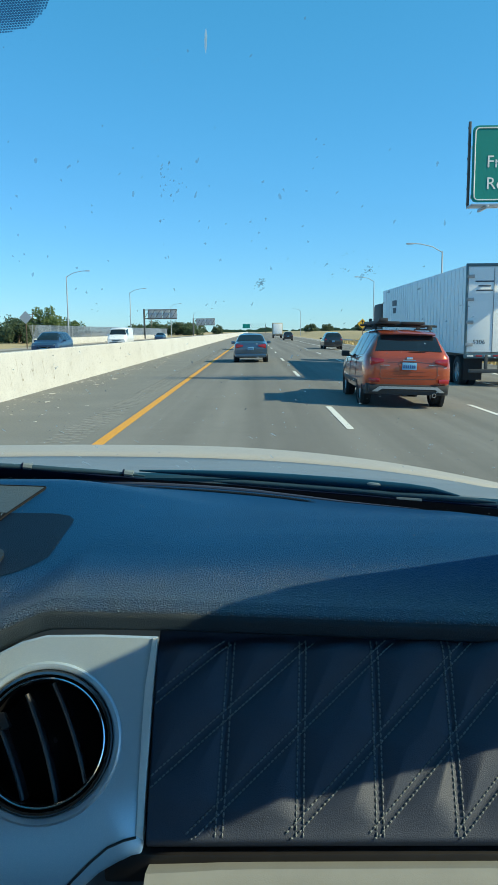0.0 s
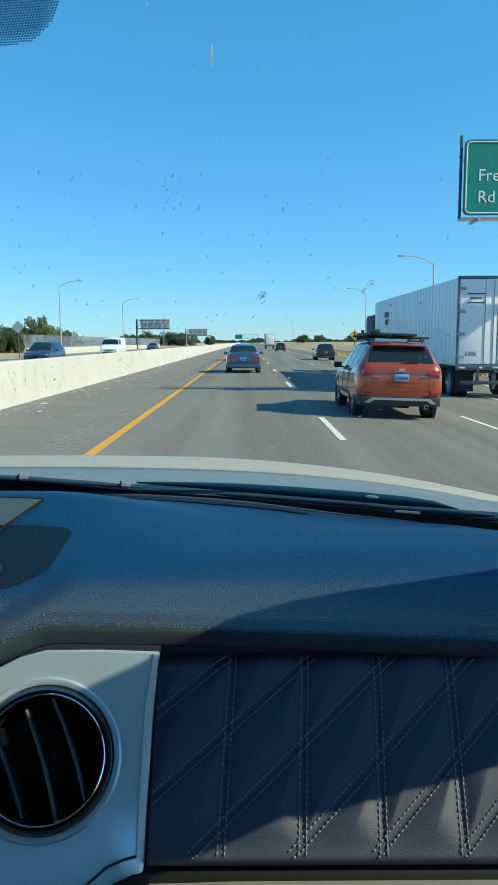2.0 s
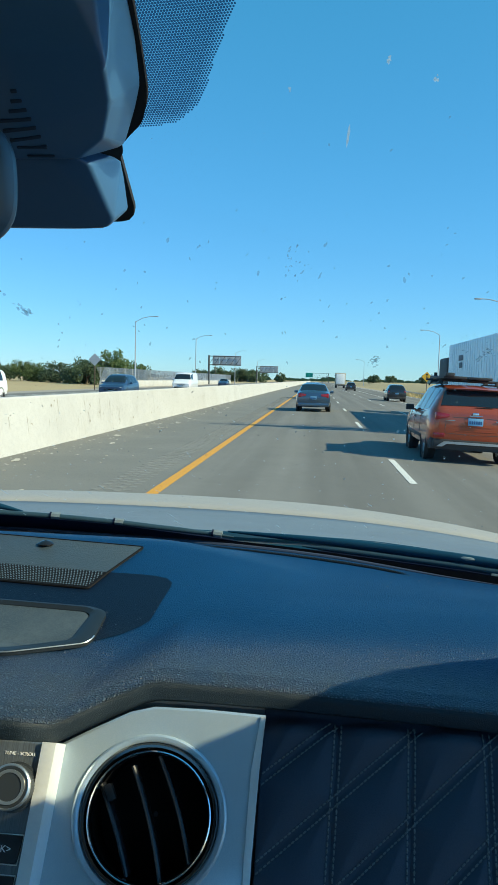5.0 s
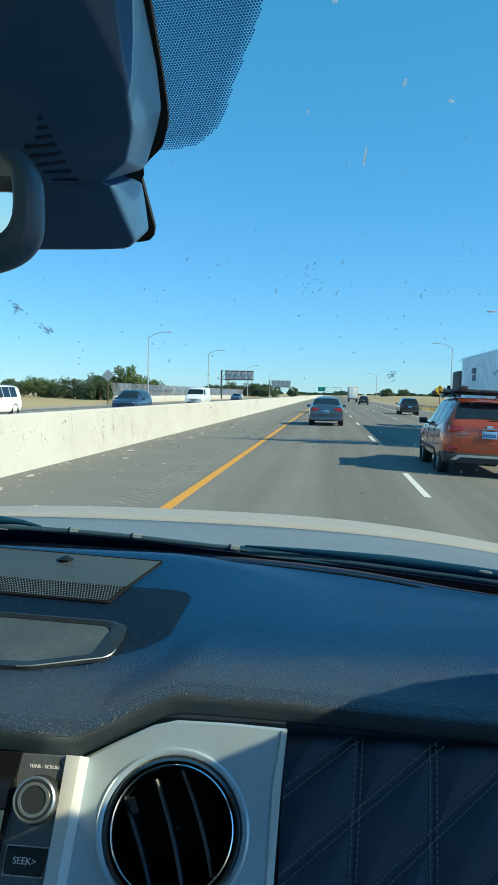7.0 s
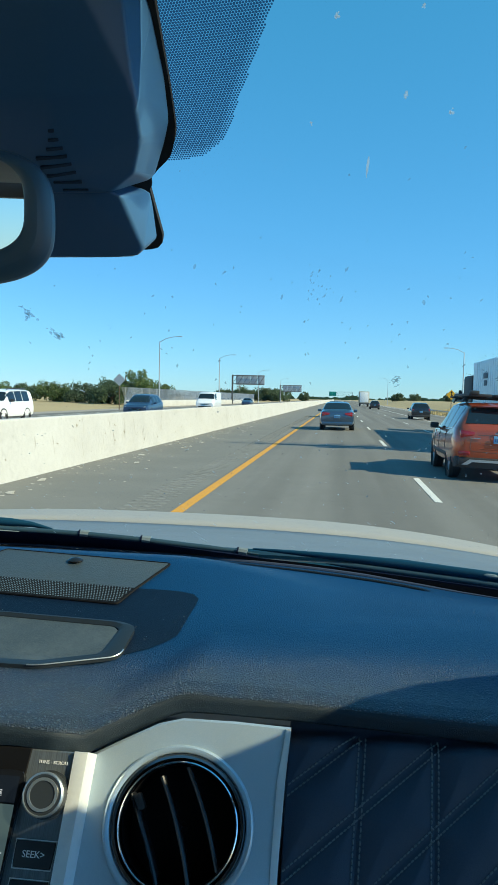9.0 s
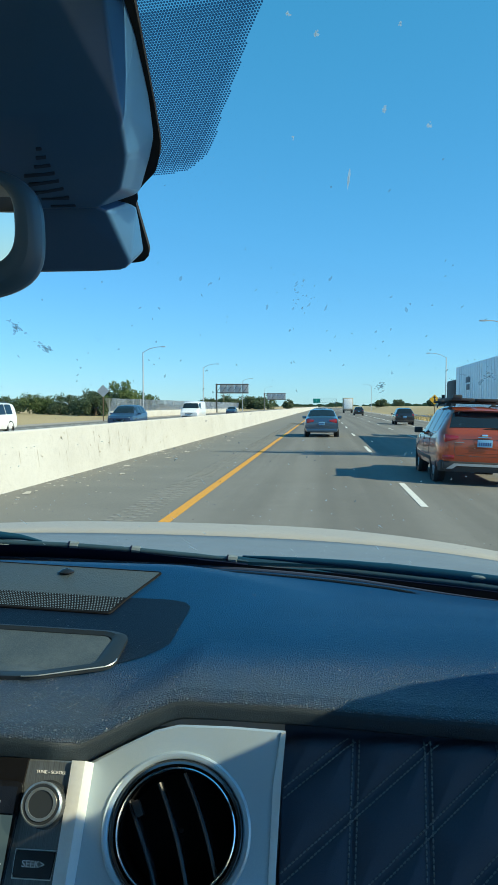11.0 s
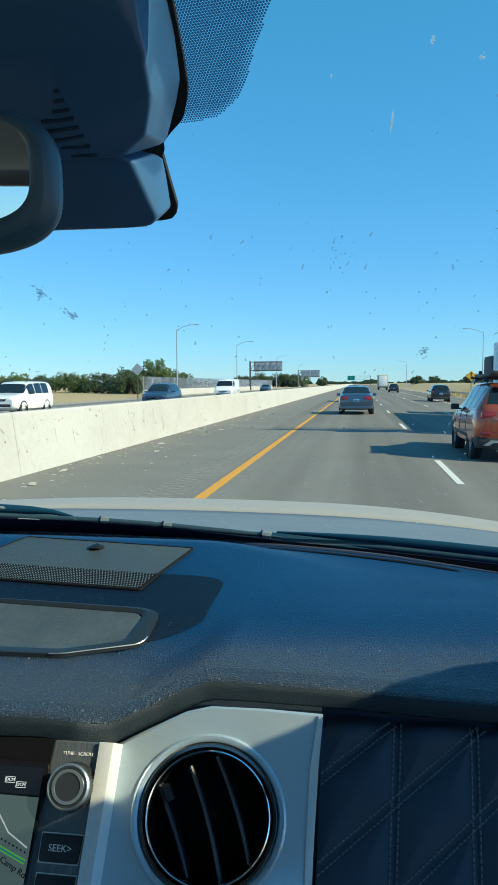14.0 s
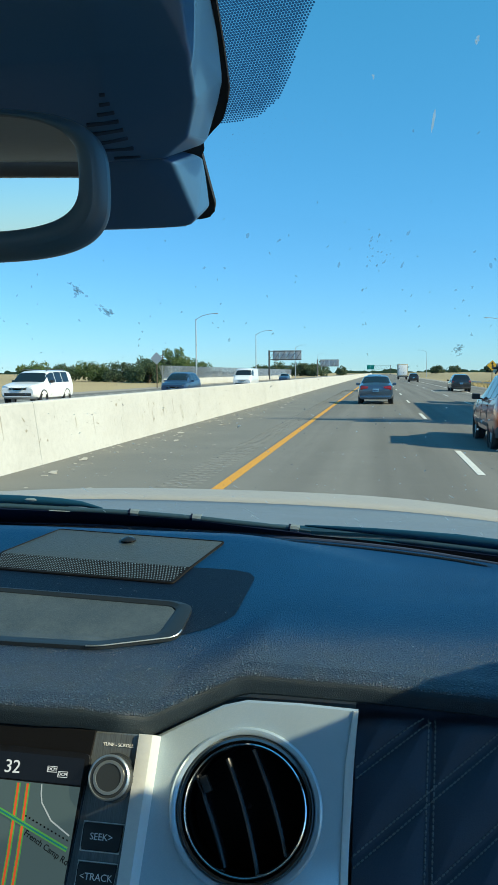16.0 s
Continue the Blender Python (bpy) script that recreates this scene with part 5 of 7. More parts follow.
# ---- vehicles ----
M_ORANGE = material("orange_paint", (0.36, 0.064, 0.022), 0.30, metal=0.35, coat=0.9, spots=[(3, 0.25, (0.32, 0.055, 0.018))])
M_GREYBLUE = material("grey_blue_paint", (0.070, 0.120, 0.185), 0.28, metal=0.55, coat=0.9)
M_DARKPAINT = material("dark_paint", (0.018, 0.022, 0.03), 0.25, metal=0.2, coat=0.8)
M_NAVY = material("navy_paint", (0.028, 0.055, 0.12), 0.3, metal=0.2, coat=0.4)
M_WHITEPAINT = material("white_paint", (0.780, 0.799, 0.847), 0.3, coat=0.6)
M_SILVERCAR = material("silver_car_paint", (0.45, 0.48, 0.5), 0.3, metal=0.5, coat=0.6)
M_CARGLASS = material("dark_car_glass", (0.012, 0.016, 0.02), 0.06, spec=0.7)
M_TYRE = material("tyre", (0.018, 0.018, 0.019), 0.85)
M_RIM = material("alloy", (0.45, 0.46, 0.48), 0.35, metal=0.8)
M_CLAD = material("cladding", (0.025, 0.026, 0.028), 0.65)
M_SKID = material("skid_plate", (0.32, 0.33, 0.34), 0.40, metal=0.4)
M_LAMPRED = material("lamp_red", (0.30, 0.008, 0.010), 0.15, coat=0.6)
# white plate coloured blue, as sky-lit shade tints it
M_PLATE = material("plate_shaded_blue", (0.16, 0.36, 0.58), 0.5)
M_PLATEBAR = material("plate_bar", (0.04, 0.10, 0.25), 0.5)
M_TRAILER = material("trailer_white", (0.800, 0.830, 0.859), 0.45, spots=[(0.7, 0.4, (0.720, 0.748, 0.769)), (6, 0.2, (0.600, 0.625, 0.647))])
M_TRAILDARK = material("trailer_frame", (0.05, 0.055, 0.06), 0.6)
M_POST = material("post_steel", (0.10, 0.16, 0.19), 0.5, metal=0.3)
M_INKBLUE = material("lettering_ink", (0.06, 0.08, 0.11), 0.6)


def section(st):
    zb, hw, zbelt, hwr, zroof = st
    h = zbelt - zb
    g = zroof - zbelt
    return [(0, zb), (0.80 * hw, zb), (0.96 * hw, zb + min(0.10, 0.25 * h)), (hw, zb + 0.38 * h), (0.995 * hw, zb + 0.70 * h), (0.955 * hw, zbelt),
            (hwr + (0.955 * hw - hwr) * 0.42, zbelt + g * 0.55), (hwr, zbelt + g * 0.90), (0.82 * hwr, zroof - 0.004), (0, zroof + 0.012)]


def surf(stations, y, v, side=1):
    ys = [s[0] for s in stations]
    st = [float(np.interp(y, ys, [s[k] for s in stations])) for k in range(1, 6)]
    sec = section(st)
    i = min(int(v), len(sec) - 2)
    f = v - i
    a, b = sec[i], sec[i + 1]
    return Vector((side * (a[0] + (b[0] - a[0]) * f), y, a[1] + (b[1] - a[1]) * f))


def patch(stations, ys, vs, side, lift=0.006):
    """A skin that lies just over the body between the given rows."""
    bm = bmesh.new()

    def f(y, v):
        p = surf(stations, y, v, side)
        e = 0.02
        n = (surf(stations, y + e, v, side) - surf(stations, y - e, v, side)).cross(surf(stations, y, min(v + 0.1, 8.99), side) - surf(stations, y, v - 0.1, side))
        n = n.normalized() if n.length > 1e-9 else Vector((0, 0, 1))
        if n.x * side < -0.05 or (abs(n.x) < 0.05 and n.z < 0):
            n = -n
        return p + n * lift
    sheet(bm, f, ys, vs)
    return bm


def wheel(car, x, y, r, w):
    wh = new("wheel")
    wh.parent = car
    side = 1 if x > 0 else -1
    m = Matrix.Translation((x, y, r)) @ pose(0, 0, 0, 0, 90 * side, 0)
    bm = bmesh.new()
    lathe(bm, [(r * 0.66, -w / 2), (r * 0.93, -w / 2), (r, -w * 0.36), (r, w * 0.36), (r * 0.93, w / 2), (r * 0.66, w / 2)], m, 36)
    part("tyre", bm, M_TYRE, wh, "black rubber tyre")
    bm = bmesh.new()
    lathe(bm, [(r * 0.68, -w * 0.4), (r * 0.68, w * 0.42), (r * 0.62, w * 0.40), (r * 0.58, w * 0.1), (r * 0.01, w * 0.08), (r * 0.01, -w * 0.4)], m, 30)
    for k in range(5):
        block(bm, m @ (pose(0, 0, 0, 0, 0, 72 * k) @ Vector((r * 0.34, 0, w * 0.28))), (r * 0.58, r * 0.15, w * 0.14), r * 0.02, m.to_3x3().to_4x4() @ pose(0, 0, 0, 0, 0, 72 * k), 1)
    part("rim", bm, M_RIM, wh, "five-spoke alloy rim")


def car(name, label, category, paint, stations, at, turn=0, roll=0.0, group="", wheels=(0.85, 3.55, 0.80, 0.36), side_glass=(0.55, 3.1), doors=3, rear_glass=None, front_glass=None,
        cladding=False, lights="rear", rear=None):
    c = thing(name, label, category, group, at, turn)
    if roll:
        c.matrix_basis = pose(*at, 0, roll, turn)
    ys = sorted({*(s[0] for s in stations), *[stations[0][0] + (stations[-1][0] - stations[0][0]) * k / 26 for k in range(27)]})
    bm = bmesh.new()
    vs = [0, 1, 2, 3, 4, 5, 6, 7, 8, 9]
    rings = []
    for y in ys:
        right = [surf(stations, y, v, 1) for v in vs]
        left = [surf(stations, y, v, -1) for v in vs[1:-1]][::-1]
        rings.append([bm.verts.new(p) for p in right + left])
    n = len(rings[0])
    for u, w in zip(rings, rings[1:]):
        for j in range(n):
            bm.faces.new((u[j], u[(j + 1) % n], w[(j + 1) % n], w[j]))
    bm.faces.new(rings[0])
    bm.faces.new(rings[-1])
    part("body", bm, paint, c)
    y0, y1 = side_glass
    step = (y1 - y0) / doors
    for side in (1, -1):
        for k in range(doors):
            a, b = y0 + step * k + 0.03, y0 + step * (k + 1) - 0.03
            part("window", patch(stations, steps(a, b, 4), steps(5.12, 6.88, 3), side), M_CARGLASS, c, "dark tinted side window")
    if rear_glass:
        a, b = rear_glass
        bm = patch(stations, steps(a, b, 5), steps(rear or 6.6, 9.0, 6), 1, 0.008)
        merge(bm, patch(stations, steps(a, b, 5), steps(rear or 6.6, 9.0, 6), -1, 0.008))
        bmesh.ops.remove_doubles(bm, verts=bm.verts, dist=0.03)
        part("rear_window", bm, M_CARGLASS, c, "dark tinted rear window")
    if front_glass:
        a, b = front_glass
        bm = patch(stations, steps(a, b, 5), steps(6.4, 9.0, 5), 1, 0.008)
        merge(bm, patch(stations, steps(a, b, 5), steps(6.4, 9.0, 5), -1, 0.008))
        bmesh.ops.remove_doubles(bm, verts=bm.verts, dist=0.03)
        part("windscreen", bm, M_CARGLASS, c, "dark windscreen")
    wy0, wy1, wx, wr = wheels
    for y in (wy0, wy1):
        for s in (1, -1):
            wheel(c, s * wx, y, wr, 0.23)
            bm = bmesh.new()
            m = Matrix.Translation((s * (wx + 0.085), y, wr)) @ pose(0, 0, 0, 0, 90 * s, 0)
            lathe(bm, [(wr * 1.02, -0.03), (wr * 1.02, 0.05), (wr * 1.16, 0.045), (wr * 1.18, -0.03)], m, 30)
            part("wheel_arch", bm, M_CLAD if cladding else M_TRAILDARK, c)
    for s in (1, -1):
        bm = bmesh.new()
        my = y1 - 0.12
        p = surf(stations, my, 5.1, s)
        block(bm, (p.x + s * 0.13, my, p.z + 0.07), (0.20, 0.10, 0.14), 0.03)
        block(bm, (p.x + s * 0.03, my, p.z + 0.02), (0.08, 0.05, 0.04), 0.01)
        part("wing_mirror", bm, paint if not cladding else M_CLAD, c)
    return c


SUV = [(-0.04, 0.46, 0.72, 0.98, 0.60, 1.06), (-0.01, 0.38, 0.84, 1.05, 0.72, 1.13), (0.06, 0.34, 0.905, 1.10, 0.76, 1.19), (0.18, 0.31, 0.935, 1.12, 0.71, 1.36), (0.34, 0.28, 0.945, 1.12, 0.645, 1.56),
       (0.50, 0.26, 0.945, 1.10, 0.625, 1.625), (1.0, 0.25, 0.945, 1.06, 0.63, 1.665), (1.9, 0.25, 0.945, 1.01, 0.63, 1.68), (2.7, 0.25, 0.945, 0.98, 0.63, 1.64), (3.2, 0.25, 0.94, 0.97, 0.64, 1.43),
       (3.75, 0.25, 0.93, 0.96, 0.74, 1.05), (4.35, 0.27, 0.90, 0.90, 0.66, 0.93), (4.65, 0.36, 0.80, 0.76, 0.52, 0.79)]
SEDAN = [(-0.03, 0.42, 0.70, 0.86, 0.56, 0.93), (0.02, 0.32, 0.84, 0.92, 0.70, 1.0), (0.35, 0.25, 0.88, 0.95, 0.70, 1.04), (0.62, 0.23, 0.89, 0.95, 0.68, 1.08), (1.25, 0.22, 0.895, 0.93, 0.60, 1.41),
         (1.8, 0.22, 0.90, 0.92, 0.60, 1.45), (2.4, 0.22, 0.90, 0.91, 0.60, 1.43), (3.15, 0.22, 0.89, 0.90, 0.68, 1.02), (4.1, 0.24, 0.87, 0.82, 0.64, 0.86), (4.6, 0.34, 0.74, 0.66, 0.48, 0.70)]
WAGON = [(-0.02, 0.50, 0.86, 1.10, 0.72, 1.58), (0.04, 0.40, 0.93, 1.14, 0.74, 1.70), (0.35, 0.36, 0.95, 1.14, 0.73, 1.77), (1.4, 0.34, 0.955, 1.13, 0.73, 1.79), (2.6, 0.34, 0.955, 1.12, 0.72, 1.75), (2.95, 0.34, 0.95, 1.12, 0.74, 1.64), (3.5, 0.35, 0.945, 1.12, 0.80, 1.20),
         (4.2, 0.36, 0.93, 1.06, 0.78, 1.11), (4.55, 0.42, 0.88, 0.98, 0.72, 1.02), (4.65, 0.50, 0.80, 0.88, 0.62, 0.92)]
VAN = [(-0.02, 0.46, 0.90, 1.2, 0.84, 2.02), (0.05, 0.36, 0.98, 1.25, 0.88, 2.10), (1.2, 0.34, 1.0, 1.25, 0.88, 2.12), (3.3, 0.34, 1.0, 1.25, 0.87, 2.10), (3.95, 0.34, 1.0, 1.24, 0.82, 1.95), (4.55, 0.34, 0.99, 1.22, 0.85, 1.36),
       (5.2, 0.36, 0.97, 1.05, 0.80, 1.12), (5.45, 0.45, 0.90, 0.85, 0.70, 0.92)]


def rear_fittings(c, w, z_lamp, z_plate, z_low, y, lamp=(0.30, 0.13), low=None):
    """Tail lamps, plate and bumper on a car's tail."""
    for s in (1, -1):
        bm = bmesh.new()
        hull(bm, [(s * (w - 0.005), y + 0.30, z_lamp + 0.02), (s * (w + 0.004), y + 0.28, z_lamp - lamp[1] * 0.3), (s * (w - 0.08), y - 0.012, z_lamp + lamp[1] * 0.5), (s * (w - 0.08), y - 0.012, z_lamp - lamp[1] * 0.5),
                  (s * (w - lamp[0]), y - 0.035, z_lamp + lamp[1] * 0.3), (s * (w - lamp[0]), y - 0.035, z_lamp - lamp[1] * 0.1), (s * (w - 0.2), y + 0.1, z_lamp)], 0.012, 2)
        part("tail_lamp", bm, M_LAMPRED, c, "red tail lamp")
    bm = bmesh.new()
    block(bm, (0, y - 0.045, z_plate), (0.31, 0.012, 0.155), 0.006)
    pl = part("licence_plate", bm, M_PLATE, c, "white licence plate, shade put in as blue")
    for k in range(6):
        bm = bmesh.new()
        block(bm, (-0.115 + 0.046 * k, y - 0.053, z_plate - 0.01), (0.030, 0.006, 0.065), 0.002)
        part("plate_bar", bm, M_PLATEBAR, pl)
    bm = bmesh.new()
    block(bm, (0, y + 0.04, z_low - 0.03), (w * 2 - 0.10, 0.20, 0.17), 0.05)
    part("bumper", bm, low or M_CLAD, c, "dark plastic bumper" if low is None else "painted bumper")


def build_orange_suv():
    c = car("orange_suv", "copper-orange crossover with roof rack and dark tinted glass", "car", M_ORANGE, SUV, (3.12, 18.8, -0.088), 0, 2.0, wheels=(0.86, 3.55, 0.80, 0.36), side_glass=(0.62, 3.05), doors=3,
            rear_glass=(0.085, 0.345), front_glass=(2.85, 3.65), cladding=True, rear=7.25)
    rear_fittings(c, 0.90, 1.00, 0.91, 0.46, -0.035, (0.36, 0.17))
    for s in (1, -1):
        bm = bmesh.new()
        block(bm, (s * 0.74, -0.075, 0.60), (0.24, 0.05, 0.085), 0.014, pose(0, 0, 0, 0, 0, s * 14))
        part("reflector", bm, M_LAMPRED, c, "red bumper reflector")
    bm = bmesh.new()
    outer = [(-0.78, 0.36), (-0.62, 0.475), (0.62, 0.475), (0.78, 0.36)]
    inner = [(-0.66, 0.36), (-0.57, 0.425), (0.57, 0.425), (0.66, 0.36)]
    rows = [[bm.verts.new((x, y - 0.06 * (1 - (x / 0.8) ** 2), z)) for x, z in ring] for ring, y in ((outer, -0.06), (outer, -0.105), (inner, -0.105), (inner, -0.06))]
    for u, w in zip(rows, rows[1:] + rows[:1]):
        for k in range(3):
            bm.faces.new((u[k], u[k + 1], w[k + 1], w[k]))
    for k in (0, 3):
        bm.faces.new([r[k] for r in rows])
    part("skid_plate", bm, M_SKID, c, "silver skid plate")
    bm = bmesh.new()
    hull(bm, [(q * 0.90, 0.30, 0.28) for q in (1, -1)] + [(q * 0.88, 0.02, 0.30) for q in (1, -1)] + [(q * 0.60, -0.085, 0.30) for q in (1, -1)] + [(q * 0.925, 0.30, 0.52) for q in (1, -1)] + [(q * 0.89, 0.02, 0.53) for q in (1, -1)] + [(q * 0.60, -0.095, 0.50) for q in (1, -1)], 0.02, 2)
    part("lower_bumper", bm, M_CLAD, c, "black plastic lower bumper")
    # door joints and handles along the sides
    for q in (1, -1):
        for y in (1.40, 2.42, 3.30):
            bm = bmesh.new()
            tube(bm, [surf(SUV, y + 0.02 * k, 2.3 + 0.54 * k, q) + Vector((q * 0.002, 0, 0)) for k in range(6)], 0.005, 5)
            part("door_joint", bm, M_TRAILDARK, c)
        for y in (1.62, 2.62):
            bm = bmesh.new()
            p = surf(SUV, y, 4.55, q)
            block(bm, p + Vector((q * 0.012, 0, 0)), (0.03, 0.20, 0.035), 0.012)
            part("door_handle", bm, M_ORANGE, c, "body-coloured door handle")
        bm = bmesh.new()
        tube(bm, [surf(SUV, y, 5.02, q) + Vector((q * 0.004, 0, 0)) for y in steps(0.62, 3.1, 12)], 0.010, 5)
        part("window_trim", bm, M_CHROME, c, "thin chrome window trim")
    # joint of the tailgate and the crease under the plate
    for s in (1, -1):
        bm = bmesh.new()
        tube(bm, [(s * 0.60, -0.041, 0.935), (s * 0.615, -0.041, 0.72), (s * 0.58, -0.041, 0.645), (0, -0.040, 0.63)], 0.0042, 6)
        part("tailgate_joint", bm, M_TRAILDARK, c)
    bm = bmesh.new()
    tube(bm, [(-0.46, -0.041, 0.985), (-0.22, -0.041, 0.995), (0.22, -0.041, 0.995), (0.46, -0.040, 0.985)], 0.0045, 6)
    part("tailgate_crease", bm, M_TRAILDARK, c)
    bm = bmesh.new()
    hull(bm, [(-0.24, -0.04, 0.99), (0.24, -0.04, 0.99), (-0.19, -0.04, 0.80), (0.19, -0.04, 0.80), (-0.22, -0.046, 0.98), (0.22, -0.046, 0.98), (-0.18, -0.046, 0.81), (0.18, -0.046, 0.81)], 0.004, 1)
    part("plate_panel", bm, M_ORANGE, c)
    bm = bmesh.new()
    hull(bm, [(-0.60, 0.22, 1.590), (0.60, 0.22, 1.590), (-0.62, 0.6, 1.645), (0.62, 0.6, 1.645), (-0.58, 0.25, 1.562), (0.58, 0.25, 1.562), (0, 0.17, 1.605), (0, 0.24, 1.57), (0, 0.6, 1.685)], 0.012, 2)
    part("spoiler", bm, M_ORANGE, c)
    bm = bmesh.new()
    tube(bm, [(0.0, 0.055, 1.215), (0.36, 0.062, 1.22)], 0.008, 6)
    part("rear_wiper", bm, M_RUBBER, c)
    bm = bmesh.new()
    tube(bm, [(-0.14, -0.06, 1.035), (0.14, -0.06, 1.035)], 0.012, 8)
    block(bm, (0.0, -0.035, 1.075), (0.13, 0.04, 0.055), 0.015)
    part("badge", bm, M_CHROME, c, "chrome badge")
    bm = bmesh.new()
    tube(bm, [(-0.62, -0.05, 0.92), (-0.42, -0.06, 0.92)], 0.010, 6)
    part("badge", bm, M_CHROME, c)
    bm = bmesh.new()
    m = Matrix.Translation((0.55, -0.05, 0.30)) @ pose(0, 0, 0, 90, 0, 0)
    lathe(bm, [(0.045, 0.0), (0.045, 0.08), (0.035, 0.08), (0.035, 0.0)], m, 20)
    part("exhaust_tip", bm, M_CHROME, c)
    for s in (1, -1):
        bm = bmesh.new()
        tube(bm, [(s * 0.60, 0.75, 1.63), (s * 0.615, 0.95, 1.70), (s * 0.62, 2.5, 1.71), (s * 0.61, 2.75, 1.65)], 0.018, 8)
        part("roof_rail", bm, M_CLAD, c)
    for y in (1.0, 2.2):
        bm = bmesh.new()
        tube(bm, [(-0.78, y, 1.775), (0.78, y, 1.775)], 0.026, 8)
        part("cross_bar", bm, M_CLAD, c, "black cross bar")
        for q in (1, -1):
            bm = bmesh.new()
            hull(bm, [(q * 0.56, y - 0.06, 1.69), (q * 0.68, y - 0.06, 1.69), (q * 0.56, y + 0.06, 1.69), (q * 0.68, y + 0.06, 1.69), (q * 0.59, y - 0.04, 1.79), (q * 0.65, y - 0.04, 1.79), (q * 0.59, y + 0.04, 1.79), (q * 0.65, y + 0.04, 1.79)], 0.008, 1)
            part("rack_foot", bm, M_CLAD, c, "black rack foot")
    for x, y0, y1, z in ((-0.38, 0.55, 2.65, 1.832), (0.20, 0.70, 2.50, 1.832)):
        bm = bmesh.new()
        block(bm, (x, (y0 + y1) / 2, z), (0.50, y1 - y0, 0.060), 0.020)
        part("ski_carrier", bm, M_CLAD, c, "black clamping ski carrier")
    bm = bmesh.new()
    block(bm, (-0.50, 0.62, 1.885), (0.20, 0.20, 0.09), 0.03)
    part("lock", bm, M_CLAD, c, "carrier lock housing")
    # creases and trim across the tail
    for z, half, y in ((0.80, 0.62, -0.043), (0.705, 0.66, -0.043)):
        bm = bmesh.new()
        tube(bm, [(-half, y + 0.02, z + 0.012), (-half * 0.5, y, z), (half * 0.5, y, z), (half, y + 0.02, z + 0.012)], 0.006, 6)
        part("body_crease", bm, M_ORANGE, c)
    bm = bmesh.new()
    tube(bm, [(0.42, -0.055, 0.94), (0.58, -0.050, 0.94)], 0.011, 6)
    part("badge", bm, M_CHROME, c)
    bm = bmesh.new()
    hull(bm, [(0, 0.62, 1.62), (0, 0.78, 1.62), (0, 0.64, 1.68), (0.015, 0.72, 1.62), (-0.015, 0.72, 1.62)], 0)
    part("antenna_fin", bm, M_ORANGE, c)
    bm = bmesh.new()
    block(bm, (0.0, 2.3, 0.50), (1.90, 2.2, 0.10), 0.03)
    part("side_cladding", bm, M_CLAD, c, "black lower cladding")


def build_traffic():
    c = car("blue_sedan", "grey-blue sedan with red tail lamps", "car", M_GREYBLUE, SEDAN, (-0.35, 41.5, 0.0), wheels=(0.95, 3.65, 0.76, 0.32), side_glass=(0.95, 2.95), doors=2, rear_glass=(0.66, 1.2), front_glass=(2.5, 3.1))
    rear_fittings(c, 0.84, 0.84, 0.72, 0.40, -0.02, (0.46, 0.22), M_GREYBLUE)
    c = car("black_suv", "black crossover driving ahead", "car", M_DARKPAINT, SUV, (7.6, 78.0, -0.27), wheels=(0.86, 3.55, 0.80, 0.36), side_glass=(0.62, 3.05), rear_glass=(0.085, 0.355), front_glass=(2.85, 3.65), cladding=True)
    rear_fittings(c, 0.90, 0.98, 0.80, 0.42, -0.02, (0.22, 0.22))
    c = car("white_sedan", "pale sedan far ahead", "car", M_SILVERCAR, SEDAN, (-0.55, 68.0, 0.0), wheels=(0.95, 3.65, 0.76, 0.32), side_glass=(0.95, 2.95), doors=2, rear_glass=(0.66, 1.2), front_glass=(2.5, 3.1))
    rear_fittings(c, 0.84, 0.82, 0.72, 0.36, -0.01)
    c = car("dark_suv", "dark crossover far ahead", "car", M_DARKPAINT, SUV, (6.3, 150.0, -0.24), wheels=(0.86, 3.55, 0.80, 0.36), side_glass=(0.62, 3.05), rear_glass=(0.085, 0.355), front_glass=(2.85, 3.65))
    rear_fittings(c, 0.90, 0.98, 0.80, 0.42, -0.02)
    # towards us on the far side
    c = car("navy_suv", "dark blue crossover on the opposite carriageway", "car", M_NAVY, SUV, (-14.2, 58.0, 0.0), 180, wheels=(0.86, 3.55, 0.80, 0.36), side_glass=(0.62, 3.05), rear_glass=(0.085, 0.355), front_glass=(2.85, 3.65))
    front_fittings(c, 4.62, 0.82, 0.72)
    c = car("white_van", "white delivery van on the opposite carriageway", "van", M_WHITEPAINT, VAN, (-14.6, 88.0, 0.0), 180, wheels=(1.0, 4.4, 0.84, 0.36), side_glass=(3.2, 4.2), doors=1, front_glass=(4.0, 4.55))
    front_fittings(c, 5.42, 0.86, 0.85)
    c = car("white_suv", "white off-road wagon with black wheels on the opposite carriageway", "car", M_WHITEPAINT, WAGON, (-17.4, 41.5, 0.0), 180, wheels=(0.9, 3.7, 0.82, 0.39), side_glass=(0.5, 3.05), doors=3, rear_glass=(0.06, 0.16), front_glass=(2.95, 3.5), cladding=True)
    front_fittings(c, 4.62, 0.84, 0.95)
    for q in (1, -1):
        bm = bmesh.new()
        tube(bm, [(q * 0.66, 0.6, 1.76), (q * 0.67, 0.7, 1.82), (q * 0.67, 2.6, 1.82), (q * 0.66, 2.8, 1.75)], 0.02, 6)
        part("roof_rail", bm, M_CLAD, c)
    c = car("dark_sedan", "dark sedan on the opposite carriageway", "car", M_NAVY, SEDAN, (-18.0, 150.0, 0.0), 180, wheels=(0.95, 3.65, 0.76, 0.32), side_glass=(0.95, 2.95), doors=2, rear_glass=(0.66, 1.2), front_glass=(2.5, 3.1))
    front_fittings(c, 4.56, 0.76, 0.6)


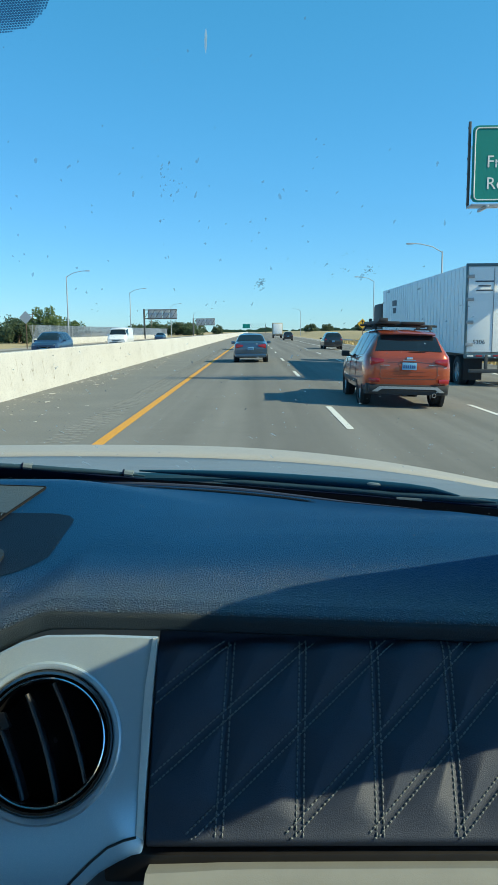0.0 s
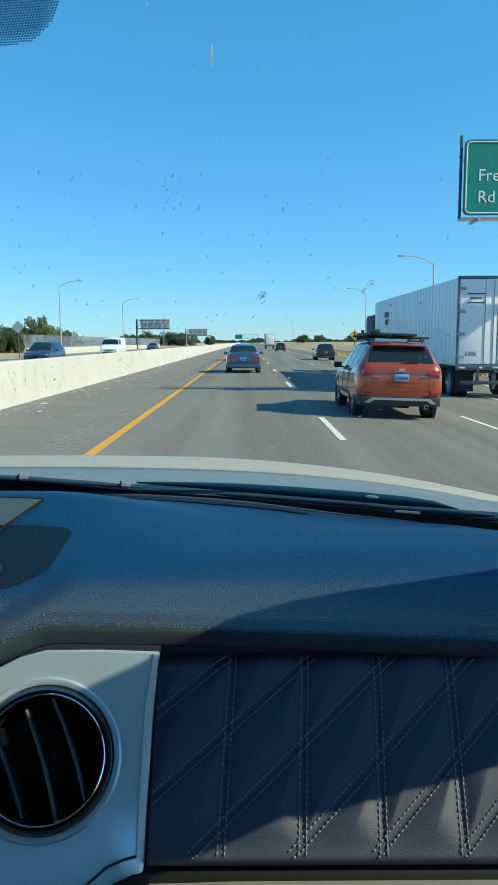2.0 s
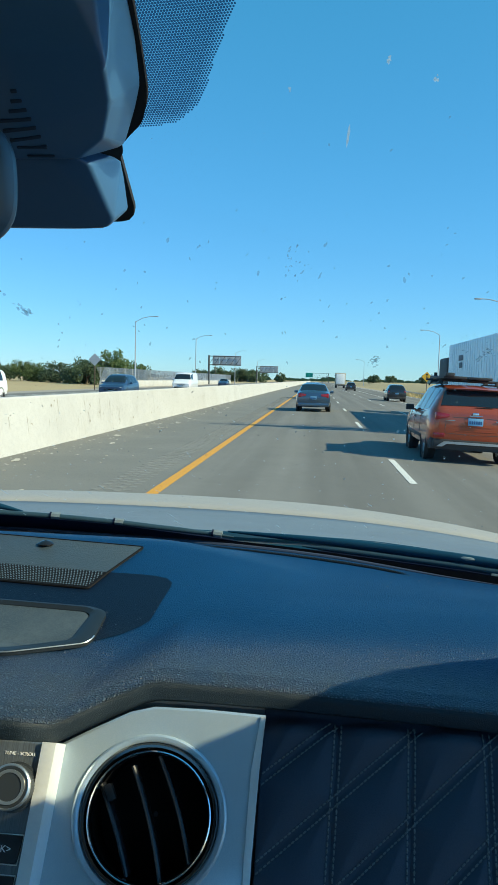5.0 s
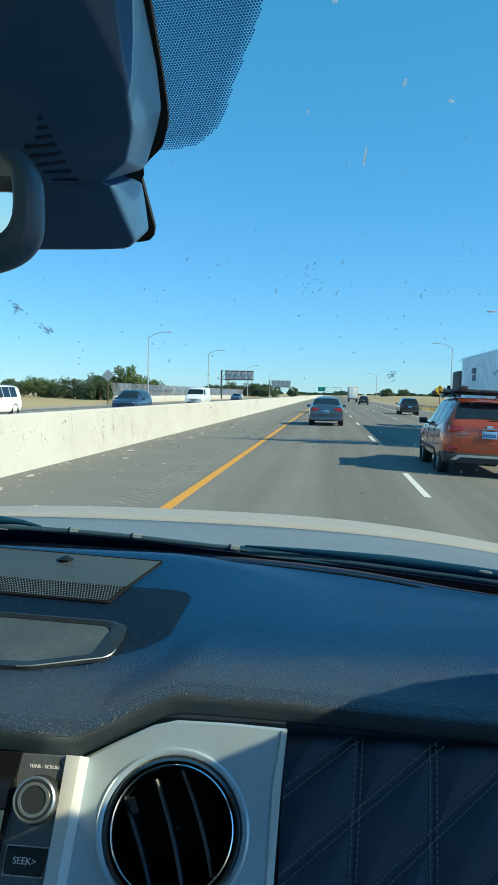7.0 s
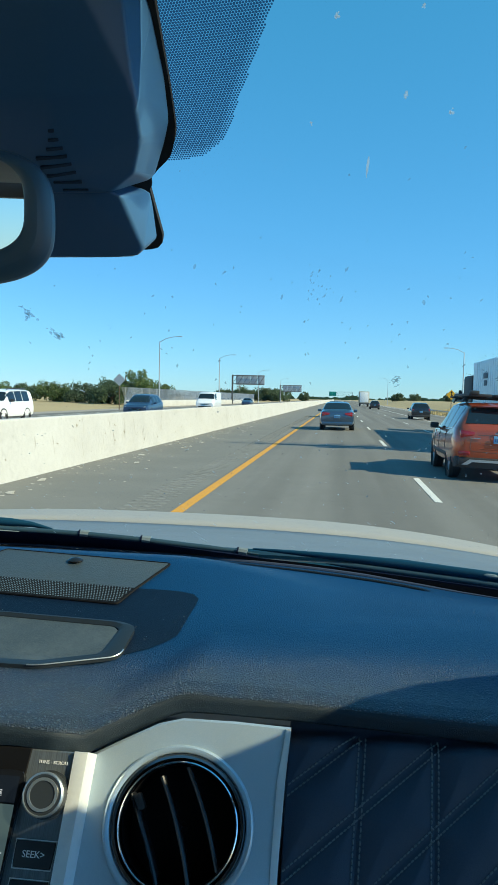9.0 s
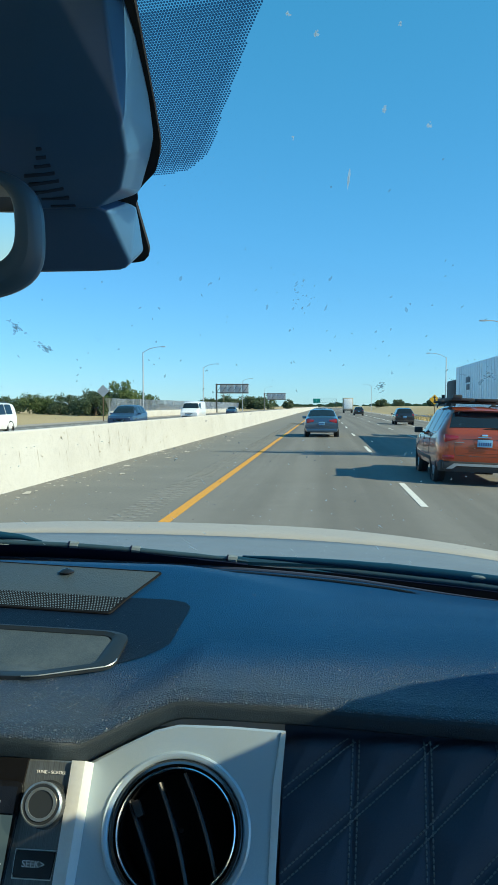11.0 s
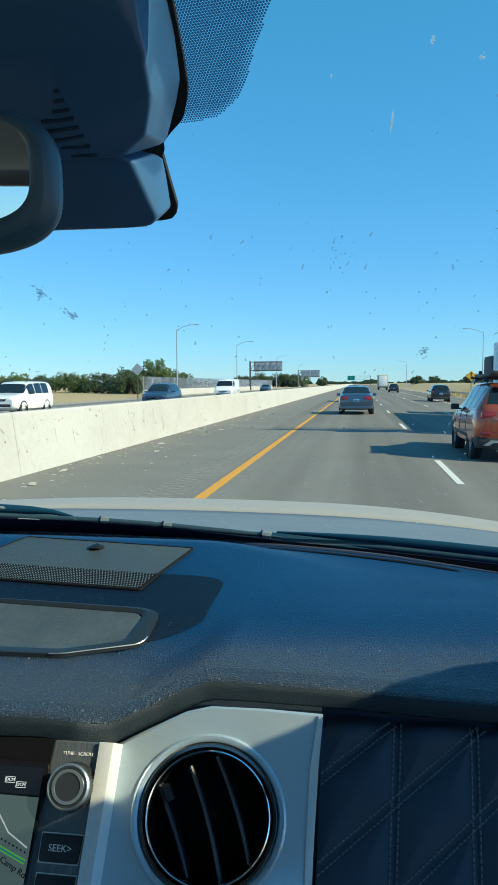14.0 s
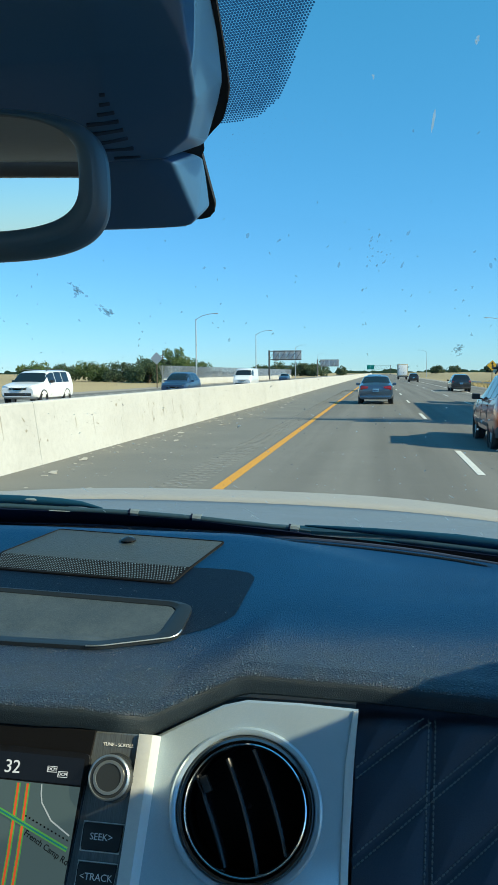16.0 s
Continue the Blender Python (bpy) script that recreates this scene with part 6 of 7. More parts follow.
def front_fittings(c, y, w, z):
    for s in (1, -1):
        bm = bmesh.new()
        hull(bm, [(s * (w + 0.02), y - 0.26, z + 0.09), (s * (w + 0.03), y - 0.22, z - 0.05), (s * (w - 0.38), y + 0.03, z + 0.05), (s * (w - 0.36), y + 0.03, z - 0.06), (s * (w - 0.1), y - 0.02, z + 0.10), (s * (w - 0.1), y + 0.0, z - 0.07)], 0.01, 1)
        part("head_lamp", bm, material("lamp_clear", (0.85, 0.87, 0.9), 0.15) if "lamp_clear" not in bpy.data.materials else bpy.data.materials["lamp_clear"], c, "clear head lamp")
    bm = bmesh.new()
    block(bm, (0, y + 0.0, z - 0.08), (w * 1.1, 0.06, 0.14), 0.02)
    part("grille", bm, M_CLAD, c, "dark grille")
    bm = bmesh.new()
    tube(bm, [(-w * 0.42, y + 0.045, z - 0.02), (-w * 0.2, y + 0.055, z - 0.15), (w * 0.2, y + 0.055, z - 0.15), (w * 0.42, y + 0.045, z - 0.02)], 0.022, 6)
    part("grille_trim", bm, M_CHROME, c, "chrome grille trim")
    bm = bmesh.new()
    block(bm, (0, y - 0.02, z - 0.34), (w * 1.7, 0.12, 0.16), 0.04)
    part("bumper", bm, M_CLAD, c)


def build_semi_trailer():
    y0, x0, x1, zf, zt, length = 27.2, 6.62, 9.22, 0.80, 3.62, 16.1
    xm = (x0 + x1) / 2
    t = thing("semi_trailer", "white ribbed box trailer with double rear doors", "trailer", at=(xm, y0, -0.30))
    w = (x1 - x0) / 2
    h0, h1 = zf + 0.30, zt + 0.30
    bm = bmesh.new()
    block(bm, (0, length / 2 + 0.06, (h0 + h1) / 2), (2 * w - 0.04, length - 0.12, h1 - h0), 0.03)
    part("box", bm, M_TRAILER, t, "white aluminium box")
    for s in (1, -1):
        for k in range(30):
            bm = bmesh.new()
            block(bm, (s * (w - 0.015), 0.5 + k * 0.5, (h0 + h1) / 2), (0.03, 0.07, h1 - h0 - 0.1), 0.008)
            part("side_rib", bm, M_TRAILER, t)
    for s in (1, -1):
        bm = bmesh.new()
        block(bm, (s * w * 0.485, 0.02, (h0 + h1) / 2), (w * 0.93, 0.06, h1 - h0 - 0.12), 0.012)
        door = part("rear_door", bm, M_TRAILER, t, "white rear door")
        for k in range(4):
            bm = bmesh.new()
            block(bm, (s * (w * 0.90), -0.02, h0 + 0.3 + k * 0.72), (0.24, 0.05, 0.10), 0.01)
            part("hinge", bm, M_SKID, door, "grey hinge")
        for d in (0.14, 0.42):
            bm = bmesh.new()
            tube(bm, [(s * d, -0.02, h0 + 0.03), (s * d, -0.02, h1 - 0.1)], 0.012, 8)
            part("lock_rod", bm, M_SKID, door)
        for k, (wd, z) in enumerate(((0.70, h1 - 0.52), (0.46, h1 - 0.66), (0.62, h1 - 0.80)) if s < 0 else ((0.75, h1 - 0.62), (0.80, h1 - 0.82))):
            bm = bmesh.new()
            block(bm, (s * 0.72, -0.014, z), (wd * 0.85, 0.012, 0.045 if s < 0 else 0.085), 0.003)
            part("lettering_bar", bm, M_INKBLUE, door)
    words("5306", 0.20, Matrix.Translation((-0.85, -0.016, h0 + 0.38)) @ pose(0, 0, 0, 90, 0, 0), M_INKBLUE, t, "unit_lettering", 0.003)
    for s in (1, -1):
        bm = bmesh.new()
        block(bm, (s * (w - 0.025), 0.04, (h0 + h1) / 2), (0.06, 0.10, h1 - h0 + 0.06), 0.015)
        part("corner_post", bm, M_POST, t, "blue-grey corner post")
    bm = bmesh.new()
    block(bm, (0, 0.04, h1 - 0.0), (2 * w, 0.10, 0.09), 0.015)
    block(bm, (0, 0.04, h0 - 0.06), (2 * w, 0.12, 0.16), 0.015)
    part("door_frame", bm, M_POST, t)
    for k in range(9):
        bm = bmesh.new()
        block(bm, (-w + 0.18 + k * (2 * w - 0.36) / 8, -0.03, h0 - 0.06), (0.20, 0.01, 0.05), 0.002)
        part("marker_tape", bm, M_LAMPRED if k % 2 else M_WHITELINE2, t)
    bm = bmesh.new()
    for z in (h1 - 0.30,):
        for wd, zz in ((1.1, z - 0.45), (0.75, z - 0.80)):
            block(bm, (-w - 0.006, 12.6, zz), (0.012, wd, 0.26), 0.003)
    part("lettering_bar", bm, M_INKBLUE, t)
    bm = bmesh.new()
    block(bm, (0, -0.02, 0.55), (2 * w - 0.3, 0.10, 0.12), 0.02)
    for s in (1, -1):
        block(bm, (s * 0.6, 0.0, 0.80), (0.10, 0.08, 0.55), 0.01)
    part("underride_guard", bm, M_TRAILDARK, t)
    for s in (1, -1):
        bm = bmesh.new()
        block(bm, (s * 0.92, 0.35, 0.62), (0.6, 0.02, 0.75), 0.004)
        part("mud_flap", bm, M_RUBBER, t, "black mud flap")
        for y in (1.1, 2.4, 12.8, 14.1):
            for d in (0.0, 0.30):
                wheel(t, s * (1.12 - d), y, 0.50, 0.26)
    bm = bmesh.new()
    block(bm, (0, 7.5, h0 - 0.16), (0.9, 14.0, 0.22), 0.03)
    part("chassis", bm, M_TRAILDARK, t)
    cab = thing("truck_tractor", "dark tractor unit pulling the white trailer", "truck", at=(xm, y0 + length + 0.9, -0.30))
    bm = bmesh.new()
    block(bm, (0, 1.6, 2.05), (2.35, 2.6, 2.6), 0.18)
    block(bm, (0, 3.9, 1.45), (2.0, 2.4, 1.4), 0.2)
    part("cab_body", bm, M_CLAD, cab)
    for s in (1, -1):
        bm = bmesh.new()
        block(bm, (s * 1.35, 2.9, 2.25), (0.18, 0.16, 0.6), 0.04)
        part("side_mirror", bm, M_CLAD, cab, "tall door mirror")
        for y in (0.2, 4.4):
            wheel(cab, s * 1.05, y, 0.5, 0.3)
    # a second box truck, far ahead
    f = thing("box_truck", "tan box truck far ahead", "truck", at=(5.6, 195.0, -0.18))
    bm = bmesh.new()
    block(bm, (0, 3.5, 2.35), (2.5, 7.0, 2.9), 0.06)
    part("box", bm, M_BEIGE, f, "tan cargo box")
    bm = bmesh.new()
    block(bm, (0, -0.01, 2.35), (2.1, 0.06, 2.5), 0.03)
    part("rear_door", bm, M_TRAILER, f, "grey roll-up door")
    bm = bmesh.new()
    block(bm, (0, 0.1, 0.75), (2.4, 0.2, 0.25), 0.04)
    part("bumper", bm, M_TRAILDARK, f)
    for s in (1, -1):
        for y in (1.4, 6.5):
            wheel(f, s * 1.0, y, 0.45, 0.3)


M_WHITELINE2 = material("marker_white", (0.7, 0.7, 0.7), 0.5)


# ---- roadside ----
def street_lamp(x, y, side, h=9.2, arm=2.6):
    base = land_z(x, y)
    t = thing("street_lamp", "tall grey steel street lamp with curved arm", "street lamp", "street lamps", (x, y, base))
    bm = bmesh.new()
    tube(bm, [(0, 0, 0), (0, 0, h * 0.5), (0, 0, h)], [0.11, 0.09, 0.065], 10)
    part("pole", bm, M_STEEL, t)
    bm = bmesh.new()
    lathe(bm, [(0.17, 0), (0.17, 0.25), (0.12, 0.32), (0.02, 0.32), (0.02, 0)], Matrix(), 12)
    part("base", bm, M_STEEL, t)
    bm = bmesh.new()
    tube(bm, [(0, 0, h - 0.1), (side * arm * 0.35, 0, h + 0.42), (side * arm * 0.75, 0, h + 0.66), (side * arm, 0, h + 0.70)], 0.04, 8)
    part("arm", bm, M_STEEL, t)
    bm = bmesh.new()
    block(bm, (side * (arm + 0.3), 0, h + 0.69), (0.62, 0.24, 0.13), 0.04)
    part("lamp_head", bm, M_STEEL, t)


def tree(name, label, x, y, h, spread, seed, leaf, count=2600, size=0.30, sunk=0.0, low=0.25):
    rnd = random.Random(seed)
    t = thing(name, label, "tree", "roadside trees", (x, y, land_z(x, y) - sunk))
    bm = bmesh.new()
    tube(bm, [(0, 0, 0), (0.05 * h, 0, h * 0.25), (0.02 * h, 0.03 * h, h * 0.5), (0, 0, h * 0.8)], [0.05 * h, 0.04 * h, 0.025 * h, 0.008 * h], 8)
    tips = []
    for k in range(7):
        a = 2.4 * k + rnd.uniform(-0.3, 0.3)
        z0 = h * rnd.uniform(0.2, 0.5)
        r = spread * rnd.uniform(0.5, 0.85)
        tip = Vector((r * math.cos(a), r * math.sin(a), z0 + h * rnd.uniform(0.15, 0.38)))
        tube(bm, [(0.02 * h, 0, z0), (tip.x * 0.5, tip.y * 0.5, z0 + (tip.z - z0) * 0.6), tip], [0.02 * h, 0.013 * h, 0.004 * h], 6)
        tips.append(tip)
    part("trunk", bm, M_BARK, t, "brown trunk and limbs")
    clumps = []
    for _ in range(44):
        a, r = rnd.uniform(0, 6.28), spread * math.sqrt(rnd.random()) * 0.92
        top = h * (1.0 - 0.42 * (r / spread) ** 2) * rnd.uniform(0.86, 1.03)
        z = rnd.uniform(h * low, top * 0.92)
        clumps.append((Vector((r * math.cos(a), r * math.sin(a), z)), spread * rnd.uniform(0.18, 0.34)))
    verts, faces = [], []
    for _ in range(int(count * 1.7)):
        c, r = rnd.choice(clumps)
        d = Vector((rnd.gauss(0, 1), rnd.gauss(0, 1), rnd.gauss(0, 0.8)))
        d = d.normalized() * r * (0.55 + 0.5 * rnd.random())
        p = c + d
        u = Vector((rnd.gauss(0, 1), rnd.gauss(0, 1), rnd.gauss(0, 1))).normalized()
        w = u.orthogonal().normalized()
        s = size * rnd.uniform(0.6, 1.3)
        i = len(verts)
        verts += [p - u * s * 0.6, p + w * s * 0.35, p + u * s * 0.6, p - w * s * 0.35]
        faces.append((i, i + 1, i + 2, i + 3))
    me = bpy.data.meshes.new("crown")
    me.from_pydata([tuple(v) for v in verts], [], faces)
    me.materials.append(leaf)
    ob = new("crown", me)
    ob.parent = t
    ob["label"] = "uneven leafy crown"


def gantry(name, label, x0, x1, y, z0, z1, post_x, mat, panels):
    t = thing(name, label, "road sign", "overhead signs", (post_x, y, land_z(post_x, y)))
    bm = bmesh.new()
    tube(bm, [(0, 0, 0), (0, 0, z1)], 0.22, 10)
    part("post", bm, M_TRAILDARK, t)
    bm = bmesh.new()
    for z in (z0 + 0.2, z1 - 0.2):
        tube(bm, [(0, 0, z), (x1 - post_x, 0, z)], 0.09, 8)
    n = 6
    for k in range(n):
        a = (x1 - post_x) * k / n
        b = (x1 - post_x) * (k + 1) / n
        tube(bm, [(a, 0, z0 + 0.2), (b, 0, z1 - 0.2)], 0.06, 6)
    part("truss", bm, M_TRAILDARK, t)
    for k in range(panels):
        a = x0 - post_x + (x1 - x0) * k / panels
        b = x0 - post_x + (x1 - x0) * (k + 1) / panels
        bm = bmesh.new()
        block(bm, ((a + b) / 2, 0.35, (z0 + z1) / 2), (b - a - 0.06, 0.06, z1 - z0), 0.02)
        part("sign_panel", bm, mat, t)


def guide_sign():
    """A green guide sign on a cantilever over the right lanes."""
    x0, x1, y, z0, z1, post = 6.45, 11.6, 26.4, 5.40, 7.62, 14.4
    t = thing("highway_sign", "green highway guide sign with white lettering on a steel cantilever", "road sign", "overhead signs", (post, y + 0.9, land_z(post, y)))
    low = -t.location.z
    w, h, xm, zm = x1 - x0, z1 - z0, (x0 + x1) / 2 - post, (z0 + z1) / 2 + low
    bm = bmesh.new()
    plate(bm, rounded([(xm - w / 2, zm - h / 2), (xm + w / 2, zm - h / 2), (xm + w / 2, zm + h / 2), (xm - w / 2, zm + h / 2)], 0.18), lambda a, b, d: Vector((a, -0.9 - d, b)), 0.05, 0.01, 1)
    panel = part("sign_panel", bm, M_GREEN, t, "green reflective panel")
    bm = bmesh.new()
    ring = rounded([(xm - w / 2 + 0.07, zm - h / 2 + 0.07), (xm + w / 2 - 0.07, zm - h / 2 + 0.07), (xm + w / 2 - 0.07, zm + h / 2 - 0.07), (xm - w / 2 + 0.07, zm + h / 2 - 0.07)], 0.15)
    tube(bm, [Vector((a, -0.955, b)) for a, b in ring + ring[:1]], 0.022, 5)
    part("border", bm, M_WHITELINE2, panel, "thin white border")
    for text, z in (("French Camp", zm + 0.05), ("Rd", zm - 0.58)):
        words(text, 0.50, Matrix.Translation((xm - w / 2 + 0.42, -0.957, z)) @ pose(0, 0, 0, 90, 0, 0), M_WHITELINE2, panel, "lettering", 0.004, "LEFT")
    bm = bmesh.new()
    for a in (xm - w / 2 - 0.06, xm - w / 6, xm + w / 6, xm + w / 2):
        block(bm, (a, -0.78, zm), (0.07, 0.10, h + 0.3), 0.01)
    for k in range(6):
        block(bm, (xm - w / 2 - 0.05, -0.72, zm - h / 2 + h * k / 5), (0.06, 0.20, 0.05), 0.01)
    part("bracket", bm, M_TRAILDARK, t, "dark steel mounting brackets")
    bm = bmesh.new()
    for z in (zm - 0.75, zm + 0.75):
        for d in (-0.45, 0.25):
            tube(bm, [(xm - w / 2 + 0.3, d, z), (0, d, z)], 0.06, 8)
    part("truss", bm, M_STEEL, t)
    bm = bmesh.new()
    block(bm, (xm, -1.25, zm - h / 2 - 0.16), (w + 0.3, 0.55, 0.06), 0.01)
    for k in range(5):
        block(bm, (xm - w / 2 + 0.3 + k * (w - 0.6) / 4, -1.15, zm - h / 2 - 0.22), (0.08, 0.95, 0.08), 0.01)
    part("catwalk", bm, M_STEEL, t, "narrow steel catwalk")
    bm = bmesh.new()
    tube(bm, [(0, 0, 0), (0, 0, zm + 1.0)], [0.26, 0.20], 14)
    part("post", bm, M_STEEL, t, "round steel post")


def diamond_sign(x, y, mat, label, h, size, arrow):
    t = thing("diamond_sign", label, "road sign", "", (x, y, land_z(x, y)))
    bm = bmesh.new()
    block(bm, (0, 0.06, h / 2), (0.09, 0.09, h), 0.01)
    part("post", bm, M_WOODPOLE, t, "wooden post")
    bm = bmesh.new()
    k = size / 2 * 1.414
    plate(bm, rounded([(-k, h), (0, h - k), (k, h), (0, h + k)], 0.06), lambda a, b, d: Vector((a, -d, b)), 0.015)
    part("sign_panel", bm, mat, t)
    if arrow:
        bm = bmesh.new()
        block(bm, (0, -0.02, h), (0.10, 0.012, 0.62), 0.004)
        block(bm, (0.10, -0.02, h - 0.14), (0.09, 0.012, 0.36), 0.004, pose(0, 0, 0, 0, 32, 0))
        plate(bm, [(-0.17, h + 0.24), (0.17, h + 0.24), (0, h + 0.48)], lambda a, b, d: Vector((a, -0.015 - d, b)), 0.012)
        part("arrow", bm, M_RUBBER, t, "black merge arrow")


def build_roadside():
    for x, y, s in ((16.6, 72, -1), (19.5, 130, -1), (17.0, 290, -1), (-25.7, 108, 1), (-24.2, 152, 1), (-25.0, 232, 1), (-26, 330, 1)):
        street_lamp(x, y, s)
    for k, (x, y, h, r, leaf, n, sz) in enumerate((
            (-33.5, 124, 5.6, 3.6, M_LEAF, 3200, 0.32), (-37.5, 126, 5.0, 3.0, M_LEAFDARK, 1800, 0.32), (-31.0, 130, 4.4, 2.4, M_LEAF, 1400, 0.30),
            (20.5, 80, 4.2, 3.0, M_LEAFPALE, 3600, 0.26), (24.8, 77, 4.6, 3.4, M_LEAFPALE, 3600, 0.26), (29.5, 84, 5.2, 3.8, M_LEAFPALE, 3400, 0.28), (35.5, 90, 5.2, 3.4, M_LEAFPALE, 2600, 0.30), (18.2, 92, 2.4, 1.8, M_LEAFPALE, 1500, 0.26),
            (-37.0, 122, 4.1, 3.4, M_LEAFDARK, 2400, 0.32), (-43.5, 128, 3.4, 3.2, M_LEAFDARK, 2200, 0.32), (-50.0, 131, 3.9, 3.4, M_LEAF, 2200, 0.32), (-57.0, 134, 3.1, 3.0, M_LEAFDARK, 2000, 0.32),
            (-66, 142, 3.5, 3.4, M_LEAF, 2000, 0.32),
            (-28, 352, 6.0, 6.0, M_LEAFDARK, 2200, 0.6), (-36, 356, 7.0, 6.5, M_LEAFDARK, 2400, 0.6), (-45, 360, 6.2, 6.5, M_LEAFDARK, 2400, 0.6), (-54, 360, 5.0, 5.5, M_LEAFDARK, 1800, 0.6),
            (-19, 400, 5.5, 3.0, M_LEAFDARK, 900, 0.6), (24, 330, 3.4, 3.0, M_LEAFDARK, 1200, 0.5), (33, 350, 3.2, 3.0, M_LEAFDARK, 1200, 0.5), (48, 340, 4.0, 4.0, M_LEAFDARK, 1400, 0.6))):
        tree("tree", "dusty green roadside tree with uneven crown" if leaf is M_LEAF else "dark green tree beyond the verge", x, y, h, r, 40 + k, leaf, n, sz, low=0.12)
    # far line of trees and roofs on the horizon
    bm = bmesh.new()
    rnd = random.Random(77)
    for _ in range(520):
        a = rnd.uniform(-0.75, 0.6)
        d = rnd.uniform(1200, 1900)
        h = rnd.uniform(2.0, 7.0) * (1.5 if rnd.random() < 0.1 else 1)
        x, y = d * math.sin(a), d * math.cos(a)
        s = rnd.uniform(4, 14)
        tri = [Vector((x - s, y, -1)), Vector((x - s * 0.7, y + 2, h * 0.75)), Vector((x - s * 0.1, y, h)), Vector((x + s * 0.5, y - 2, h * 0.8)), Vector((x + s, y, -1))]
        bm.faces.new([bm.verts.new(p) for p in tri])
    solo("far_woods", bm, M_LEAFDARK, "low dark tree line along the horizon", "woods", kind="stuff")
    guide_sign()
    gantry("overhead_sign", "grey back of an overhead sign on a dark truss", -25.6, -18.6, 186, 4.6, 7.0, -26.4, M_STEEL, 4)
    gantry("overhead_sign", "grey back of an overhead sign on a dark truss", -25.0, -17.0, 330, 4.2, 7.2, -26.2, M_STEEL, 4)
    gantry("guide_sign", "green overhead guide sign far ahead", -10.0, -4.0, 640, 4.4, 8.0, 9.0, M_GREEN, 2)
    diamond_sign(-23.8, 82, M_STEEL, "grey back of a diamond warning sign", 3.2, 0.95, False)
    diamond_sign(14.2, 105, M_SIGNYELLOW, "yellow diamond warning sign with merge arrow", 2.9, 0.95, True)
    # parapet with fence on the far side
    w = thing("parapet", "white concrete parapet with chain-link fence", "wall", at=(-26.6, 94, 0), kind="structure")
    bm = bmesh.new()
    block(bm, (0, 70, 0.45), (0.3, 140, 0.95), 0.03)
    part("concrete_wall", bm, M_CONCRETE, w)
    for k in range(36):
        bm = bmesh.new()
        tube(bm, [(0, k * 4.0, 0.9), (0, k * 4.0, 2.6)], 0.04, 6)
        part("fence_post", bm, M_STEEL, w)
    bm = bmesh.new()
    for k in range(560):
        y = k * 0.25
        for d in (1, -1):
            a, b = (y, 0.95), (y + d * 1.6, 2.55)
            tube(bm, [(0, a[0], a[1]), (0, b[0], b[1])], 0.018, 3, False)
    mesh_ob = part("chain_link", bm, M_STEEL, w, "grey chain-link mesh")
    mesh_ob["kind"] = "stuff"
    # guard rail on the right
    g = thing("guard_rail", "galvanised steel guard rail beside the verge", "guard rail", at=(15.2, 50, land_z(15.2, 50)), kind="structure")
    bm = bmesh.new()
    prof = [(0.0, 0.46), (-0.05, 0.50), (-0.05, 0.56), (0.0, 0.61), (-0.05, 0.66), (-0.05, 0.72), (0.0, 0.77)]
    sheet(bm, lambda u, v: Vector((prof[int(u)][0], v, prof[int(u)][1])), list(range(len(prof))), steps(0, 90, 12))
    part("rail", bm, M_STEEL, g)
    for k in range(30):
        bm = bmesh.new()
        block(bm, (0.08, k * 3.1, 0.38), (0.12, 0.15, 0.80), 0.01)
        part("rail_post", bm, M_WOODPOLE, g)
    # tan warehouse and retaining wall
    b = thing("warehouse", "long beige warehouse beyond the verge", "building", at=(62, 265, 0))
    bm = bmesh.new()
    block(bm, (0, 0, 1.9), (46, 30, 4.4), 0.1)
    part("wall", bm, M_BEIGE, b, "ribbed beige wall")
    for k in range(44):
        bm = bmesh.new()
        block(bm, (-22 + k * 1.02, -15.05, 1.9), (0.25, 0.14, 4.3), 0.03)
        part("wall_rib", bm, M_BEIGE, b)
    bm = bmesh.new()
    block(bm, (0, 0, 4.2), (46.6, 30.6, 0.3), 0.05)
    part("roof", bm, M_STEEL, b)
    # telephone poles
    for x, y in ((38, 150), (44, 185), (50, 230), (-60, 210), (-72, 260), (-95, 180), (-40, 300)):
        p = thing("utility_pole", "brown wooden utility pole with cross arm", "utility pole", "utility poles", (x, y, land_z(x, y)))
        bm = bmesh.new()
        tube(bm, [(0, 0, 0), (0, 0, 6.6)], [0.16, 0.11], 8)
        part("pole", bm, M_WOODPOLE, p)
        for z in (6.2, 5.6):
            bm = bmesh.new()
            block(bm, (0, 0, z), (2.3 if z > 6 else 1.6, 0.12, 0.13), 0.02)
            part("cross_arm", bm, M_WOODPOLE, p)
    # tufts of dry grass along the right verge
    verts, faces = [], []
    rnd = random.Random(3)
    for _ in range(9000):
        x = 13.6 + abs(rnd.gauss(0, 4.0))
        y = rnd.uniform(34, 130)
        z = land_z(x, y) - 0.03
        h = rnd.uniform(0.25, 0.75)
        a = rnd.uniform(0, 6.28)
        dx, dy = 0.05 * math.cos(a), 0.05 * math.sin(a)
        lx, ly = rnd.gauss(0, 0.12), rnd.gauss(0, 0.12)
        i = len(verts)
        verts += [(x - dx, y - dy, z), (x + dx, y + dy, z), (x + lx, y + ly, z + h)]
        faces.append((i, i + 1, i + 2))
    me = bpy.data.meshes.new("dry_grass")
    me.from_pydata(verts, [], faces)
    me.materials.append(M_GRASS)
    tagged(new("dry_grass", me), "tall dry golden grass on the verge", "grass", kind="stuff")


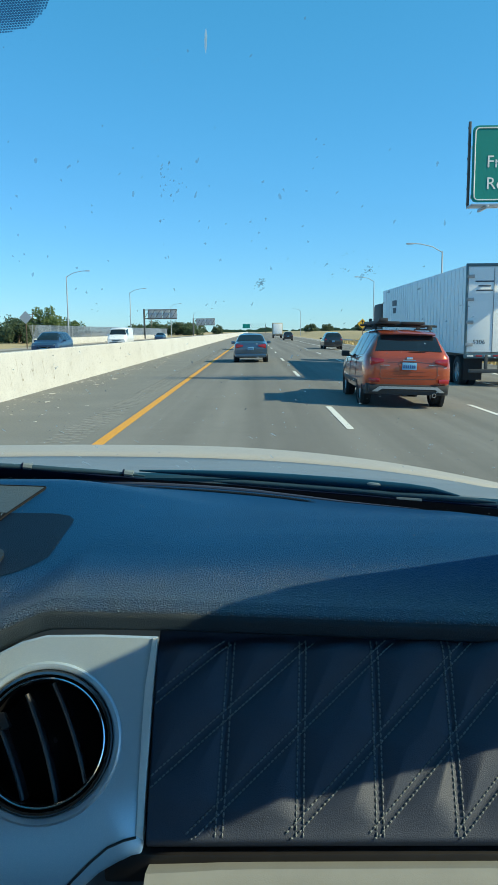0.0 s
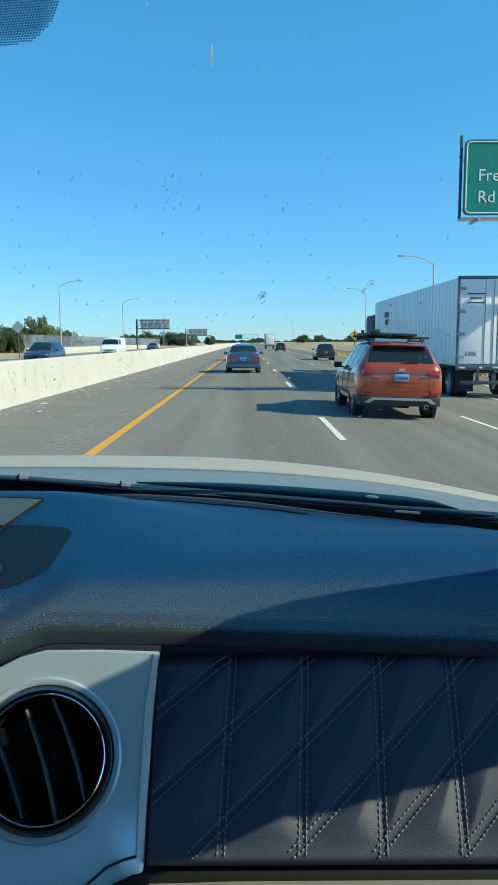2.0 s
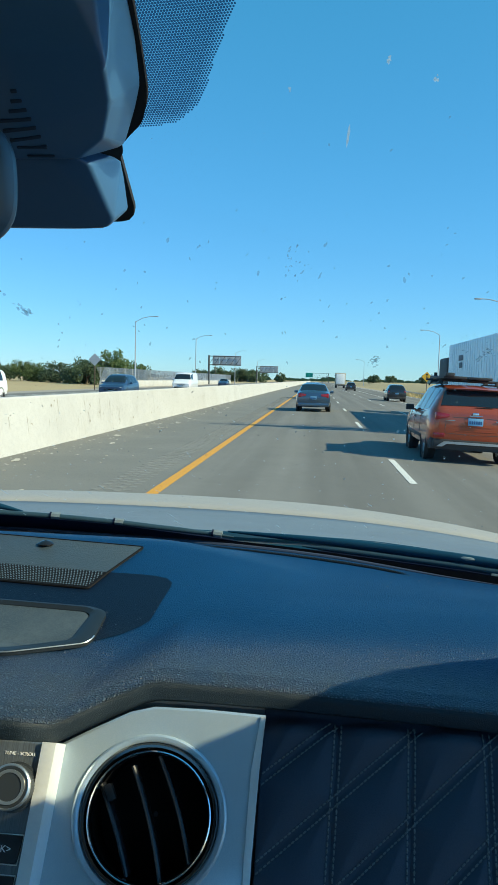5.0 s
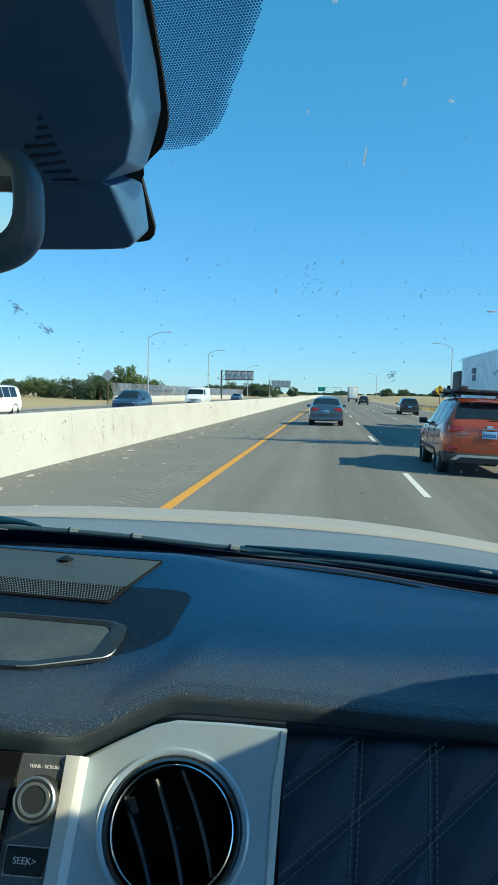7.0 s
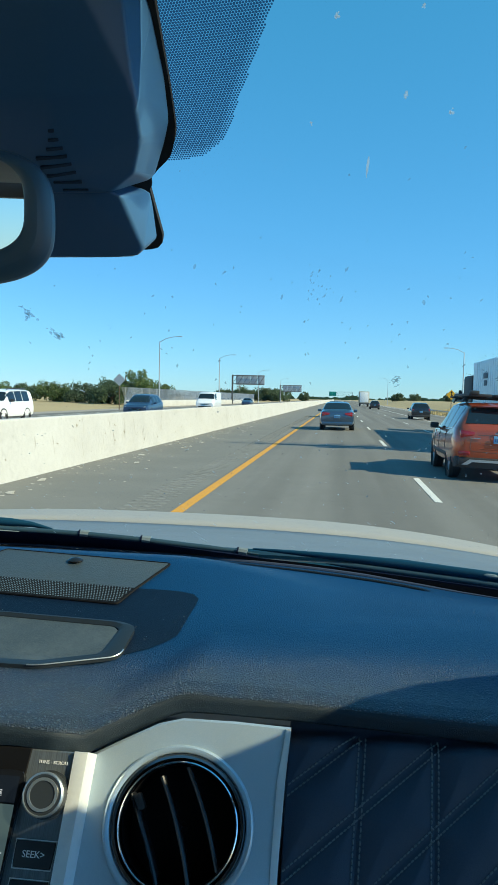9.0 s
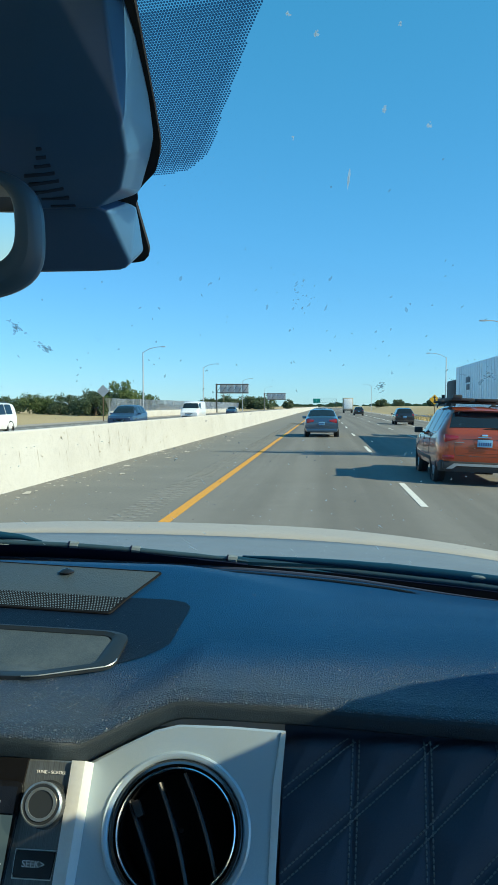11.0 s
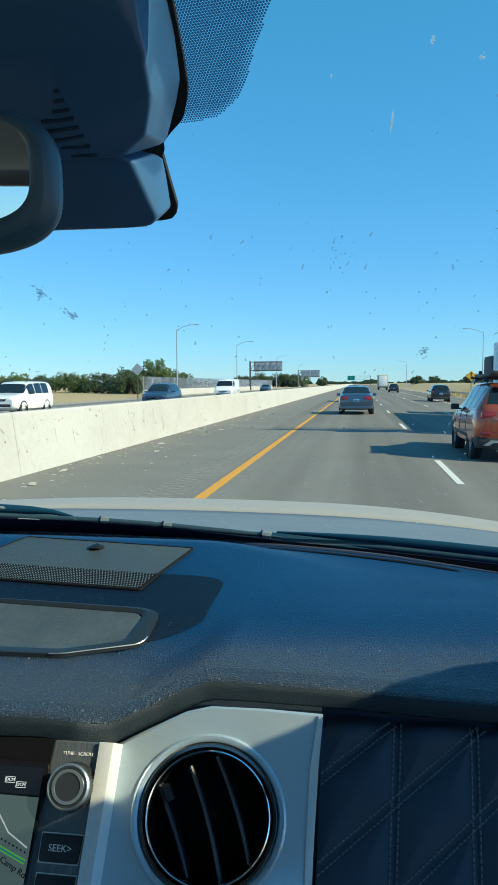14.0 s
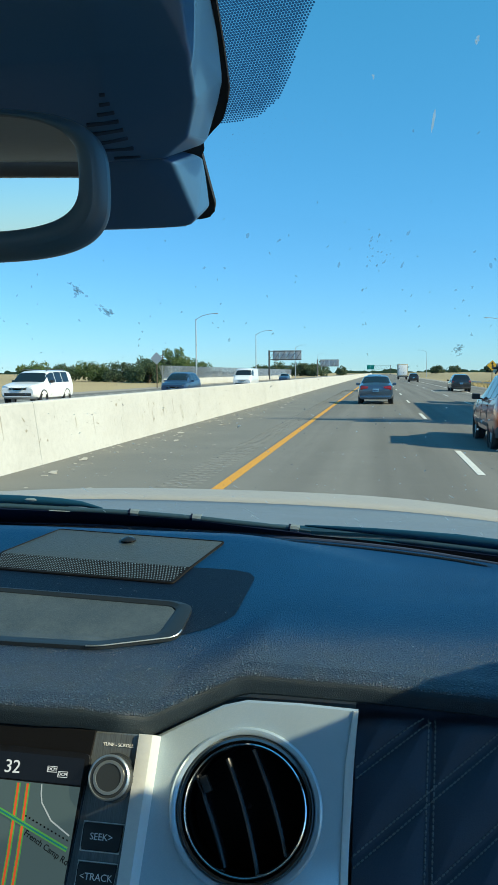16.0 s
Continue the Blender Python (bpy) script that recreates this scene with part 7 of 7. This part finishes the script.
# ---- dirt on the windshield ----
def build_dirt():
    rnd = random.Random(21)
    bm = bmesh.new()

    def speck(x, z, r, lean=0.0, stretch=1.0):
        c = glass_point(x, z, -0.001)
        ax, up = Vector((1, 0, 0)), Vector((0, -0.78, 0.62))
        d1 = ax * math.cos(lean) + up * math.sin(lean)
        d2 = up * math.cos(lean) - ax * math.sin(lean)
        n = 9
        vs = []
        for j in range(n):
            k = 2 * math.pi * j / n
            q = r * rnd.uniform(0.45, 1.4)
            vs.append(bm.verts.new(c + d1 * math.cos(k) * q * stretch + d2 * math.sin(k) * q))
        bm.faces.new(vs)

    def star(x, z, r, arms):
        for _ in range(arms * 2):
            a = rnd.uniform(0, 6.28)
            d = r * abs(rnd.gauss(0.4, 0.35))
            speck(x + math.cos(a) * d, z + math.sin(a) * d * 0.8, r * rnd.uniform(0.05, 0.15), rnd.uniform(0, 3.1), rnd.uniform(1.0, 2.2))

    star(-0.136, 1.633, 0.0075, 16)
    def blot(x, z, size, lean, n):
        for _ in range(n):
            d = rnd.gauss(0, 0.45)
            e = rnd.gauss(0, 0.16)
            speck(x + size * (d * math.cos(lean) - e * math.sin(lean)), z + 0.62 * size * (d * math.sin(lean) + e * math.cos(lean)), size * rnd.uniform(0.05, 0.14), lean + rnd.gauss(0, 0.4), rnd.uniform(1.0, 2.6))

    blot(-0.462, 1.672, 0.012, -0.9, 20)
    blot(-0.482, 1.690, 0.012, -1.1, 16)
    blot(-0.484, 1.686, 0.009, 0.9, 7)
    for _ in range(26):
        speck(-0.209 + rnd.gauss(0, 0.0055), 1.706 + rnd.gauss(0, 0.009), rnd.uniform(0.0003, 0.0010), rnd.uniform(0.9, 1.8), rnd.uniform(1.0, 3.0))
    star(-0.045, 1.640, 0.0065, 12)
    for x, z in ((-0.08, 1.646), (-0.068, 1.652), (-0.075, 1.638), (-0.066, 1.642)):
        star(x, z, 0.003, 5)
    for _ in range(240):
        x = rnd.uniform(-0.62, 0.16)
        z = min(1.78, max(1.40, rnd.gauss(1.655, 0.055)))
        speck(x, z, rnd.uniform(0.0004, 0.0012), rnd.uniform(0.8, 1.8), rnd.uniform(1.0, 3.2))
    for _ in range(110):
        x = rnd.uniform(-0.62, 0.16)
        speck(x, rnd.uniform(1.42, 1.62), rnd.uniform(0.0003, 0.0009), rnd.uniform(0, 3), rnd.uniform(1.0, 2.0))
    solo("insect_splats", bm, M_GRIME, "dried insect splats and dirt on the glass", "dirt", kind="stuff")
    bm = bmesh.new()
    for x, z, r in ((-0.194, 1.841, 0.0016), (-0.1503, 1.8063, 0.0016), (-0.1214, 1.7963, 0.0015), (-0.1452, 1.8389, 0.0014), (-0.2111, 1.7979, 0.0009), (-0.2111, 1.8489, 0.0012)):
        for _ in range(5):
            speck(x + rnd.gauss(0, r * 0.5), z + rnd.gauss(0, r * 0.4), r * rnd.uniform(0.25, 0.7), rnd.uniform(0, 3), rnd.uniform(1, 1.6))
    for _ in range(240):
        speck(rnd.uniform(-0.62, 0.16), rnd.uniform(1.41, 1.58), rnd.uniform(0.0003, 0.0008), rnd.uniform(0, 3), rnd.uniform(1, 2.2))
    for _ in range(20):   # streaks low down
        speck(rnd.uniform(-0.6, -0.05), rnd.uniform(1.41, 1.47), rnd.uniform(0.0004, 0.0007), rnd.uniform(2.0, 2.3), rnd.uniform(6, 13))
    for off in (-0.0004, 0.0, 0.0004):
        speck(-0.172 + off, 1.775 + off * 4, 0.0009, 1.52, 6.0)
    solo("water_spots", bm, M_SPOT, "pale dried water spots on the glass", "dirt", kind="stuff")


build_orange_suv()
build_traffic()
build_semi_trailer()
build_roadside()
build_dirt()
